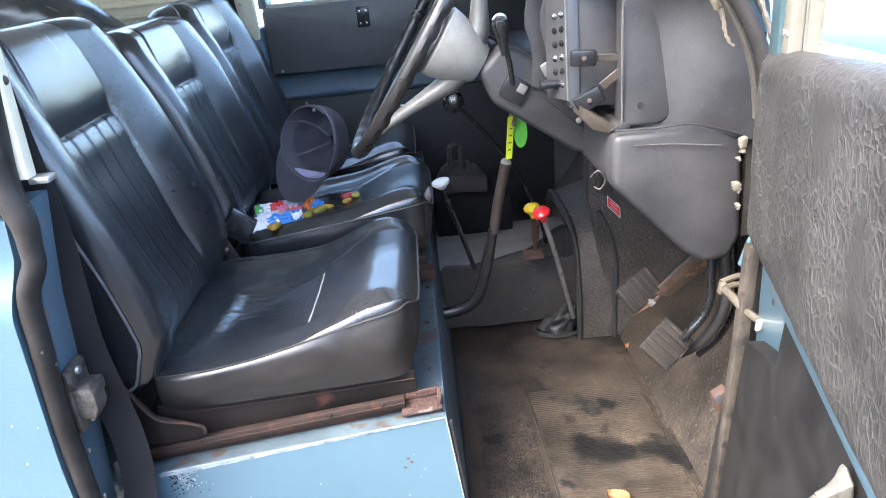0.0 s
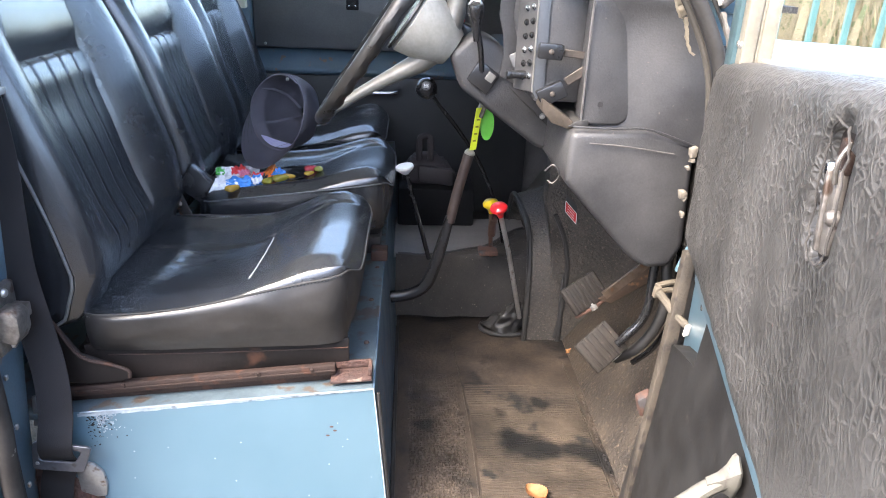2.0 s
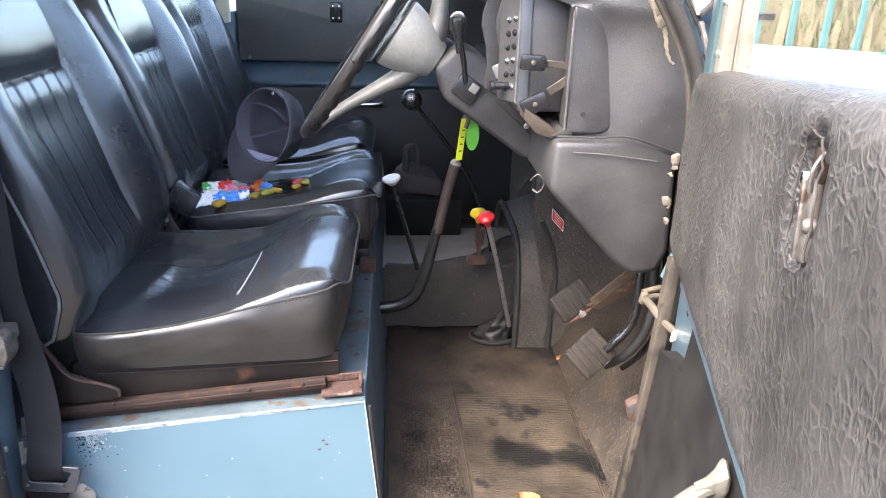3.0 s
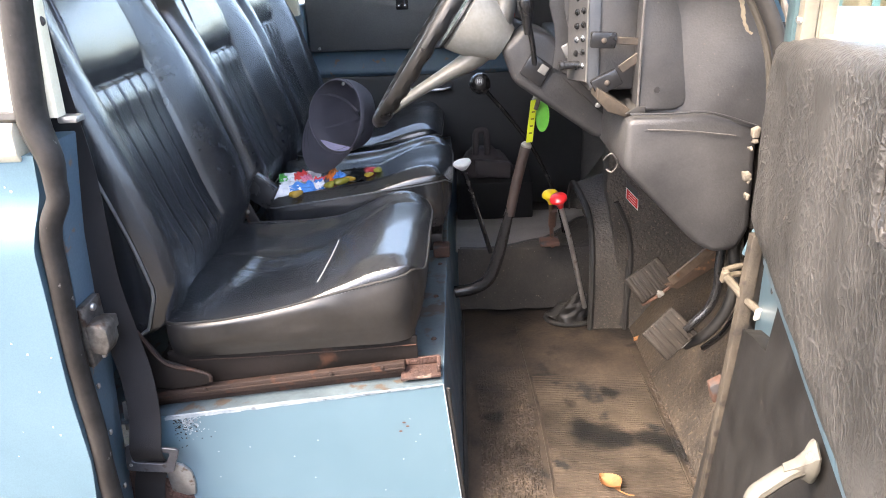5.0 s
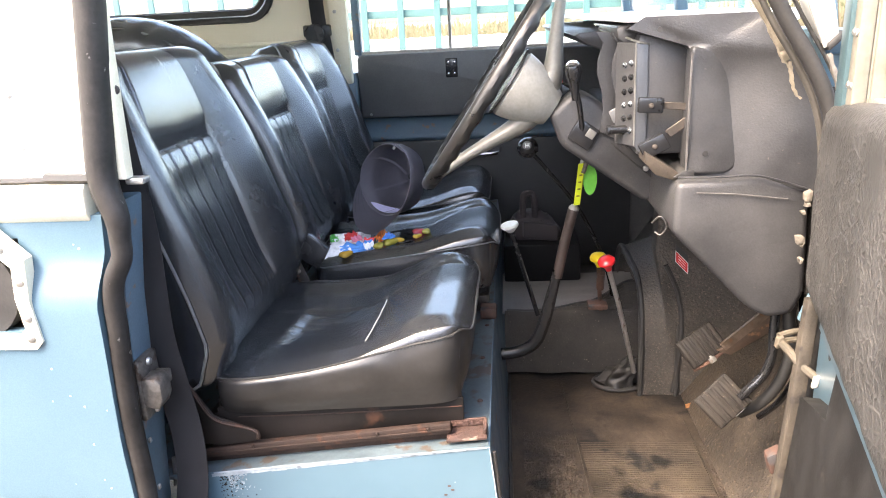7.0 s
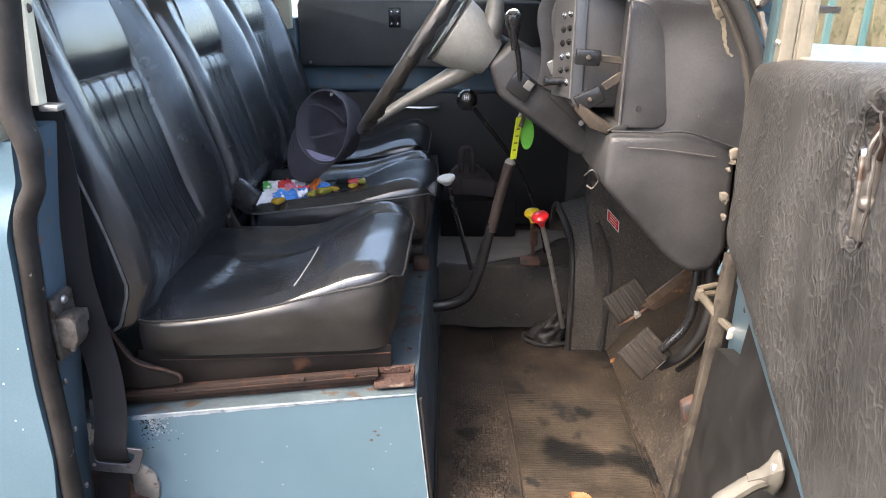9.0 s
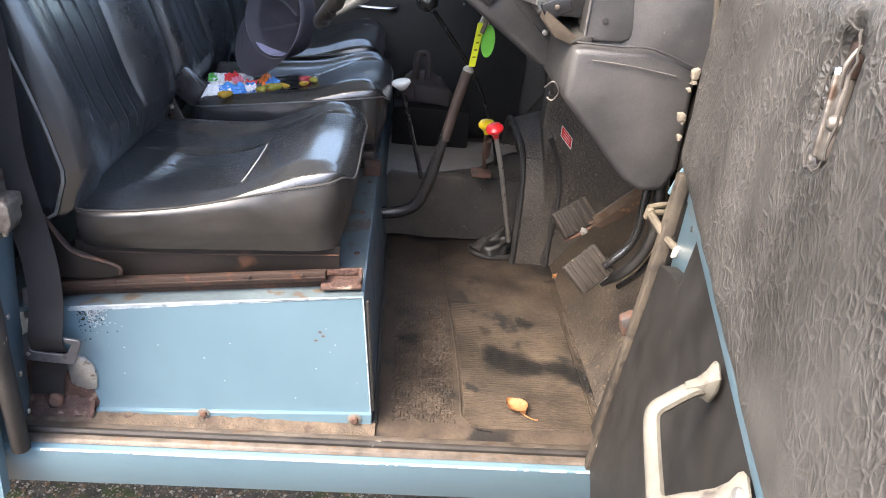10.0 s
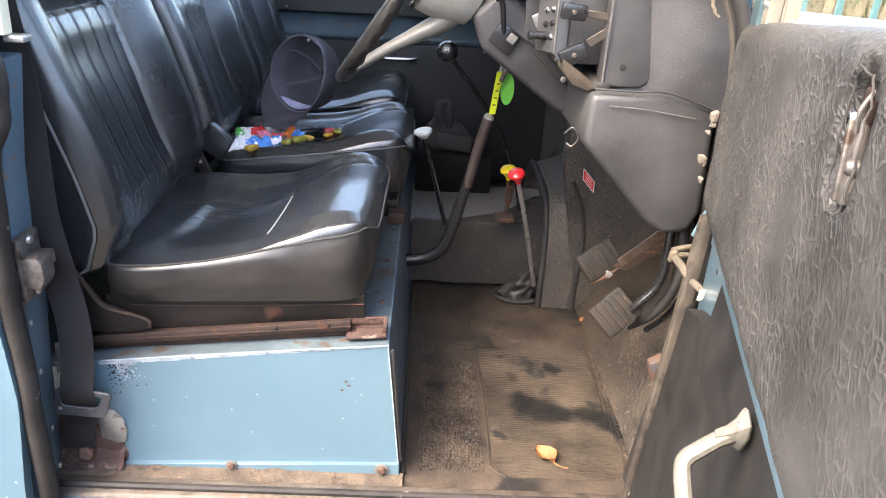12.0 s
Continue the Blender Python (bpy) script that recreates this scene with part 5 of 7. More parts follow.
def car_seat(y0, y1, ztop, dx, label, worn=False, dz=0.0, back_y=None, HV=0.69):
    """Vinyl seat: cushion, back with fluted insert, piping, brackets."""
    w, yc = y1 - y0, (y0 + y1) / 2
    s = thing("car_seat", label, "seat", (-0.3 + dx, yc, 0.26), "seats across the cab")
    xf, xr = -0.050 + dx, -0.47 + dx
    R = 0.03

    SEAM = ((0.0, 0.424), (0.07, 0.419), (0.19, 0.410), (0.357, 0.392), (0.476, 0.378), (0.595, 0.366), (0.738, 0.356), (0.92, 0.349), (1.0, 0.347))

    def seam(v):
        """Height of the stitched edge, low behind and rising to the front."""
        if not worn:
            return 0.362 + 0.052 * max(0.0, min(1.0, (0.92 - v) / 0.86)) + dz
        for (v0, z0), (v1, z1) in zip(SEAM, SEAM[1:]):
            if v <= v1:
                break
        t = max(0.0, min(1.0, (v - v0) / (v1 - v0)))
        return z0 + (z1 - z0) * t + dz

    def cush(a, b):
        u, v = a, b
        du, dv = min(u, 1 - u) * w, min(v, 1 - v) * 0.42
        # tight seam along the near edge
        e = min(1.0, du / (0.009 if u < 0.5 else R), dv / (0.045 if v < 0.5 else R))
        round_ = math.sqrt(max(0, 1 - (1 - e) ** 2))
        x = xf + (xr - xf) * v
        # rounded corners in plan
        cu, cv = abs(2 * u - 1), abs(2 * v - 1)
        k = max(0, cu ** 8 * cv ** 8) * 0.018
        x += -k if v < 0.5 else k
        y = y0 + (w - 0.022) * u + (k if u < 0.5 else -k)
        mid = sstep(0.0, 0.12, u) * sstep(1.0, 0.88, u)
        z = seam(v) - 0.014 * mid * max(0.0, 1 - v * 0.42 / 0.05) ** 2
        # the cover stands proud of the near seam in front and runs flush with it behind
        z += (0.0008 + 0.0125 * sstep(0.46, 0.14, v) * sstep(-0.02, 0.05, v)) * round_
        z -= (0.024 if worn else 0.010) * sstep(0.35, 1.0, u) * sstep(0.95, 0.3, v)
        z += (0.009 if worn else 0.004) * math.exp(-((v - 0.20) / 0.14) ** 2) * mid
        # crease ridge in front of the back
        z += (0.0042 if worn else 0.0) * math.exp(-((x - xr - 0.066 - 0.13 * (y - y0 - 0.05)) / 0.018) ** 2) * sstep(0.08, 0.2, u) * sstep(0.75, 0.55, u)
        # side rolls, the far one higher, with a seam along their inner edge
        inner = 0.60 + 0.17 * sstep(0.46, 0.12, v)
        z += 0.013 * math.exp(-((u - 0.905) / 0.065) ** 2) * sstep(0.0, 0.14, v)
        z += (0.002 if worn else 0.012) * math.exp(-((u - 0.11) / 0.075) ** 2) * sstep(0.0, 0.14, v)
        z -= 0.005 * math.exp(-((u - inner - 0.03) / 0.012) ** 2) * sstep(0.02, 0.10, v)
        z -= (0.020 if worn else 0.007) * math.exp(-((u - 0.47) / 0.24) ** 2 - ((v - 0.58) / 0.24) ** 2)
        z -= 0.0022 * math.exp(-((v - 0.40) / 0.007) ** 2) * sstep(0.1, 0.16, u) * sstep(0.74, 0.68, u)
        z += (0.0013 if worn else 0.0006) * noise.fractal(Vector((x * 16, y * 9, y0)), 1.0, 2.0, 3) * round_
        # creases from sitting
        z -= (0.0011 if worn else 0.0003) * max(0, noise.noise(Vector((x * 7, y * 34 + 2 * math.sin(x * 9), y0 + 5)))) * round_ * sstep(0.35, 0.5, v)
        # fluted centre
        if 0.16 < u < 0.60 and v > 0.41:
            z -= (0.0010 if worn else 0.0004) * math.exp(-(((u - 0.16) / 0.44 * 8) % 1 - 0.5) ** 2 / 0.012) * sstep(0.41, 0.45, v)
        return (x, y, z)

    ts = [0, 0.004, 0.012, 0.025, 0.045, 0.07] + lin(0.09, 0.91, 64) + [0.93, 0.955, 0.975, 0.988, 0.996, 1]
    bm = B()
    sheet(bm, cush, ts, ts)
    part("seat_cushion", bm, VINYL, s, sharp=70)
    if worn:
        # White stitch line along the cross seam in front of the flutes.
        bm = tube(B(), [Vector(cush(0.61 - 0.49 * k / 8, 0.40)) + Vector((0.0003 * math.sin(2.3 * k), 0, 0.0010)) for k in range(9)], 0.0007, 6)
        part("cross_seam_thread", bm, THREAD, s, "white stitch line of the cross seam")
    # skirt below the seam
    loop = [(0, t) for t in ts[::-1]] + [(t, 0) for t in ts[1:]] + [(1, t) for t in ts[1:]]
    bm = B()

    HS = [0, 0.03, 0.07, 0.12, 0.18, 0.25] + lin(0.33, 1, 10)

    def skirt(i, h):
        u, v = loop[i]
        x, y, z = cush(u, v)
        zb = 0.308 - 0.022 * v + dz * 0.4
        bulge = 0.006 * math.sin(math.pi * h)
        if worn and u <= 0.003:
            bulge += 0.006 * sstep(0.0, 0.12, v) * sstep(1.0, 0.85, v) * math.sin(math.pi / 2 * min(1, h / (0.13 + 0.45 * sstep(0.5, 0.1, v)))) * (1 - 0.55 * h)
        cx, cy = (xf + xr) / 2, yc
        ox, oy = (1 if v <= 0.003 else 0), (-1 if u <= 0.003 else (1 if u >= 0.997 else 0))
        inn = 0.016 * h
        wr = (0.0010 * noise.noise(Vector((x * 14 + h, y * 20, h * 4))) + 0.0007 * noise.noise(Vector((x * 20, y * 20, h * 26 + x * 30)))) * min(1, h / 0.2)
        return (x + ox * (bulge - inn + wr), y + oy * (bulge - inn * 0.4 + wr), z + (zb - z) * h)
    g = [[bm.verts.new(skirt(i, h)) for h in HS] for i in range(len(loop))]
    for i in range(len(loop) - 1):
        for j in range(len(HS) - 1):
            bm.faces.new((g[i][j], g[i + 1][j], g[i + 1][j + 1], g[i][j + 1]))
    part("cushion_skirt", bm, VINYL_WORN if worn else VINYL, s, "worn vinyl skirt" if worn else "", sharp=60)
    bm = B()
    off = [Vector(cush(u, v)) - Vector((0, 0, (0.002 if worn else 0.004) * max(0.0, (0.8 - v) / 0.8))) + Vector(((0.002 if v < 0.003 else 0), (-0.002 if u < 0.003 else (0.002 if u > 0.997 else 0)), 0.0)) for u, v in loop]
    tube(bm, off[::3] + [off[-1]], 0.0015, 6, steps=1)
    part("cushion_piping", bm, RUBBER if worn else PIPING, s)
    if worn:
        bm = B()
        run = [Vector(cush(0, v)) + Vector((0, -0.0018, -0.0042)) for v in lin(0.97, 0.03, 150)]
        for a, b in list(zip(run, run[1:]))[::2]:
            tube(bm, [a, b], 0.00055, 5, steps=1)
        part("stitching", bm, mat("worn_pale_thread", (0.07, 0.07, 0.07), (0.12, 0.118, 0.115), 0.7, scale=40, fine=200, bump=0.1), s, "pale stitching along the cushion seam")
    bm = B()
    rbox(bm, xr + 0.005, xf - 0.030, y0 + 0.034, y1 - 0.030, 0.272 + dz * 0.4, 0.300 + dz * 0.4, 0.004)
    part("cushion_board", bm, PAN, s)

    # backrest: u from near to far, v up
    zb, lean = 0.335, 0.31
    b0, b1 = back_y or (y0, y1)
    bw, bc = b1 - b0, (b0 + b1) / 2
    H = ztop - zb

    def width(v):
        t = max(0, (v - 0.84) / 0.16)
        return (bw / 2) * (1 - 0.05 * v ** 2) * (1 - 0.26 * (1 - math.sqrt(max(0.0, 1 - t ** 2.6))))

    def back(a, v):
        ins = 0.55 - 0.11 * (1 - v) - 0.075 * sstep(HV, 1.0, v)
        p = 2 * a - 1
        q = p / 0.5 * ins if abs(p) <= 0.5 else math.copysign(ins + (abs(p) - 0.5) / 0.5 * (1 - ins), p)
        y = bc + q * width(v)
        z = zb + H * v
        x = -0.432 + dx * 0.25 - lean * (z - 0.40) - 0.012 * v ** 3 - 0.035 * sstep(0.16, 0.0, v)
        ed = 1 - abs(q)
        e = min(1, ed / 0.13, (1 - v) / 0.06, v / 0.04)
        round_ = math.sqrt(max(0, 1 - (1 - max(0, e)) ** 2))
        n = -0.022 + 0.022 * round_
        top_ = math.sqrt(max(0, 1 - (1 - max(0, min(1, (1 - v) / 0.06, v / 0.04))) ** 2))
        n -= 0.022 * (1 - top_)
        k = sstep(ins + 0.006, ins - 0.02, abs(q))
        # bolsters rise from the insert to a crest near the edge
        n += (0.048 * math.sin(math.pi / 2 * max(0.0, min(1.0, (abs(q) - ins) / 0.33))) - 0.018) * (0.40 + 0.60 * sstep(1.0, 0.6, v)) * (0.35 + 0.65 * sstep(0.02, 0.3, v)) * (0.45 + 0.55 * round_) * top_
        if v < HV:
            f = (q / ins * 0.5 + 0.5) * 5
            n -= k * 0.0021 * math.exp(-((f + 0.5) % 1 - 0.5) ** 2 / 0.003) * sstep(0.02, 0.06, v) * (1 + 1.2 * sstep(HV - 0.16, HV - 0.02, v))
            n += k * 0.0040 * math.exp(-((v - HV + 0.06) / 0.05) ** 2)
            n -= 0.003 * math.exp(-((v - HV + 0.003) / 0.006) ** 2) * k
        else:
            n += k * (0.008 * max(0.0, math.sin(math.pi * (v - HV) / (1 - HV))) ** 0.6)
            n -= 0.006 * math.exp(-((v - HV - 0.001) / 0.035) ** 2) * k
        n -= 0.003 * math.exp(-((abs(q) - ins) / 0.012) ** 2)
        n += 0.0014 * noise.fractal(Vector((y * 7, z * 10, y0 * 3)), 1.0, 2.0, 2)
        c = math.cos(math.atan(lean))
        return (x + n * c, y, z + n * c * lean * 0.6)

    us = lin(0, 0.06, 8)[:-1] + lin(0.06, 0.25, 24)[:-1] + lin(0.25, 0.75, 96)[:-1] + lin(0.75, 0.94, 24) + lin(0.94, 1, 8)[1:]
    vs = lin(0, 0.04, 4)[:-1] + lin(0.04, HV - 0.09, 30)[:-1] + lin(HV - 0.09, HV, 18)[:-1] + lin(HV, HV + 0.04, 9)[:-1] + lin(HV + 0.04, 0.92, 14)[:-1] + lin(0.92, 1, 12)
    groups = {"fluted_panel": B(), "head_panel": B(), "bolster": B(), "bolster_far": B()}
    grid = [[Vector(back(u, v)) for v in vs] for u in us]
    maps = {k: {} for k in groups}

    def vert(k, i, j):
        if (i, j) not in maps[k]:
            maps[k][(i, j)] = groups[k].verts.new(grid[i][j])
        return maps[k][(i, j)]
    for i in range(len(us) - 1):
        for j in range(len(vs) - 1):
            q, v = 2 * (us[i] + us[i + 1]) / 2 - 1, (vs[j] + vs[j + 1]) / 2
            k = ("fluted_panel" if v < HV else "head_panel") if abs(q) < 0.5 else ("bolster" if q < 0 else "bolster_far")
            groups[k].faces.new([vert(k, *p) for p in ((i, j), (i + 1, j), (i + 1, j + 1), (i, j + 1))])
    for k, b in groups.items():
        part(k.replace("_far", ""), b, VINYL, s, sharp=80)
    for c in range(1, 5):
        bm = tube(B(), [Vector(back(0.25 + 0.5 * c / 5, v)) + Vector((0.0004, 0, 0.0002)) for v in lin(0.06, HV - 0.10, 30)], 0.0005, 5, steps=1)
        part("flute_stitching", bm, STITCH, s)
    # rear shell
    bm = B()
    th = 0.075

    def shell(i, h):
        n_ = len(vs)
        edge = [(0, j) for j in range(n_)] + [(ii, n_ - 1) for ii in range(1, len(us))] + [(len(us) - 1, j) for j in range(n_ - 2, -1, -1)]
        return edge
    edge = shell(0, 0)[::2]
    pc = sum((grid[i][j] for i, j in edge), Vector()) / len(edge)
    r0 = [bm.verts.new(grid[i][j]) for i, j in edge]
    r1 = [bm.verts.new(grid[i][j] + Vector((-th * 0.6, 0, -0.01)) + (pc - grid[i][j]) * 0.01) for i, j in edge]
    r2 = [bm.verts.new(grid[i][j] + Vector((-th, 0, -0.015)) + (pc - grid[i][j]) * 0.10) for i, j in edge]
    for a, b in ((r0, r1), (r1, r2)):
        for i in range(len(edge) - 1):
            bm.faces.new((a[i], a[i + 1], b[i + 1], b[i]))
    bm.faces.new(r2)
    part("back_shell", bm, VINYL, s)
    bm = B()
    tube(bm, [grid[i][j] + Vector((-0.004, 0, 0.0)) for i, j in edge], 0.0026, 6, steps=1)
    part("back_piping", bm, PIPING, s, "pale worn piping")
    for yy, sg in ((y0 + 0.004, -1), (y1 - 0.004, 1)):
        screw(s, (-0.475 + dx, yy + (0.012 if sg < 0 else -0.012), 0.40), (0.3, sg, 0), 0.006, ALLOY, "rivet")
    TOPS.append(lambda x, y: cush(max(0.0, min(1.0, (y - y0) / (w - 0.022))), max(0.0, min(1.0, (xf - x) / (xf - xr))))[2])
    return s


TOPS = []
seat_near = car_seat(0.028, 0.478, 0.845, 0.0, "worn black vinyl car seat with white thread across the cushion", True)
for p in ((-0.4605, 0.048, 0.432), (-0.431, 0.458, 0.374)):
    bm = lathe(B(), [(0.0048, -0.004), (0.0046, 0.001), (0.003, 0.0028), (0.001, 0.003)], p, (0.6, -0.7, 0.4), 12)
    part("rivet", bm, PUTTY, seat_near, "pale rivet head")
seat_mid = car_seat(0.515, 0.905, 0.805, 0.038, "glossy black vinyl middle seat holding a cap and sweets", dz=-0.004, back_y=(0.505, 0.945), HV=0.71)
seat_far = car_seat(1.005, 1.455, 0.825, 0.006, "glossy black vinyl passenger seat beside the far door", dz=-0.026, back_y=(0.975, 1.425), HV=0.71)

# recliner side arm and rails of the near seat
bm = B()
prism(bm, [(-0.49, 0.350), (-0.455, 0.292), (-0.405, 0.272), (-0.388, 0.262), (-0.388, 0.252), (-0.40, 0.246), (-0.45, 0.240), (-0.50, 0.245), (-0.51, 0.33)], "y", 0.018, 0.024, 0.002)
part("side_bracket", bm, PAN, seat_near, "dark steel side bracket")
bm = tube(B(), [(-0.485, 0.016, 0.345), (-0.455, 0.016, 0.290), (-0.41, 0.016, 0.275), (-0.388, 0.016, 0.266), (-0.387, 0.016, 0.254)], 0.003, 6)
part("bracket_edge", bm, RAIL, seat_near)
bm = B()
prism(bm, [(-0.46, 0.224), (-0.066, 0.270), (-0.066, 0.310), (-0.46, 0.292)], "y", 0.044, 0.050, 0.002)
part("pan_lip", tube(B(), [(-0.425, 0.0425, 0.2765), (-0.27, 0.0425, 0.2828), (-0.068, 0.0425, 0.2955)], 0.0011, 6), RAIL, seat_near, "worn pan lip")
part("seat_pan_side", bm, PAN, seat_near, "dark rusty pan side")
bm = B()
prism(bm, [(-0.49, 0.1990), (-0.085, 0.2445), (-0.085, 0.2610), (-0.49, 0.2150)], "y", 0.034, 0.048, 0.001)
part("rail_foot", bm, RAIL, seat_near)
bm = B()
prism(bm, [(-0.49, 0.2135), (-0.085, 0.2600), (-0.085, 0.2770), (-0.49, 0.2305)], "y", 0.021, 0.034, 0.003)
prism(bm, [(-0.49, 0.2195), (-0.085, 0.2660), (-0.085, 0.2695), (-0.49, 0.2230)], "y", 0.0195, 0.022, 0.001)
part("slide_rail", bm, RAIL, seat_near, "rusty slide rail")
bm = B()
prism(bm, [(-0.49, 0.2060), (-0.085, 0.2510), (-0.085, 0.2740), (-0.49, 0.2290)], "y", 0.033, 0.037, 0.001)
part("rail_web", bm, RAIL, seat_near)
bm = B()
prism(bm, [(-0.092, 0.2500), (-0.030, 0.2565), (-0.030, 0.2610), (-0.092, 0.2550)], "y", 0.010, 0.052, 0.0015)
prism(bm, [(-0.092, 0.2560), (-0.034, 0.2610), (-0.032, 0.2740), (-0.092, 0.2680)], "y", 0.044, 0.049, 0.0015)
prism(bm, [(-0.037, 0.2600), (-0.031, 0.2606), (-0.030, 0.2730), (-0.036, 0.2730)], "y", 0.018, 0.046, 0.0015)
part("rail_end", bm, RED_RUST, seat_near, "rust-red rail end")
for x in (-0.40, -0.2, -0.12):
    screw(seat_near, (x, 0.020, 0.2280 + 0.110 * (x + 0.49)), (0, -1, 0), 0.003, RAIL, "rail_bolt")
bm = B()
prism(bm, [(-0.50, 0.20), (-0.085, 0.246), (-0.085, 0.28), (-0.50, 0.25)], "y", 0.10, 0.44, 0.002)
part("seat_base", bm, DARK_METAL, seat_near)
for s, y0, y1, dx in ((seat_mid, 0.53, 0.87, 0.038), (seat_far, 1.03, 1.42, 0.006)):
    bm = B()
    prism(bm, [(-0.50, 0.20), (-0.075 + dx, 0.248), (-0.075 + dx, 0.285), (-0.50, 0.25)], "y", y0, y1, 0.003)
    part("seat_base", bm, DARK_METAL, s)
bm = B()
rbox(bm, -0.055, -0.02, 0.478, 0.515, 0.25, 0.275, 0.004)
part("catch_bracket", bm, RUST, seat_mid, "rusty catch bracket")

# ---- seat belts ----
belt = thing("seat_belt", "black seat belt webbing hanging with a steel tongue", "seat belt", (-0.49, -0.02, 0.1))


def ribbon(bm, pts, w, t=0.0016):
    sweep(bm, smooth_path([p for p in pts], 8), [(-w / 2, -t / 2), (w / 2, -t / 2), (w / 2, t / 2), (-w / 2, t / 2)], up=(1, 0.1, 0))


bm = B()
ribbon(bm, [(-0.55, 0.02, 1.15), (-0.54, 0.01, 0.9), (-0.512, -0.012, 0.73), (-0.498, -0.018, 0.61), (-0.498, -0.020, 0.53), (-0.499, -0.020, 0.443), (-0.488, -0.020, 0.35), (-0.481, -0.021, 0.283), (-0.481, -0.026, 0.22), (-0.483, -0.036, 0.185), (-0.4845, -0.0395, 0.168), (-0.485, -0.036, 0.152), (-0.486, -0.028, 0.139)], 0.047)
part("webbing", bm, WEB, belt)
bm = B()
ribbon(bm, [(-0.486, -0.027, 0.140), (-0.492, -0.022, 0.115), (-0.502, -0.016, 0.09), (-0.508, -0.014, 0.062), (-0.510, -0.012, 0.045)], 0.046)
part("lower_webbing", bm, WEB, belt)
bm = B()
OUT = [(-0.518, 0.172), (-0.523, 0.131), (-0.516, 0.127), (-0.455, 0.122), (-0.449, 0.126), (-0.436, 0.162), (-0.440, 0.167), (-0.512, 0.176)]
INN = [(-0.509, 0.163), (-0.512, 0.147), (-0.508, 0.143), (-0.464, 0.139), (-0.459, 0.142), (-0.451, 0.157), (-0.454, 0.160), (-0.505, 0.167)]
va = [[bm.verts.new((x, y_, z)) for x, z in pts] for pts, y_ in ((OUT, -0.036), (INN, -0.036), (INN, -0.031), (OUT, -0.031))]
for a, b in zip(va, va[1:] + va[:1]):
    for i in range(8):
        bm.faces.new((a[i], a[(i + 1) % 8], b[(i + 1) % 8], b[i]))
bmesh.ops.bevel(bm, geom=bm.edges[:], offset=0.0008, segments=1, affect='EDGES')
tongue = part("tongue", bm, mat("dull_steel_tongue", (0.055, 0.057, 0.066), (0.10, 0.103, 0.115), 0.35, 0.5, scale=30, fine=200, bump=0.08, spots=(0.05, 0.045, 0.045), spot_scale=60, spot_at=0.62), belt, "grey steel belt tongue")
bm = lathe(B(), [(0.003, 0), (0.0028, 0.001), (0.001, 0.0014)], (-0.5145, -0.0362, 0.139), (0, -1, 0), 10)
part("rivet", bm, STEEL, tongue)
bm = lathe(B(), [(0.012, 0), (0.012, 0.006), (0.007, 0.010)], (-0.50, -0.012, 0.035), (0, -1, 0.2), 12)
part("anchor_bolt", bm, RUST, belt)
bm = B()
prism(bm, [(-0.535, 0.17), (-0.50, 0.185), (-0.49, 0.215), (-0.50, 0.23), (-0.53, 0.225)], "y", 0.006, 0.012, 0.003)
part("guide_bracket", bm, STEEL, belt)

belt2 = thing("seat_belt", "black inertia reel seat belt on the far pillar", "seat belt", (-0.6, 1.48, 0.8))
bm = B()
lathe(bm, [(0.03, 0), (0.034, 0.006), (0.034, 0.036), (0.03, 0.042)], (-0.60, 1.49, 0.832), (0, -1, 0), 20)
rbox(bm, -0.64, -0.55, 1.455, 1.50, 0.825, 0.862, 0.006)
part("reel", bm, PLASTIC, belt2)
bm = B()
ribbon(bm, [(-0.585, 1.462, 0.85), (-0.592, 1.47, 0.95), (-0.60, 1.48, 1.25)], 0.046)
ribbon(bm, [(-0.575, 1.455, 0.83), (-0.565, 1.455, 0.74), (-0.55, 1.46, 0.62), (-0.54, 1.47, 0.45)], 0.046)
part("webbing", bm, WEB, belt2)
bm = B()
obox(bm, (-0.558, 1.447, 0.73), (0.012, 0, 0.002), (0, 0.007, 0), (0.0, 0, 0.028), 0.003)
part("buckle", bm, mat("red_brown_plastic", (0.2, 0.06, 0.045), (0.25, 0.09, 0.07), 0.5), belt2)

buck = thing("belt_buckle", "black belt buckle on a stalk between two seats", "buckle", (-0.42, 0.5, 0.35))
bm = B()
obox(bm, (-0.405, 0.497, 0.405), (0.022, 0, -0.016), (0, 0.012, 0), (0.014, 0, 0.024), 0.004)
part("housing", bm, PLASTIC, buck)
bm = B()
obox(bm, (-0.388, 0.484, 0.425), (0.012, 0, -0.014), (0, 0.002, 0), (0.001, 0, 0.002), 0.0008, 1)
part("chrome_edge", bm, CHROME, buck)
bm = B()
obox(bm, (-0.435, 0.497, 0.345), (0.012, 0, 0), (0, 0.004, 0), (-0.02, 0, 0.05), 0.002)
part("stalk", bm, DARK_METAL, buck)

# ---- spare wheel behind the seats ----
sp = thing("spare_wheel", "spare wheel under a pleated black vinyl cover", "spare wheel", (-1.08, 1.15, 0.18))
bm = B()
prof = []
for a in lin(-90, 90, 14):
    prof.append((0.30 + 0.075 * math.cos(radians(a)) ** 0.6, 0.11 * math.sin(radians(a))))
n = 180


def pleat(i, hh):
    return 0.5 + 0.5 * math.cos(2 * math.pi * (i / 6 + 0.15 * math.sin(i * 0.7))) if abs(hh) > 0.03 else 0.0


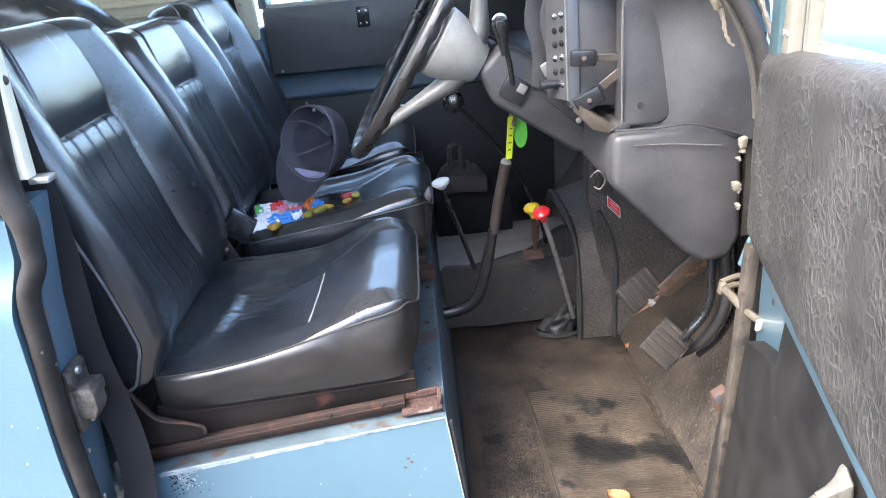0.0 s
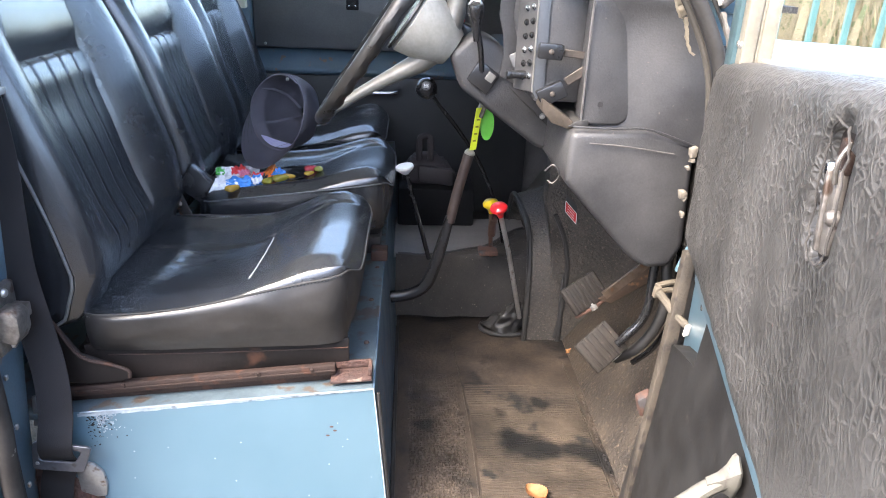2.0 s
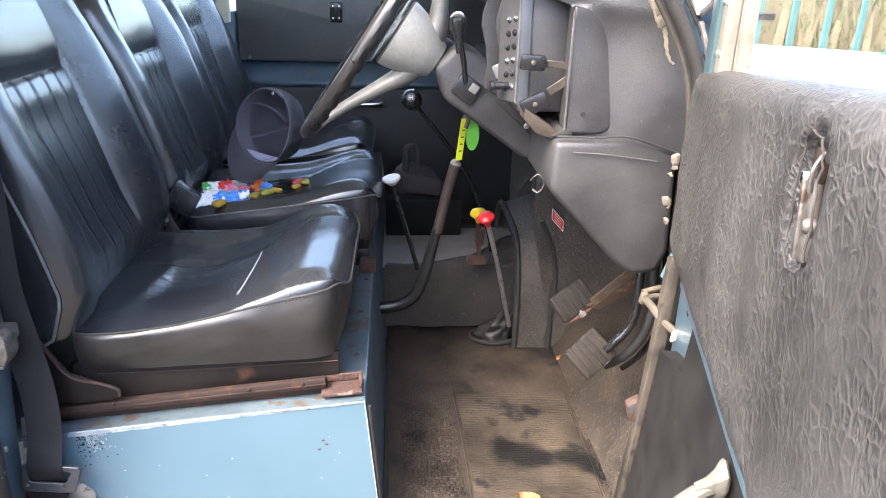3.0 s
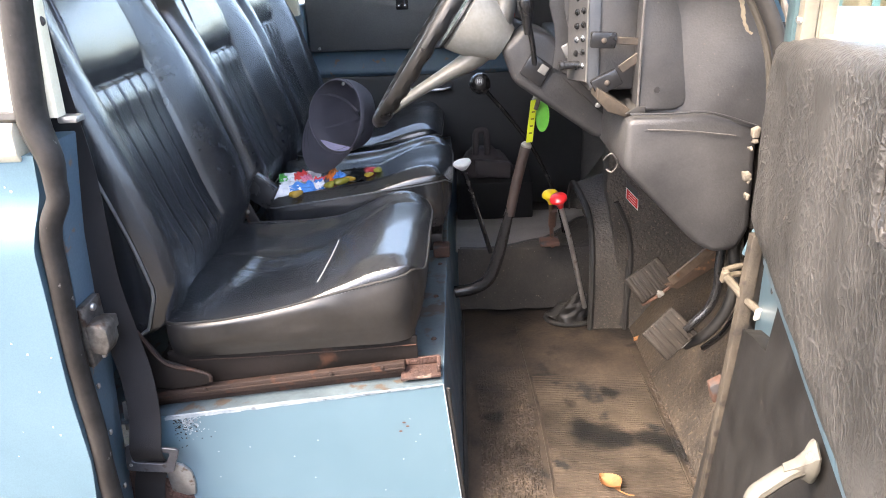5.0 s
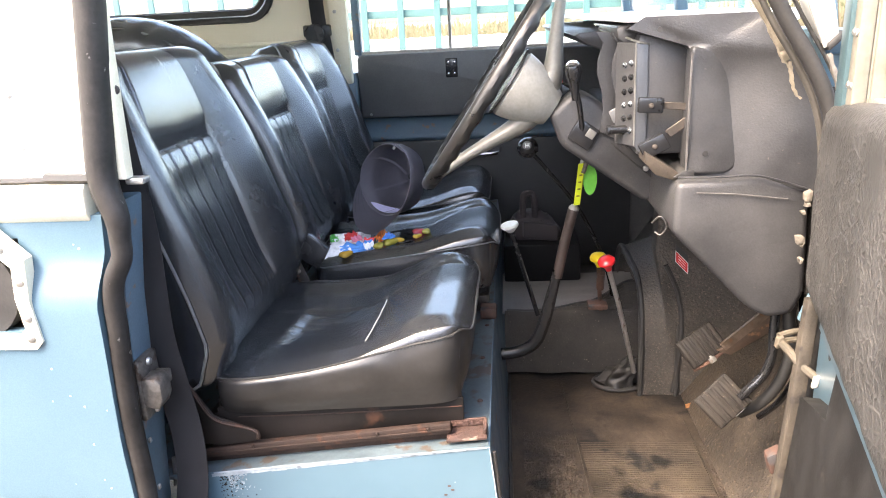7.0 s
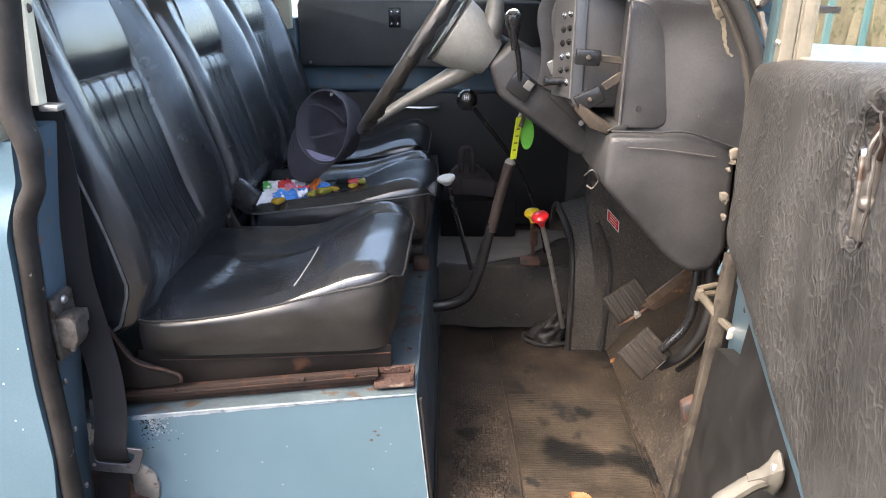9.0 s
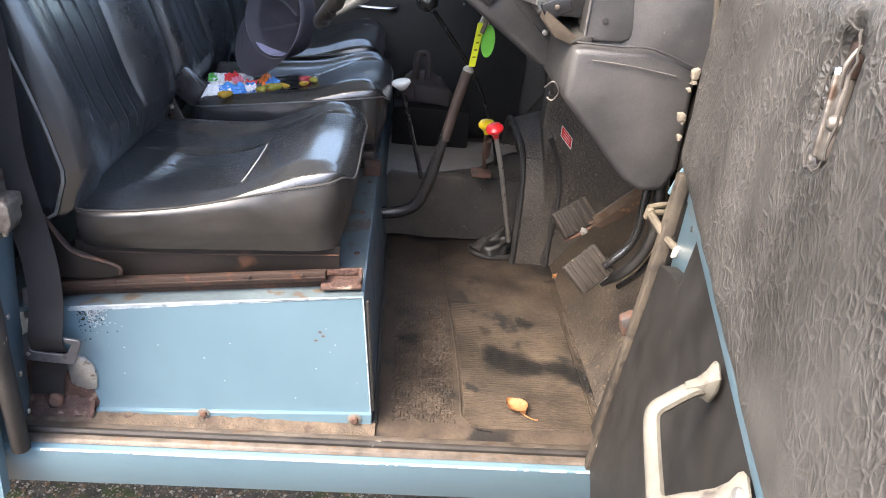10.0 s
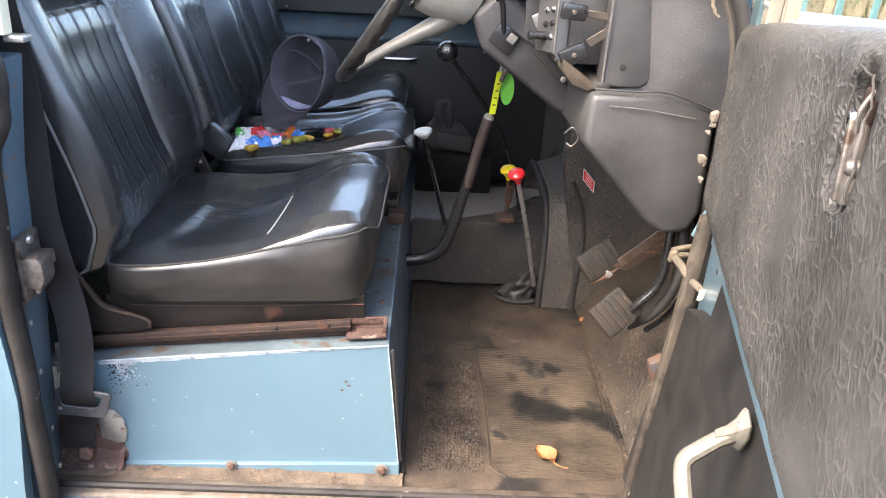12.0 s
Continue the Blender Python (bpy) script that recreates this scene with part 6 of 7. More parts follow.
rings = []
for rr, hh in prof:
    row = []
    for i in range(n):
        r_ = rr - 0.013 * pleat(i, hh) * abs(hh) / 0.11
        row.append(bm.verts.new((-1.08 + r_ * math.cos(2 * math.pi * i / n), 1.15 + hh, 0.535 + r_ * math.sin(2 * math.pi * i / n))))
    rings.append(row)
for a, b in zip(rings, rings[1:]):
    for j in range(n):
        bm.faces.new((a[j], a[(j + 1) % n], b[(j + 1) % n], b[j]))
bm.faces.new(rings[0])
bm.faces.new(rings[-1][::-1])
part("cover", bm, VINYL, sp, sharp=60)
for hh in (-0.09, 0.09):
    bm = B()
    tube(bm, [(-1.08 + 0.342 * math.cos(a), 1.15 + hh, 0.535 + 0.342 * math.sin(a)) for a in lin(0, 2 * math.pi, 60)[:-1]], 0.005, 6, True, 1)
    part("elastic_hem", bm, VINYL_WORN, sp)

# ---- dash ----
dash = thing("dashboard", "black grained dashboard with instrument binnacle and padded knee shelf", "dashboard", (0.35, 0.7, 0.6), kind="structure")
bm = B()
prism(bm, [(0.247, 0.628), (0.36, 0.632), (0.432, 0.610), (0.440, 0.455), (0.425, 0.420), (0.388, 0.416), (0.36, 0.432), (0.245, 0.552)], "y", 0.085, 0.52, 0.012, 3)
part("knee_shelf", bm, DASH, dash, "padded black knee shelf")
bm = B()
prism(bm, [(0.28, 0.62), (0.40, 0.62), (0.43, 0.60), (0.43, 0.50), (0.36, 0.46), (0.28, 0.58)], "y", 0.52, 1.52, 0.010, 2)
part("parcel_shelf", bm, DASH, dash)
bm = tube(B(), [(0.25, 0.088, 0.634), (0.31, 0.084, 0.634), (0.36, 0.083, 0.634), (0.43, 0.083, 0.612)], 0.0015, 6)
part("shelf_seam", bm, DASH, dash)
bm = tube(B(), [(0.275, 0.083, 0.612), (0.33, 0.082, 0.609), (0.40, 0.082, 0.600)], 0.0008, 6)
part("worn_line", bm, mat("scuffed_edge", (0.06, 0.056, 0.052), (0.12, 0.11, 0.10), 0.7, scale=60, fine=200, bump=0.2), dash, "pale scuffed line")
# Solid black wedge stands for the dark inside the torn gap.
bm = B()
prism(bm, [(0.246, 0.630), (0.276, 0.630), (0.276, 0.641), (0.26, 0.640)], "y", 0.104, 0.20, 0.002)
part("torn_gap_dark", bm, RUBBER, dash)
bm = B()
prism(bm, [(0.207, 0.668), (0.262, 0.631), (0.248, 0.625), (0.222, 0.634), (0.206, 0.652)], "y", 0.108, 0.16, 0.002)
# Brown foam, darkened to read as the dark gap at this corner.
part("torn_foam", bm, mat("darkened_brown_foam", (0.026, 0.019, 0.013), (0.062, 0.047, 0.033), 0.9, scale=40, fine=200, bump=0.5), dash, "torn brown foam corner")
EDGE_PTS = [(0.276, 0.12, 0.622), (0.36, 0.098, 0.624), (0.455, 0.078, 0.602), (0.475, 0.06, 0.70), (0.43, 0.072, 0.722), (0.405, 0.078, 0.800), (0.385, 0.096, 0.846), (0.36, 0.108, 0.853), (0.205, 0.14, 0.853), (0.182, 0.14, 0.838), (0.262, 0.131, 0.812), (0.274, 0.119, 0.800)]
RIDGE = [(0.335, 0.108, 0.655), (0.320, 0.1185, 0.774), (0.297, 0.1165, 0.815), (0.350, 0.1045, 0.838)]
bm = B()
fr = [bm.verts.new(p) for p in EDGE_PTS + RIDGE]
for f in ((0, 12, 1), (0, 11, 13, 12), (1, 12, 13, 4), (1, 4, 3, 2), (13, 14, 15, 5, 4), (15, 6, 5), (15, 7, 6), (14, 8, 7, 15), (14, 10, 9, 8), (13, 11, 10, 14)):
    bm.faces.new([fr[k] for k in f])
bmesh.ops.triangulate(bm, faces=bm.faces[:])
bmesh.ops.subdivide_edges(bm, edges=bm.edges[:], cuts=4, use_grid_fill=True)
for k in range(1):
    bmesh.ops.smooth_vert(bm, verts=[v for v in bm.verts if not v.is_boundary], factor=0.35, use_axis_x=True, use_axis_y=True, use_axis_z=True)
g = bmesh.ops.extrude_edge_only(bm, edges=[e for e in bm.edges if e.is_boundary])
low = [v for v in g["geom"] if isinstance(v, bmesh.types.BMVert)]
for v in low:
    v.co += Vector((0.002, 0.006, -0.002 if v.co.z > 0.8 else 0.002))
g = bmesh.ops.extrude_edge_only(bm, edges=[e for e in g["geom"] if isinstance(e, bmesh.types.BMEdge)])
for v in g["geom"]:
    if isinstance(v, bmesh.types.BMVert):
        v.co.y = 0.22
bmesh.ops.recalc_face_normals(bm, faces=bm.faces[:])
part("end_panel", bm, DASH, dash, "large grained end panel", sharp=70)
bm = B()
prism(bm, [(0.264, 0.634), (0.318, 0.634), (0.331, 0.640), (0.336, 0.655), (0.334, 0.70), (0.329, 0.75), (0.315, 0.800), (0.266, 0.812)], "y", [0.106, 0.105, 0.1065, 0.108, 0.1145, 0.119, 0.121, 0.113], [0.15] * 8, 0.0045, 3)
part("side_cheek", bm, DASH, dash)
for x, z, y in ((0.290, 0.663, 0.106), (0.226, 0.835, 0.137)):
    bm = lathe(B(), [(0.0045, 0), (0.004, 0.0012), (0.001, 0.0014)], (x, y, z), (0, -1, 0), 12)
    part("screw_hole", bm, RUBBER, dash)
bm = B()
rbox(bm, 0.20, 0.285, 0.155, 0.50, 0.655, 0.83, 0.006)
binn = part("instrument_binnacle", bm, DASH, dash, "black instrument binnacle with dials and switches")
for y, x in ((0.192, 0.0), (0.217, -0.006), (0.257, -0.023)):
    bm = prism(B(), [(0.175 + x, 0.832), (0.186 + x, 0.815), (0.178 + x, 0.79), (0.177 + x, 0.77), (0.185 + x, 0.74), (0.188 + x, 0.71), (0.184 + x, 0.676), (0.196, 0.658), (0.204, 0.70), (0.205, 0.78), (0.203, 0.832)], "y", y, y + 0.004, 0.0015)
    part("binnacle_hood", bm, DASH, binn, "thin black instrument hood")
bm = tube(B(), [(0.168, 0.345, 0.833), (0.175, 0.262, 0.829), (0.184, 0.20, 0.826), (0.1975, 0.156, 0.8195), (0.2155, 0.154, 0.8155)], 0.0018, 6)
part("hood_edge", bm, CAST, binn, "pale worn hood edge")
bm = B()
prism(bm, [(0.176, 0.836), (0.204, 0.826), (0.204, 0.838), (0.176, 0.842)], "y", 0.20, 0.50, 0.003)
part("hood_top", bm, PLASTIC, binn)
for y, z, r in ((0.262, 0.765, 0.045), (0.42, 0.765, 0.05)):
    bm = lathe(B(), [(r, 0), (r, 0.008), (r * 0.93, 0.010), (r * 0.9, 0.004), (r * 0.3, 0.003)], (0.2, y, z), (-1, 0, 0), 28)
    part("dial", bm, DIAL, binn)
    bm = lathe(B(), [(r * 1.02, 0.004), (r * 1.02, 0.010), (r * 0.96, 0.011), (r * 0.96, 0.004)], (0.2, y, z), (-1, 0, 0), 28)
    part("bezel", bm, CHROME, binn)
SP0, SPD, SPN = Vector((0.1985, 0.156, 0.743)), Vector((-0.52, 0.854, 0)), Vector((-0.854, -0.52, 0))
bm = obox(B(), SP0 + SPD * 0.022, SPD * 0.022, SPN * 0.002, (0.0, 0, 0.075), 0.0015, 1)
part("switch_panel", bm, DASH, binn, "satin black switch panel")
for col, d in enumerate((0.0085, 0.0225)):
    for row in range(6):
        at = SP0 + SPD * d + SPN * 0.001 + Vector((0, 0, 0.046 - 0.0195 * row - 0.003 * col))
        bm = lathe(B(), [(0.0050, 0), (0.0048, 0.0018), (0.0032, 0.0022), (0.0026, 0.0036), (0.0028, 0.0045), (0.0010, 0.0050)], at, SPN, 12)
        part("switch_knob", bm, CHROME if row in (0, 3, 5) else PLASTIC, binn)
bm = B()
prism(bm, [(0.1975, 0.669), (0.2155, 0.648), (0.2145, 0.815), (0.1965, 0.818)], "y", [0.1535, 0.1515, 0.1515, 0.1535], [0.158] * 4, 0.0015)
part("panel_bevel", bm, mat("blue_grey_plastic", (0.035, 0.039, 0.046), (0.055, 0.06, 0.068), 0.4, scale=14, fine=300, bump=0.1), binn, "blue-grey panel edge")
bm = lathe(B(), [(0.010, 0), (0.010, 0.004), (0.006, 0.006), (0.006, 0.030), (0.0075, 0.031), (0.0075, 0.036), (0.004, 0.0375)], (0.196, 0.172, 0.692), (-1, -0.1, 0), 14)
part("ignition_switch", bm, PLASTIC, binn)
bm = B()
obox(bm, (0.175, 0.195, 0.71), (0.006, 0, 0.003), (0, 0.002, 0.0), (-0.004, 0, 0.009), 0.001, 1)
part("key", bm, STEEL, binn)
bm = B()
tube(bm, [(0.1965, 0.153, 0.818), (0.1970, 0.153, 0.74), (0.1975, 0.153, 0.669)], 0.0014, 6)
part("panel_edge", bm, CAST, binn, "bright panel edge trim")
STRAP = mat("dull_brown_strap", (0.055, 0.046, 0.038), (0.11, 0.09, 0.075), 0.5, 0.4, scale=30, fine=200, bump=0.1)
bm = tube(B(), [(0.2640, 0.105, 0.640), (0.2635, 0.1055, 0.72), (0.2650, 0.109, 0.804)], 0.0016, 6)
part("cheek_piping", bm, mat("pale_worn_piping", (0.06, 0.056, 0.053), (0.12, 0.112, 0.105), 0.5, scale=40, fine=200, bump=0.1), dash, "pale worn piping")
for z0, z1, xa in ((0.732, 0.728, 0.215), (0.673, 0.704, 0.222)):
    bm = B()
    obox(bm, (xa, 0.128, z0), (0.018, 0, (z1 - z0) * 0.28), (0, 0.007, 0), (-(z1 - z0) * 0.2, 0, 0.011), 0.003)
    tg = part("toggle_catch", bm, PLASTIC, dash, "black rubber hood catch on a metal strap")
    bm = lathe(B(), [(0.004, 0), (0.003, 0.002), (0.001, 0.0025)], (xa, 0.121, z0), (0, -1, 0), 10)
    part("rivet", bm, STRAP, tg)
    bm = B()
    obox(bm, (xa + 0.036, 0.134, (z0 + z1) / 2 + (z1 - z0) * 0.36), (0.016, 0, (z1 - z0) * 0.36), (0, 0.0015, 0), (-(z1 - z0) * 0.12, 0, 0.0052), 0.001, 1)
    part("strap", bm, STRAP, tg)
bm = B()
prism(bm, [(0.128, 0.824), (0.140, 0.829), (0.42, 0.838), (0.42, 0.79), (0.30, 0.775), (0.22, 0.782), (0.150, 0.808)], "y", 0.40, 1.53, 0.006, 2)
part("dash_top", bm, DASH, dash, "black dash top rail")
bm = B()
prism(bm, [(0.172, 0.838), (0.184, 0.842), (0.40, 0.842), (0.40, 0.80), (0.21, 0.80), (0.176, 0.822)], "y", 0.185, 0.405, 0.004, 2)
part("dash_cowl", bm, DASH, dash)
bm = B()
prism(bm, [(0.42, 0.856), (0.200, 0.856), (0.180, 0.851), (0.178, 0.846), (0.42, 0.839)], "y", 0.15, 1.52, 0.003)
part("screen_rail", bm, WHITE, dash, "white screen rail")
bm = B()
rbox(bm, 0.30, 0.62, 0.24, 1.52, 0.79, 0.80, 0)
rbox(bm, 0.445, 0.46, 0.10, 1.55, 0.45, 0.78, 0)
part("inner_cover", bm, CARPET, dash)

# steering column shroud
col = thing("steering_column", "black column shroud with a control stalk", "steering column", (0.16, 0.3, 0.65))
bm = B()
prism(bm, [(0.080, 0.705), (0.118, 0.742), (0.155, 0.728), (0.255, 0.640), (0.262, 0.56), (0.238, 0.553), (0.098, 0.652)], "y", 0.265, 0.375, 0.012, 3)
part("shroud", bm, DASH, col)
screw(col, (0.237, 0.262, 0.612), (0, -1, 0), 0.005, STEEL)
bm = tube(B(), [(0.13, 0.275, 0.708), (0.17, 0.267, 0.665), (0.255, 0.263, 0.59)], 0.0015, 6)
part("split_line", bm, RUBBER, col)
bm = B()
obox(bm, (0.135, 0.262, 0.672), (0.017, 0, -0.012), (0, 0.006, 0), (0.010, 0, 0.016), 0.003)
part("stalk_boot", bm, PLASTIC, col)
bm = B()
obox(bm, (0.146, 0.255, 0.673), (0.006, 0, -0.004), (0, 0.001, 0), (0.004, 0, 0.006), 0.001, 1)
part("white_marking", bm, CAST, col)
bm = tube(B(), [(0.132, 0.26, 0.680), (0.127, 0.245, 0.715), (0.119, 0.237, 0.748)], 0.0045, 10)
part("stalk", bm, PLASTIC, col)
bm = lathe(B(), [(0.005, -0.004), (0.006, 0.004), (0.0085, 0.022), (0.0125, 0.036), (0.0135, 0.044), (0.012, 0.050), (0.006, 0.052)], (0.1185, 0.239, 0.734), (-0.08, -0.05, 1), 16)
knob = part("stalk_knob", bm, PLASTIC, col)
bm = lathe(B(), [(0.0118, -0.003), (0.0118, 0.0), (0.0105, 0.0012), (0.0096, 0.0008)], (0.1135, 0.236, 0.783), (-0.25, -0.75, 0.6), 20)
part("knob_ring", bm, CHROME, knob, "chrome ring")
bm = lathe(B(), [(0.0116, -0.008), (0.0098, 0.0006), (0.005, 0.0012), (0.001, 0.0013)], (0.1135, 0.236, 0.783), (-0.25, -0.75, 0.6), 20)
part("knob_cap", bm, STICKER_K, knob)
bm = B()
obox(bm, (0.10, 0.34, 0.735), (0.022, 0, -0.01), (0, 0.03, 0), (0.006, 0, 0.014), 0.006)
part("switch_box", bm, PLASTIC, col)
bm = B()
obox(bm, (0.098, 0.335, 0.752), (0.007, 0, -0.003), (0, 0.003, 0), (0.002, 0, 0.005), 0.001)
part("red_tag", bm, RED, col)

# steering wheel
SPOKE = mat("dull_grey_spoke", (0.10, 0.096, 0.084), (0.16, 0.155, 0.138), 0.4, scale=14, fine=160, bump=0.06)
sw = thing("steering_wheel", "large thin steering wheel with beige-grey hub and two spokes", "steering wheel", (0.0, 0.3, 0.77))
WD, WA, WC = Vector((0.555, 0, 0.832)), Vector((0.832, 0, -0.555)), Vector((-0.008, 0.30, 0.773))
WY = Vector((0, 1, 0))
bm = B()
ring = []
for a in lin(0, 360, 144)[:-1]:
    ring.append(WC + WD * (0.215 * math.cos(radians(a))) + WY * (0.215 * math.sin(radians(a))))
n_ = len(ring)
m_ = 12
rs = []
for i, p in enumerate(ring):
    rad = (p - WC).normalized()
    row = []
    for k in range(m_):
        t = 2 * math.pi * k / m_
        rr = 0.0108
        if math.cos(t) < -0.3 or math.sin(t) > 0.3:
            rr -= 0.0022 * (1 if i % 4 < 2 else 0)
        row.append(bm.verts.new(p + rad * (rr * math.cos(t)) + WA * (rr * 1.1 * math.sin(t))))
    rs.append(row)
for i in range(n_):
    for k in range(m_):
        bm.faces.new((rs[i][k], rs[i][(k + 1) % m_], rs[(i + 1) % n_][(k + 1) % m_], rs[(i + 1) % n_][k]))
part("rim", bm, RIM, sw, "worn black ribbed rim")
HC = WC + WA * 0.028
bm = lathe(B(), [(0.02, -0.002), (0.052, 0.0), (0.058, 0.006), (0.056, 0.02), (0.046, 0.06), (0.036, 0.075), (0.03, 0.085)], HC, WA, 28)
part("hub", bm, GREY_HUB, sw)
bm = lathe(B(), [(0.060, 0.0), (0.061, 0.003), (0.058, 0.005), (0.05, 0.004)], HC - WA * 0.004, WA, 28)
part("hub_pad_edge", bm, PLASTIC, sw)
for sg in (1, -1):
    bm = B()
    pts = [HC + WA * u + WD * (sg * v) for u, v in ((0.058, 0.025), (0.053, 0.050), (0.032, 0.090), (0.006, 0.140), (-0.024, 0.208))]
    sweep(bm, smooth_path(pts, 6), [(0.017 * math.cos(t), 0.0125 * math.sin(t)) for t in lin(0, 2 * math.pi * 13 / 14, 13)], up=(0, 1, 0), scale=lambda t: 0.62 + 1.25 * (1 - t) ** 1.6)
    part("spoke", bm, SPOKE, sw)

# ---- levers and pedals ----


def lever(name, label, pts, r, knob, kmat, kprof, boot=None, mat_=None):
    t = thing(name, label, "lever", pts[0])
    part("rod", tube(B(), pts, r, 10), mat_ or DARK_METAL, t)
    a, b = Vector(pts[-2]), Vector(pts[-1])
    part("knob", lathe(B(), kprof, b, (b - a).normalized() if knob is None else knob, 22), kmat, t)
    return t


MUSH = [(0.006, -0.014), (0.008, -0.006), (0.013, 0.0), (0.0185, 0.005), (0.019, 0.010), (0.015, 0.016), (0.006, 0.019)]
red = lever("transfer_lever", "steel transfer lever with a red mushroom knob in a rubber boot", [(0.292, 0.600, 0.060), (0.277, 0.585, 0.12), (0.245, 0.555, 0.25), (0.215, 0.525, 0.352)], 0.0055, (-0.3, -0.2, 1), RED, MUSH, mat_=STEEL)
bm = B()


def boot(a, h):
    r = (0.050 - 0.040 * h ** 0.8) * (1 + 0.14 * math.sin(3 * a + 5 * h)) * (1 + 0.05 * math.sin(h * 9 + 2 * a))
    w = 0.011 * noise.noise(Vector((math.cos(a) * 2.2, math.sin(a) * 2.2, h * 5)))
    return (0.264 + 0.022 * h + (r * 1.05 + w) * math.cos(a), 0.648 - 0.052 * h + (r * 0.75 + w) * math.sin(a), 0.014 + 0.085 * h + 0.4 * w)


sheet(bm, boot, lin(0, 2 * math.pi, 48), lin(0, 1, 20))
part("rubber_boot", bm, RUBBER, red, "creased dusty rubber boot", sharp=85)
bm = tube(B(), [(0.264 + 0.058 * math.cos(a), 0.648 + 0.040 * math.sin(a), 0.009) for a in lin(0, 2 * math.pi, 24)[:-1]], 0.006, 8, True, 2)
part("boot_flange", bm, RUBBER, red)
yel = lever("four_wheel_drive_lever", "short rusty lever with a yellow mushroom knob", [(0.225, 0.69, 0.18), (0.217, 0.66, 0.24), (0.206, 0.60, 0.335)], 0.005, (-0.1, -0.1, 1), YELLOW, MUSH, mat_=RUST)
bm = B()
rbox(bm, 0.19, 0.235, 0.64, 0.68, 0.20, 0.212, 0.003)
part("guide", bm, RUST, yel)
bm = tube(B(), [(0.215, 0.62, 0.30), (0.215, 0.632, 0.272), (0.216, 0.64, 0.255)], 0.009, 8)
part("spring", bm, RUST, yel)
lever("overdrive_lever", "black lever with a pale round cap", [(0.075, 0.70, 0.165), (0.055, 0.69, 0.24), (0.012, 0.665, 0.40)], 0.0055, (-0.2, -0.1, 1), PLATE, [(0.008, -0.012), (0.016, -0.004), (0.021, 0.002), (0.020, 0.007), (0.012, 0.009)], mat_=PLASTIC)
gear = lever("gear_lever", "long black gear lever with a glossy round knob", [(0.27, 0.80, 0.16), (0.24, 0.77, 0.28), (0.17, 0.71, 0.43), (0.058, 0.65, 0.58)], 0.0045, (-0.5, -0.3, 0.6), PLASTIC, [(0.007, -0.018), (0.015, -0.013), (0.022, -0.002), (0.0235, 0.008), (0.021, 0.018), (0.013, 0.025), (0.004, 0.0275)], mat_=PLASTIC)
bm = lathe(B(), [(0.010, -0.001), (0.009, 0.0012), (0.003, 0.0018)], Vector((0.055, 0.648, 0.586)) + Vector((-0.1, -0.94, 0.32)).normalized() * 0.0215, (-0.1, -0.94, 0.32), 18)
badge = part("knob_badge", bm, STICKER_K, gear, "black shift pattern disc")
BN = Vector((-0.1, -0.94, 0.32)).normalized()
BU = Vector((0, 0.32, 0.94)).normalized()
BR = BN.cross(BU).normalized()
BC = Vector((0.055, 0.648, 0.586)) + BN * 0.0235
for u in (-0.004, 0.0, 0.004):
    bm = obox(B(), BC + BR * u, BR * 0.0006, BN * 0.0006, BU * 0.0045, 0)
    part("pattern_bar", bm, PLATE, badge)
bm = obox(B(), BC, BR * 0.0046, BN * 0.0006, BU * 0.0006, 0)
part("pattern_bar", bm, PLATE, badge)
hb = thing("handbrake", "bent handbrake lever with brown grip and hanging key tags", "handbrake", (0.0, 0.5, 0.16))
bm = tube(B(), [(-0.012, 0.50, 0.158), (0.030, 0.50, 0.166), (0.062, 0.50, 0.188), (0.081, 0.50, 0.235), (0.100, 0.50, 0.31), (0.115, 0.50, 0.375)], 0.0135, 12, scale=lambda t: 1.0 - 0.35 * sstep(0.6, 1.0, t))
part("lever", bm, PLASTIC, hb, "black painted steel lever")
bm = tube(B(), [(0.108, 0.50, 0.335), (0.122, 0.50, 0.405), (0.1405, 0.498, 0.482)], 0.0108, 12)
part("grip", bm, mat("worn_brown_grip", (0.028, 0.019, 0.016), (0.06, 0.042, 0.035), 0.5, scale=30, fine=160, bump=0.2), hb, "worn brown grip")
bm = lathe(B(), [(0.0105, 0), (0.011, 0.005), (0.007, 0.010), (0.003, 0.012)], (0.141, 0.498, 0.481), (0.22, 0, 1), 14)
part("release_button", bm, ALLOY, hb)
tags = thing("key_tags", "yellow and green plastic key tags hanging at the ignition", "key tags", (0.155, 0.49, 0.5))
bm = B()
obox(bm, (0.150, 0.478, 0.538), (0.0065, 0, 0.0006), (0, 0.0022, 0), (0.0045, 0, 0.042), 0.001, 1)
part("yellow_tag", bm, TAG_YELLOW, tags)
for k in range(4):
    bm = B()
    obox(bm, (0.1475 + 0.0018 * k, 0.4755, 0.515 + 0.014 * k), (0.003, 0, 0.0004), (0, 0.0004, 0), (0, 0, 0.0016), 0)
    part("faint_print", bm, GUM_G, tags)
bm = B()
lathe(bm, [(0.006, 0), (0.0135, 0.0005), (0.0135, 0.0035), (0.006, 0.004)], (0.172, 0.49, 0.545), (0, -1, 0), 24)
for v in bm.verts:
    v.co.z = 0.545 + (v.co.z - 0.545) * 2.3
part("green_tag", bm, TAG_GREEN, tags)
bm = tube(B(), [(0.157, 0.474, 0.562), (0.162, 0.472, 0.580), (0.164, 0.474, 0.595), (0.161, 0.478, 0.606)], 0.0045, 8)
part("knotted_cord", bm, PUTTY, tags, "knotted cream cord")
bm = tube(B(), [(0.154, 0.48, 0.58), (0.158, 0.482, 0.595), (0.166, 0.486, 0.585), (0.170, 0.49, 0.575)], 0.002, 6)
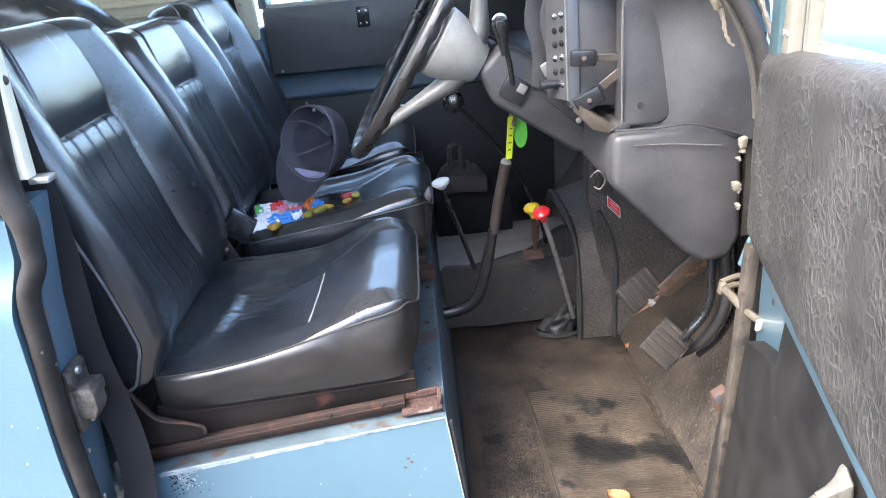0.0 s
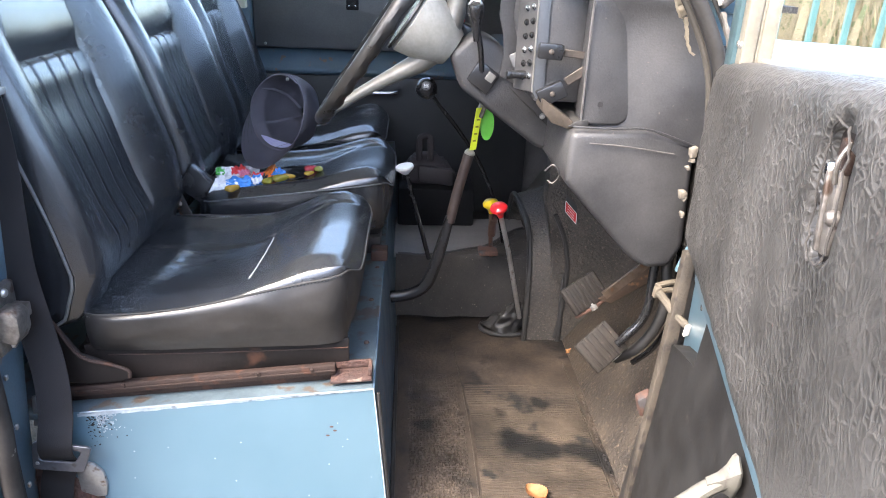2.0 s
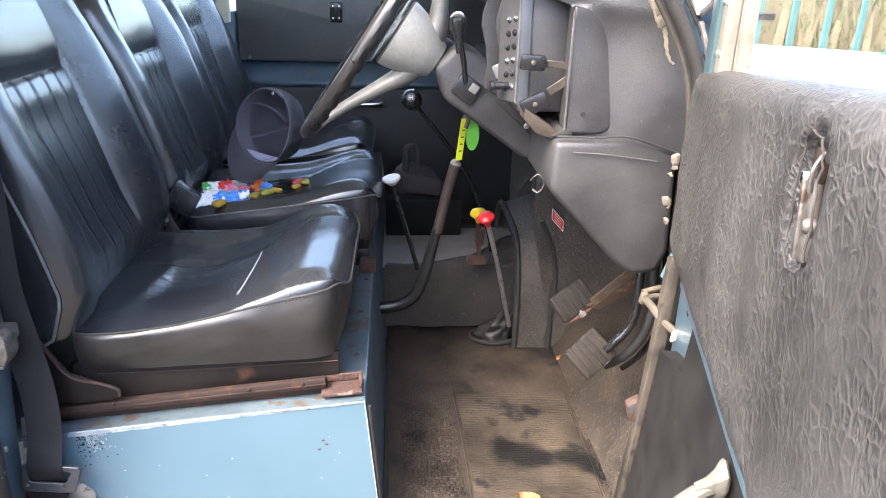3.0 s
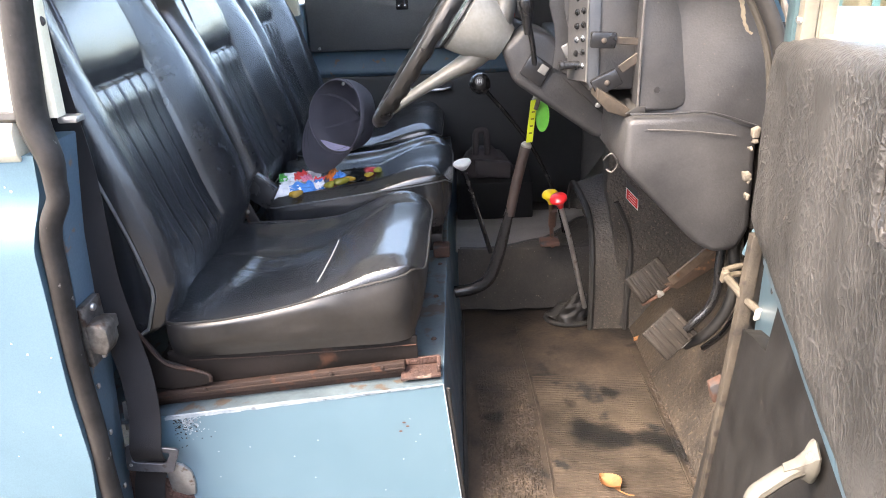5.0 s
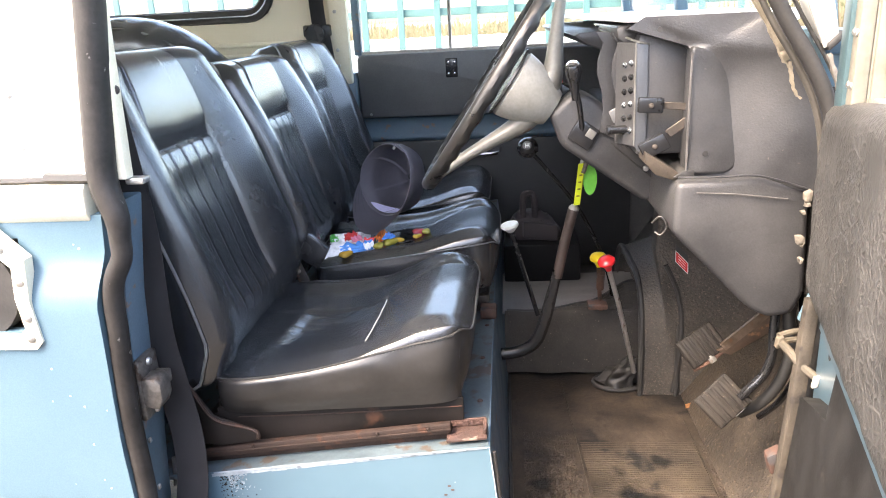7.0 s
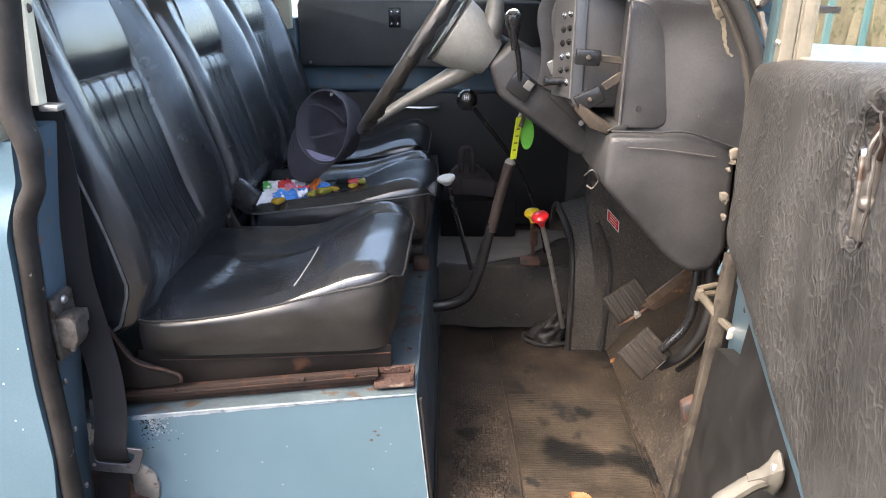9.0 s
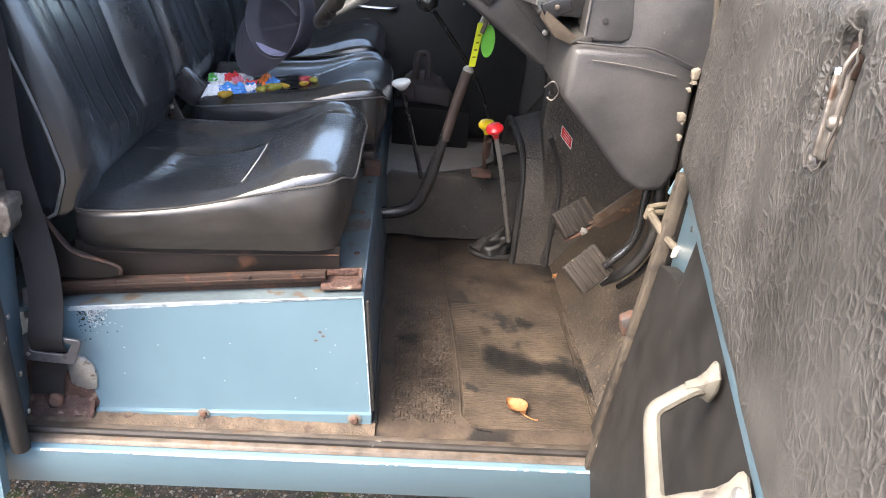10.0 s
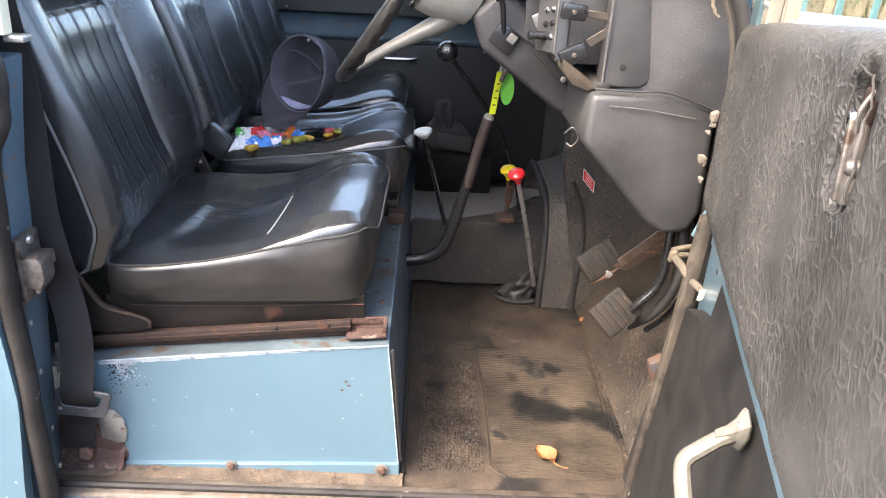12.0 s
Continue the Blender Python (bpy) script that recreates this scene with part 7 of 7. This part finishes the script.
tube(bm, [(0.156, 0.482, 0.592), (0.17, 0.44, 0.625), (0.19, 0.40, 0.64)], 0.002, 6)
part("ring", bm, STEEL, tags)
bm = B()
obox(bm, (0.158, 0.484, 0.582), (0.006, 0, 0), (0, 0.003, 0), (0.004, 0, 0.012), 0.002, 1)
part("key_head", bm, ALLOY, tags)


PAD = mat("dusty_pedal_rubber", (0.008, 0.0068, 0.006), (0.032, 0.026, 0.021), 0.7, scale=30, fine=160, bump=0.5, dist=0.002, spec=0.25, spots=(0.10, 0.08, 0.06), spot_scale=120, spot_at=0.66)


def pedal(c, u, v, label):
    p = thing("pedal", label, "pedal", c, "foot pedals")
    c, u, v = Vector(c), Vector(u), Vector(v)
    v = v - u * (v.dot(u) / u.dot(u))
    nrm = u.cross(v).normalized()
    if nrm.z < 0:
        nrm = -nrm
    bm = obox(B(), c, u, v, nrm * 0.006, 0.0035, 3)
    for q in bm.verts:
        q.co += nrm * wob(q.co.x, q.co.y, q.co.z, 60, 0.0015)
    pad = part("rubber_pad", bm, PAD, p)
    for k in range(6):
        t = -0.84 + 1.68 * k / 5
        bm = obox(B(), c + u * t + nrm * 0.0065, u * 0.105, v * 0.95, nrm * 0.0028, 0.0014, 2)
        part("tread_bar", bm, PAD, pad)
    return p, c, u, v, nrm


brake, c, u, v, nrm = pedal((0.3575, 0.160, 0.2365), (0.0266, 0.009, 0.0218), (0.0140, -0.014, -0.0256), "square ribbed rubber brake pedal on a black curved arm")
bm = tube(B(), [(0.378, 0.165, 0.232), (0.395, 0.152, 0.262), (0.4165, 0.150, 0.2915), (0.424, 0.146, 0.329), (0.4225, 0.145, 0.37), (0.425, 0.15, 0.43)], 0.0075, 10)
part("arm", bm, PLASTIC, brake, "black steel arm")
bm = obox(B(), c + v * 0.99 + u * 0.25, u * 0.34, v * 0.05, nrm * 0.004, 0.0015)
part("clip", bm, STEEL, brake, "bare steel clip")
clutch, c, u, v, nrm = pedal((0.3615, 0.320, 0.2613), (0.0322, 0.008, 0.0200), (0.0154, -0.012, -0.0205), "wide ribbed rubber clutch pedal on a rusty arm")
bm = prism(B(), [(0.385, 0.2585), (0.3992, 0.2655), (0.4667, 0.3299), (0.51, 0.372), (0.52, 0.360), (0.4796, 0.2959), (0.4108, 0.2489)], "y", 0.303, 0.309, 0.001)
part("arm", bm, mat("rusty_brown_arm", (0.030, 0.018, 0.012), (0.070, 0.044, 0.029), 0.6, scale=35, fine=180, bump=0.4, spots=(0.14, 0.075, 0.035), spot_scale=60, spot_at=0.6), clutch, "rusty brown steel arm")
# Tan strip paints the lit upper edge of the rusty arm.
bm = sweep(B(), smooth_path([(0.396, 0.305, 0.2645), (0.43, 0.305, 0.296), (0.4667, 0.305, 0.3315), (0.51, 0.306, 0.374)], 5), [(-0.008, -0.003), (0.008, -0.003), (0.008, 0.003), (-0.008, 0.003)], up=(-0.5, 0, 0.6))
part("arm_lit_edge", bm, mat("lit_tan_steel", (0.060, 0.041, 0.029), (0.125, 0.095, 0.070), 0.45, 0.4, scale=40, fine=180, bump=0.3, spots=(0.10, 0.05, 0.025), spot_scale=50, spot_at=0.58), clutch, "tan strip for the lit upper edge of the arm")
edge = c + v * 1.03
bm = tube(B(), [edge - u * 0.98 - nrm * 0.006, edge - u * 0.5 + v * 0.06, edge + v * 0.10, edge + u * 0.6 + v * 0.04, edge + u * 1.05 - nrm * 0.003], 0.0042, 8)
part("rusty_loop", bm, RUST, clutch, "rusty wire loop under the pad")
bm = obox(B(), edge + v * 0.04 + nrm * 0.003, u * 0.17, v * 0.25, nrm * 0.004, 0.0015)
part("clip", bm, CAST, clutch, "bare steel clip")
bm = tube(B(), [(0.40, 0.20, 0.19), (0.425, 0.175, 0.225), (0.447, 0.16, 0.275), (0.455, 0.155, 0.33), (0.447, 0.155, 0.39), (0.45, 0.16, 0.45)], 0.0095, 10)
loom = thing("wiring_loom", "black taped wiring loom below the dash", "cable", (0.45, 0.14, 0.3))
part("loom", bm, RUBBER, loom)
bm = tube(B(), [(0.44, 0.22, 0.17), (0.462, 0.19, 0.22), (0.478, 0.17, 0.29), (0.475, 0.165, 0.36), (0.465, 0.165, 0.44)], 0.0055, 8)
part("hose", bm, PLASTIC, loom)

stk = thing("warning_sticker", "red and black warning sticker with faint white print", "sticker", (0.34, 0.58, 0.3))
bm = B()
SX, SZ, SN = Vector((0.0135, 0, -0.0145)), Vector((-0.001, 0, 0.027)), Vector((0, -1, 0))
obox(bm, (0.380, 0.5745, 0.337), SX, (0, 0.0008, 0), SZ * 0.45, 0)
part("red_field", bm, STICKER_R, stk)
bm = B()
obox(bm, (0.3795, 0.5745, 0.3575), SX, (0, 0.0008, 0), SZ * 0.30, 0)
part("black_field", bm, STICKER_K, stk)
for k in range(3):
    bm = B()
    obox(bm, (0.380, 0.5733, 0.331 + 0.006 * k), SX * 0.6, (0, 0.0003, 0), (0, 0, 0.0005), 0)
    part("print_bar", bm, BAR_W, stk)
for a, b in (((-1, -1), (1, -1)), ((1, -1), (1, 1)), ((1, 1), (-1, 1)), ((-1, 1), (-1, -1))):
    bm = tube(B(), [Vector((0.380, 0.5733, 0.337)) + SX * a[0] + SZ * 0.45 * a[1], Vector((0.380, 0.5733, 0.337)) + SX * b[0] + SZ * 0.45 * b[1]], 0.0007, 4, steps=1)
    part("border_line", bm, BAR_W, stk)
ck = thing("spring_clip", "small bent wire clip below the shelf", "clip", (0.235, 0.12, 0.545))
bm = tube(B(), [(0.224, 0.13, 0.556), (0.235, 0.125, 0.567), (0.244, 0.12, 0.553), (0.236, 0.12, 0.540), (0.228, 0.125, 0.543)], 0.0016, 6)
part("wire", bm, DARK_METAL, ck)

# ---- loose things on the middle seat ----
cap = thing("baseball_cap", "dark navy cotton baseball cap lying open side out", "cap", (-0.28, 0.75, 0.375))
CC = Vector((-0.276, 0.737, 0.503))
CB = Vector((0.42, 0.86, -0.16)).normalized()
CZ = Vector((0.20, 0.06, 0.97))
CZ = (CZ - CB * CZ.dot(CB)).normalized()
CX = CZ.cross(CB).normalized()
if CX.x < 0:
    CX = -CX


def crown(a, h):
    """Opening at h=0, dome top at h=1; the front, over the brim, stands stiffer."""
    r = math.cos(h * math.pi / 2) ** 0.55
    front = max(0.0, -math.sin(a))
    p = CC + CX * (0.072 * r * math.cos(a)) + CZ * (0.086 * r * math.sin(a))
    p += CB * ((0.098 + 0.018 * front) * math.sin(h * math.pi / 2) ** 0.85)
    dent = 0.006 * noise.noise(Vector((math.cos(a) * 1.6, math.sin(a) * 1.6, h * 2.5)))
    return p + (p - CC).normalized() * dent * (0.3 + h) - CB * (0.006 * math.cos(2 * a) * (1 - h))


for k in range(6):
    bm = B()
    sheet(bm, crown, lin(k * math.pi / 3 + math.pi / 6, (k + 1) * math.pi / 3 + math.pi / 6, 10), lin(0, 0.985, 18))
    bmesh.ops.solidify(bm, geom=bm.faces[:], thickness=0.0018)
    part("crown_panel", bm, FABRIC, cap, sharp=70)
    a_ = k * math.pi / 3 + math.pi / 6
    bm = sweep(B(), [CC + (crown(a_, h) - CC) * 0.972 for h in lin(0.02, 0.97, 22)], [(-0.003, -0.0004), (0.003, -0.0004), (0.003, 0.0004), (-0.003, 0.0004)])
    part("seam_tape", bm, FABRIC, cap)
bm = sweep(B(), [crown(a, 0.0) for a in lin(0, 2 * math.pi, 48)[:-1]], [(-0.006, -0.001), (0.006, -0.001), (0.006, 0.001), (-0.006, 0.001)], True, up=CB)
part("hem", bm, FABRIC, cap)
bm = B()
sheet(bm, lambda a, h: CC + (crown(a, 0.003 + 0.20 * h) - CC) * 0.962, lin(0, 2 * math.pi, 40), lin(0, 1, 5))
part("sweatband", bm, FABRIC, cap)
bm = B()
sheet(bm, lambda a, h: CC + (crown(a, 0.004 + 0.30 * h * math.sin((a - radians(232)) / radians(84) * math.pi) ** 0.6) - CC) * 0.945, lin(radians(232), radians(316), 24), lin(0, 1, 6))
part("sweatband_label", bm, LILAC, cap, "pale lilac lining label")


def brim(a, h):
    ang = radians(196 + 148 * a)
    rad = CX * (0.072 * math.cos(ang)) + CZ * (0.086 * math.sin(ang))
    c = max(0.0, math.sin(math.pi * a)) ** 0.6
    out = Vector((-0.34, -0.90, -0.26))
    side = 1.0 + 0.12 * h
    return CC + CX * (rad.dot(CX) * side) + CZ * rad.dot(CZ) + CB * 0.002 + out * (0.090 * h * c) + CZ * (0.012 * (2 * a - 1) ** 2 * h)


bm = B()
sheet(bm, brim, lin(0, 1, 36), lin(0, 1, 12))
bmesh.ops.solidify(bm, geom=bm.faces[:], thickness=0.0035)
part("brim", bm, FABRIC, cap, sharp=70)
for hh in (0.35, 0.6, 0.85):
    bm = tube(B(), [Vector(brim(a, hh)) + CB * 0.0004 - CZ * 0.0004 for a in lin(0.06, 0.94, 30)], 0.0005, 4, steps=1)
    part("brim_stitching", bm, STITCH, cap)
bm = sweep(B(), [CC + CZ * (0.085 - 0.010 * abs(q) ** 2) + CX * (q * 0.034) - CB * 0.001 for q in lin(-1, 1, 12)], [(-0.006, -0.001), (0.006, -0.001), (0.006, 0.001), (-0.006, 0.001)], up=CB)
part("strap", bm, FABRIC, cap)
bm = lathe(B(), [(0.004, 0), (0.004, 0.002), (0.002, 0.003)], CC + CZ * 0.078 + CX * 0.006 - CB * 0.002, -CB, 10)
part("strap_buckle", bm, STEEL, cap)


def crumple(bm, c, ax, ay, seed, amp=0.010, n=12):
    c, ax, ay = Vector(c), Vector(ax), Vector(ay)
    up = ax.cross(ay).normalized()
    up = up if up.z > 0 else -up
    sheet(bm, lambda u, v: c + ax * u * (1 + 0.15 * noise.noise(Vector((u * 3, v * 3, seed)))) + ay * v * (1 + 0.2 * noise.noise(Vector((v * 3, u * 2, seed + 5)))) + up * (amp * (abs(noise.noise(Vector((u * 2.6, v * 2.6, seed * 1.7)))) * 1.5 + 0.15)), lin(-1, 1, n), lin(-1, 1, n))




def on_seat(x, y, lift=0.0):
    """A place on the middle cushion."""
    return (x, y, TOPS[1](x, y) + lift)


sweets = thing("sweet_wrapper", "crumpled white and blue sweet bag with red and green print", "wrapper", on_seat(-0.36, 0.66))
for nm, m_, c, ax, ay, sd, amp in (
        ("white_film", CANDY_W, on_seat(-0.366, 0.680, 0.003), (0.048, 0.004, 0.004), (-0.010, 0.050, 0.004), 1, 0.013),
        ("white_fold", CANDY_W, on_seat(-0.378, 0.575, 0.004), (0.032, 0.012, 0.002), (-0.008, 0.016, 0.004), 2, 0.010),
        ("blue_fold", CANDY_B, on_seat(-0.335, 0.598, 0.006), (0.034, 0.016, 0.0), (-0.006, 0.016, 0.006), 3, 0.012),
        ("white_tip", CANDY_W, on_seat(-0.305, 0.592, 0.008), (0.010, 0.006, 0.0), (-0.004, 0.010, 0.004), 9, 0.010),
        ("red_print", CANDY_R, on_seat(-0.366, 0.690, 0.013), (0.015, 0.003, 0.002), (-0.002, 0.012, 0.004), 4, 0.010),
        ("pink_print", CANDY_P, on_seat(-0.346, 0.662, 0.013), (0.012, 0.002, 0.002), (-0.004, 0.010, 0.003), 12, 0.009),
        ("green_print", CANDY_G, on_seat(-0.410, 0.700, 0.010), (0.010, 0.003, 0.001), (-0.004, 0.018, 0.004), 5, 0.008),
        ("red_stripe", CANDY_R, on_seat(-0.315, 0.648, 0.012), (0.012, 0.003, 0.001), (0.0, 0.008, 0.002), 6, 0.007),
        ("orange_twist", CANDY_O, on_seat(-0.288, 0.672, 0.008), (0.007, 0.020, 0.005), (-0.012, 0.006, 0.006), 7, 0.016),
        ("blue_corner", CANDY_B, on_seat(-0.272, 0.662, 0.006), (0.006, 0.020, 0.002), (-0.010, 0.006, 0.004), 8, 0.012)):
    bm = B()
    crumple(bm, c, ax, ay, sd, amp, 14)
    part(nm, bm, m_, sweets, smooth=False)


def gummy(c, m_, s, turn, label):
    bm = B()
    v = bmesh.ops.create_uvsphere(bm, u_segments=12, v_segments=8, radius=1)["verts"]
    for p in v:
        x, y, z = p.co
        k = 1 + 0.25 * math.cos(3 * math.atan2(y, x))
        p.co = Vector((x * s * 1.7 * k, y * s * k, z * s * 0.75))
    bmesh.ops.transform(bm, matrix=pose(*c, 0, 0, turn), verts=bm.verts[:])
    single("gummy_sweet", bm, m_, label, "sweet", "loose gummy sweets", sharp=80)


for x, y, m_, s_, turn, label in (
        (-0.262, 0.614, GUM_G, 0.011, 30, "amber-green gummy sweet beside the wrapper"),
        (-0.281, 0.590, GUM_G, 0.010, 70, "amber-green gummy sweet beside the wrapper"),
        (-0.248, 0.630, GUM_Y, 0.009, 10, "amber gummy sweet beside the wrapper"),
        (-0.347, 0.538, GUM_Y, 0.010, 50, "amber gummy sweet at the seat edge"),
        (-0.202, 0.676, GUM_R, 0.010, 20, "red gummy sweet on a dark packet"),
        (-0.181, 0.668, GUM_G, 0.009, 80, "green gummy sweet on a dark packet"),
        (-0.201, 0.640, GUM_Y, 0.007, 40, "amber gummy sweet on a dark packet")):
    gummy(on_seat(x, y, s_ * 0.7 + 0.002), m_, s_, turn, label)
pk = thing("sweet_packet", "flat dark glossy sweet packet on the seat", "packet", on_seat(-0.21, 0.683))
bm = B()
crumple(bm, on_seat(-0.210, 0.683, 0.001), (0.040, 0.008, 0.001), (0.002, 0.058, 0.0), 11, 0.003, 16)
part("packet_film", bm, PLASTIC, pk)

# ---- bag, leaf ----
bag = thing("tool_bag", "small dark brown canvas bag on the tunnel", "bag", (0.081, 1.02, 0.272))
bm = B()


def bagf(a, h):
    r = 1 - 0.62 * h ** 2.0
    c, s_ = math.cos(a), math.sin(a)
    x = 0.081 - 0.012 * h + 0.076 * r * math.copysign(abs(c) ** 0.6, c)
    y = 1.02 + 0.055 * r * math.copysign(abs(s_) ** 0.6, s_)
    return (x, y, 0.270 + 0.074 * h + wob(x, y, h, 25, 0.010))


g = sheet(bm, bagf, lin(0, 2 * math.pi, 36), lin(0, 1, 14))
bm.faces.new([row[-1] for row in g[:-1]])
part("bag_body", bm, BAGCLOTH, bag)
bm = tube(B(), [(0.049, 0.985, 0.335), (0.049, 0.975, 0.375), (0.052, 0.980, 0.396), (0.066, 0.985, 0.401), (0.077, 0.985, 0.394), (0.080, 0.975, 0.370), (0.080, 0.985, 0.335)], 0.009, 8)
part("handle_loop", bm, BAGCLOTH, bag)
bm = B()
obox(bm, (0.095, 0.960, 0.300), (0.048, 0, -0.006), (0, 0.012, 0), (0, 0.004, 0.022), 0.008)
part("front_pocket", bm, BAGCLOTH, bag)

tray = thing("storage_tray", "black storage tray on the tunnel", "tray", (0.09, 1.0, 0.172))
bm = B()
rbox(bm, -0.005, 0.20, 0.92, 1.10, 0.165, 0.273, 0.008)
part("tray_body", bm, mat("matt_black_tray", (0.006, 0.006, 0.0062), (0.011, 0.011, 0.0112), 0.8, spec=0.15, scale=12, fine=160, bump=0.1), tray)

leaf = thing("fallen_leaf", "dry orange-yellow leaf lying on the rubber mat", "leaf", (0.245, 0.045, 0.004))
bm = B()


def leaff(u, v):
    L = 0.046
    w_ = 0.021 * math.sin(math.pi * min(1, u * 1.02)) ** 0.7 * (0.65 + 0.45 * u)
    w_ *= 1 + 0.08 * math.sin(u * 60)
    p = Vector((-0.5 + u, 0, 0)) * L
    x, y = p.x, v * w_
    ca, sa = math.cos(radians(-52)), math.sin(radians(-52))
    return (0.247 + x * ca - y * sa, 0.052 + x * sa + y * ca, 0.006 + 0.010 * abs(v) ** 1.5 + 0.004 * u)


sheet(bm, leaff, lin(0, 1, 24), lin(-1, 1, 10))
part("blade", bm, LEAF, leaf, sharp=80)
bm = tube(B(), [(0.235, 0.070, 0.007), (0.247, 0.052, 0.007), (0.262, 0.034, 0.008), (0.274, 0.028, 0.006), (0.283, 0.026, 0.006)], 0.0011, 6)
part("stem", bm, LEAF, leaf)
crumb = thing("small_leaf", "tiny yellow leaf scrap by the tunnel foot", "leaf", (0.40, 0.55, 0.005))
bm = B()
crumple(bm, (0.402, 0.535, 0.009), (0.007, 0.002, 0.001), (0.0, 0.004, 0.003), 21, 0.004, 5)
part("blade", bm, LEAF, crumb)
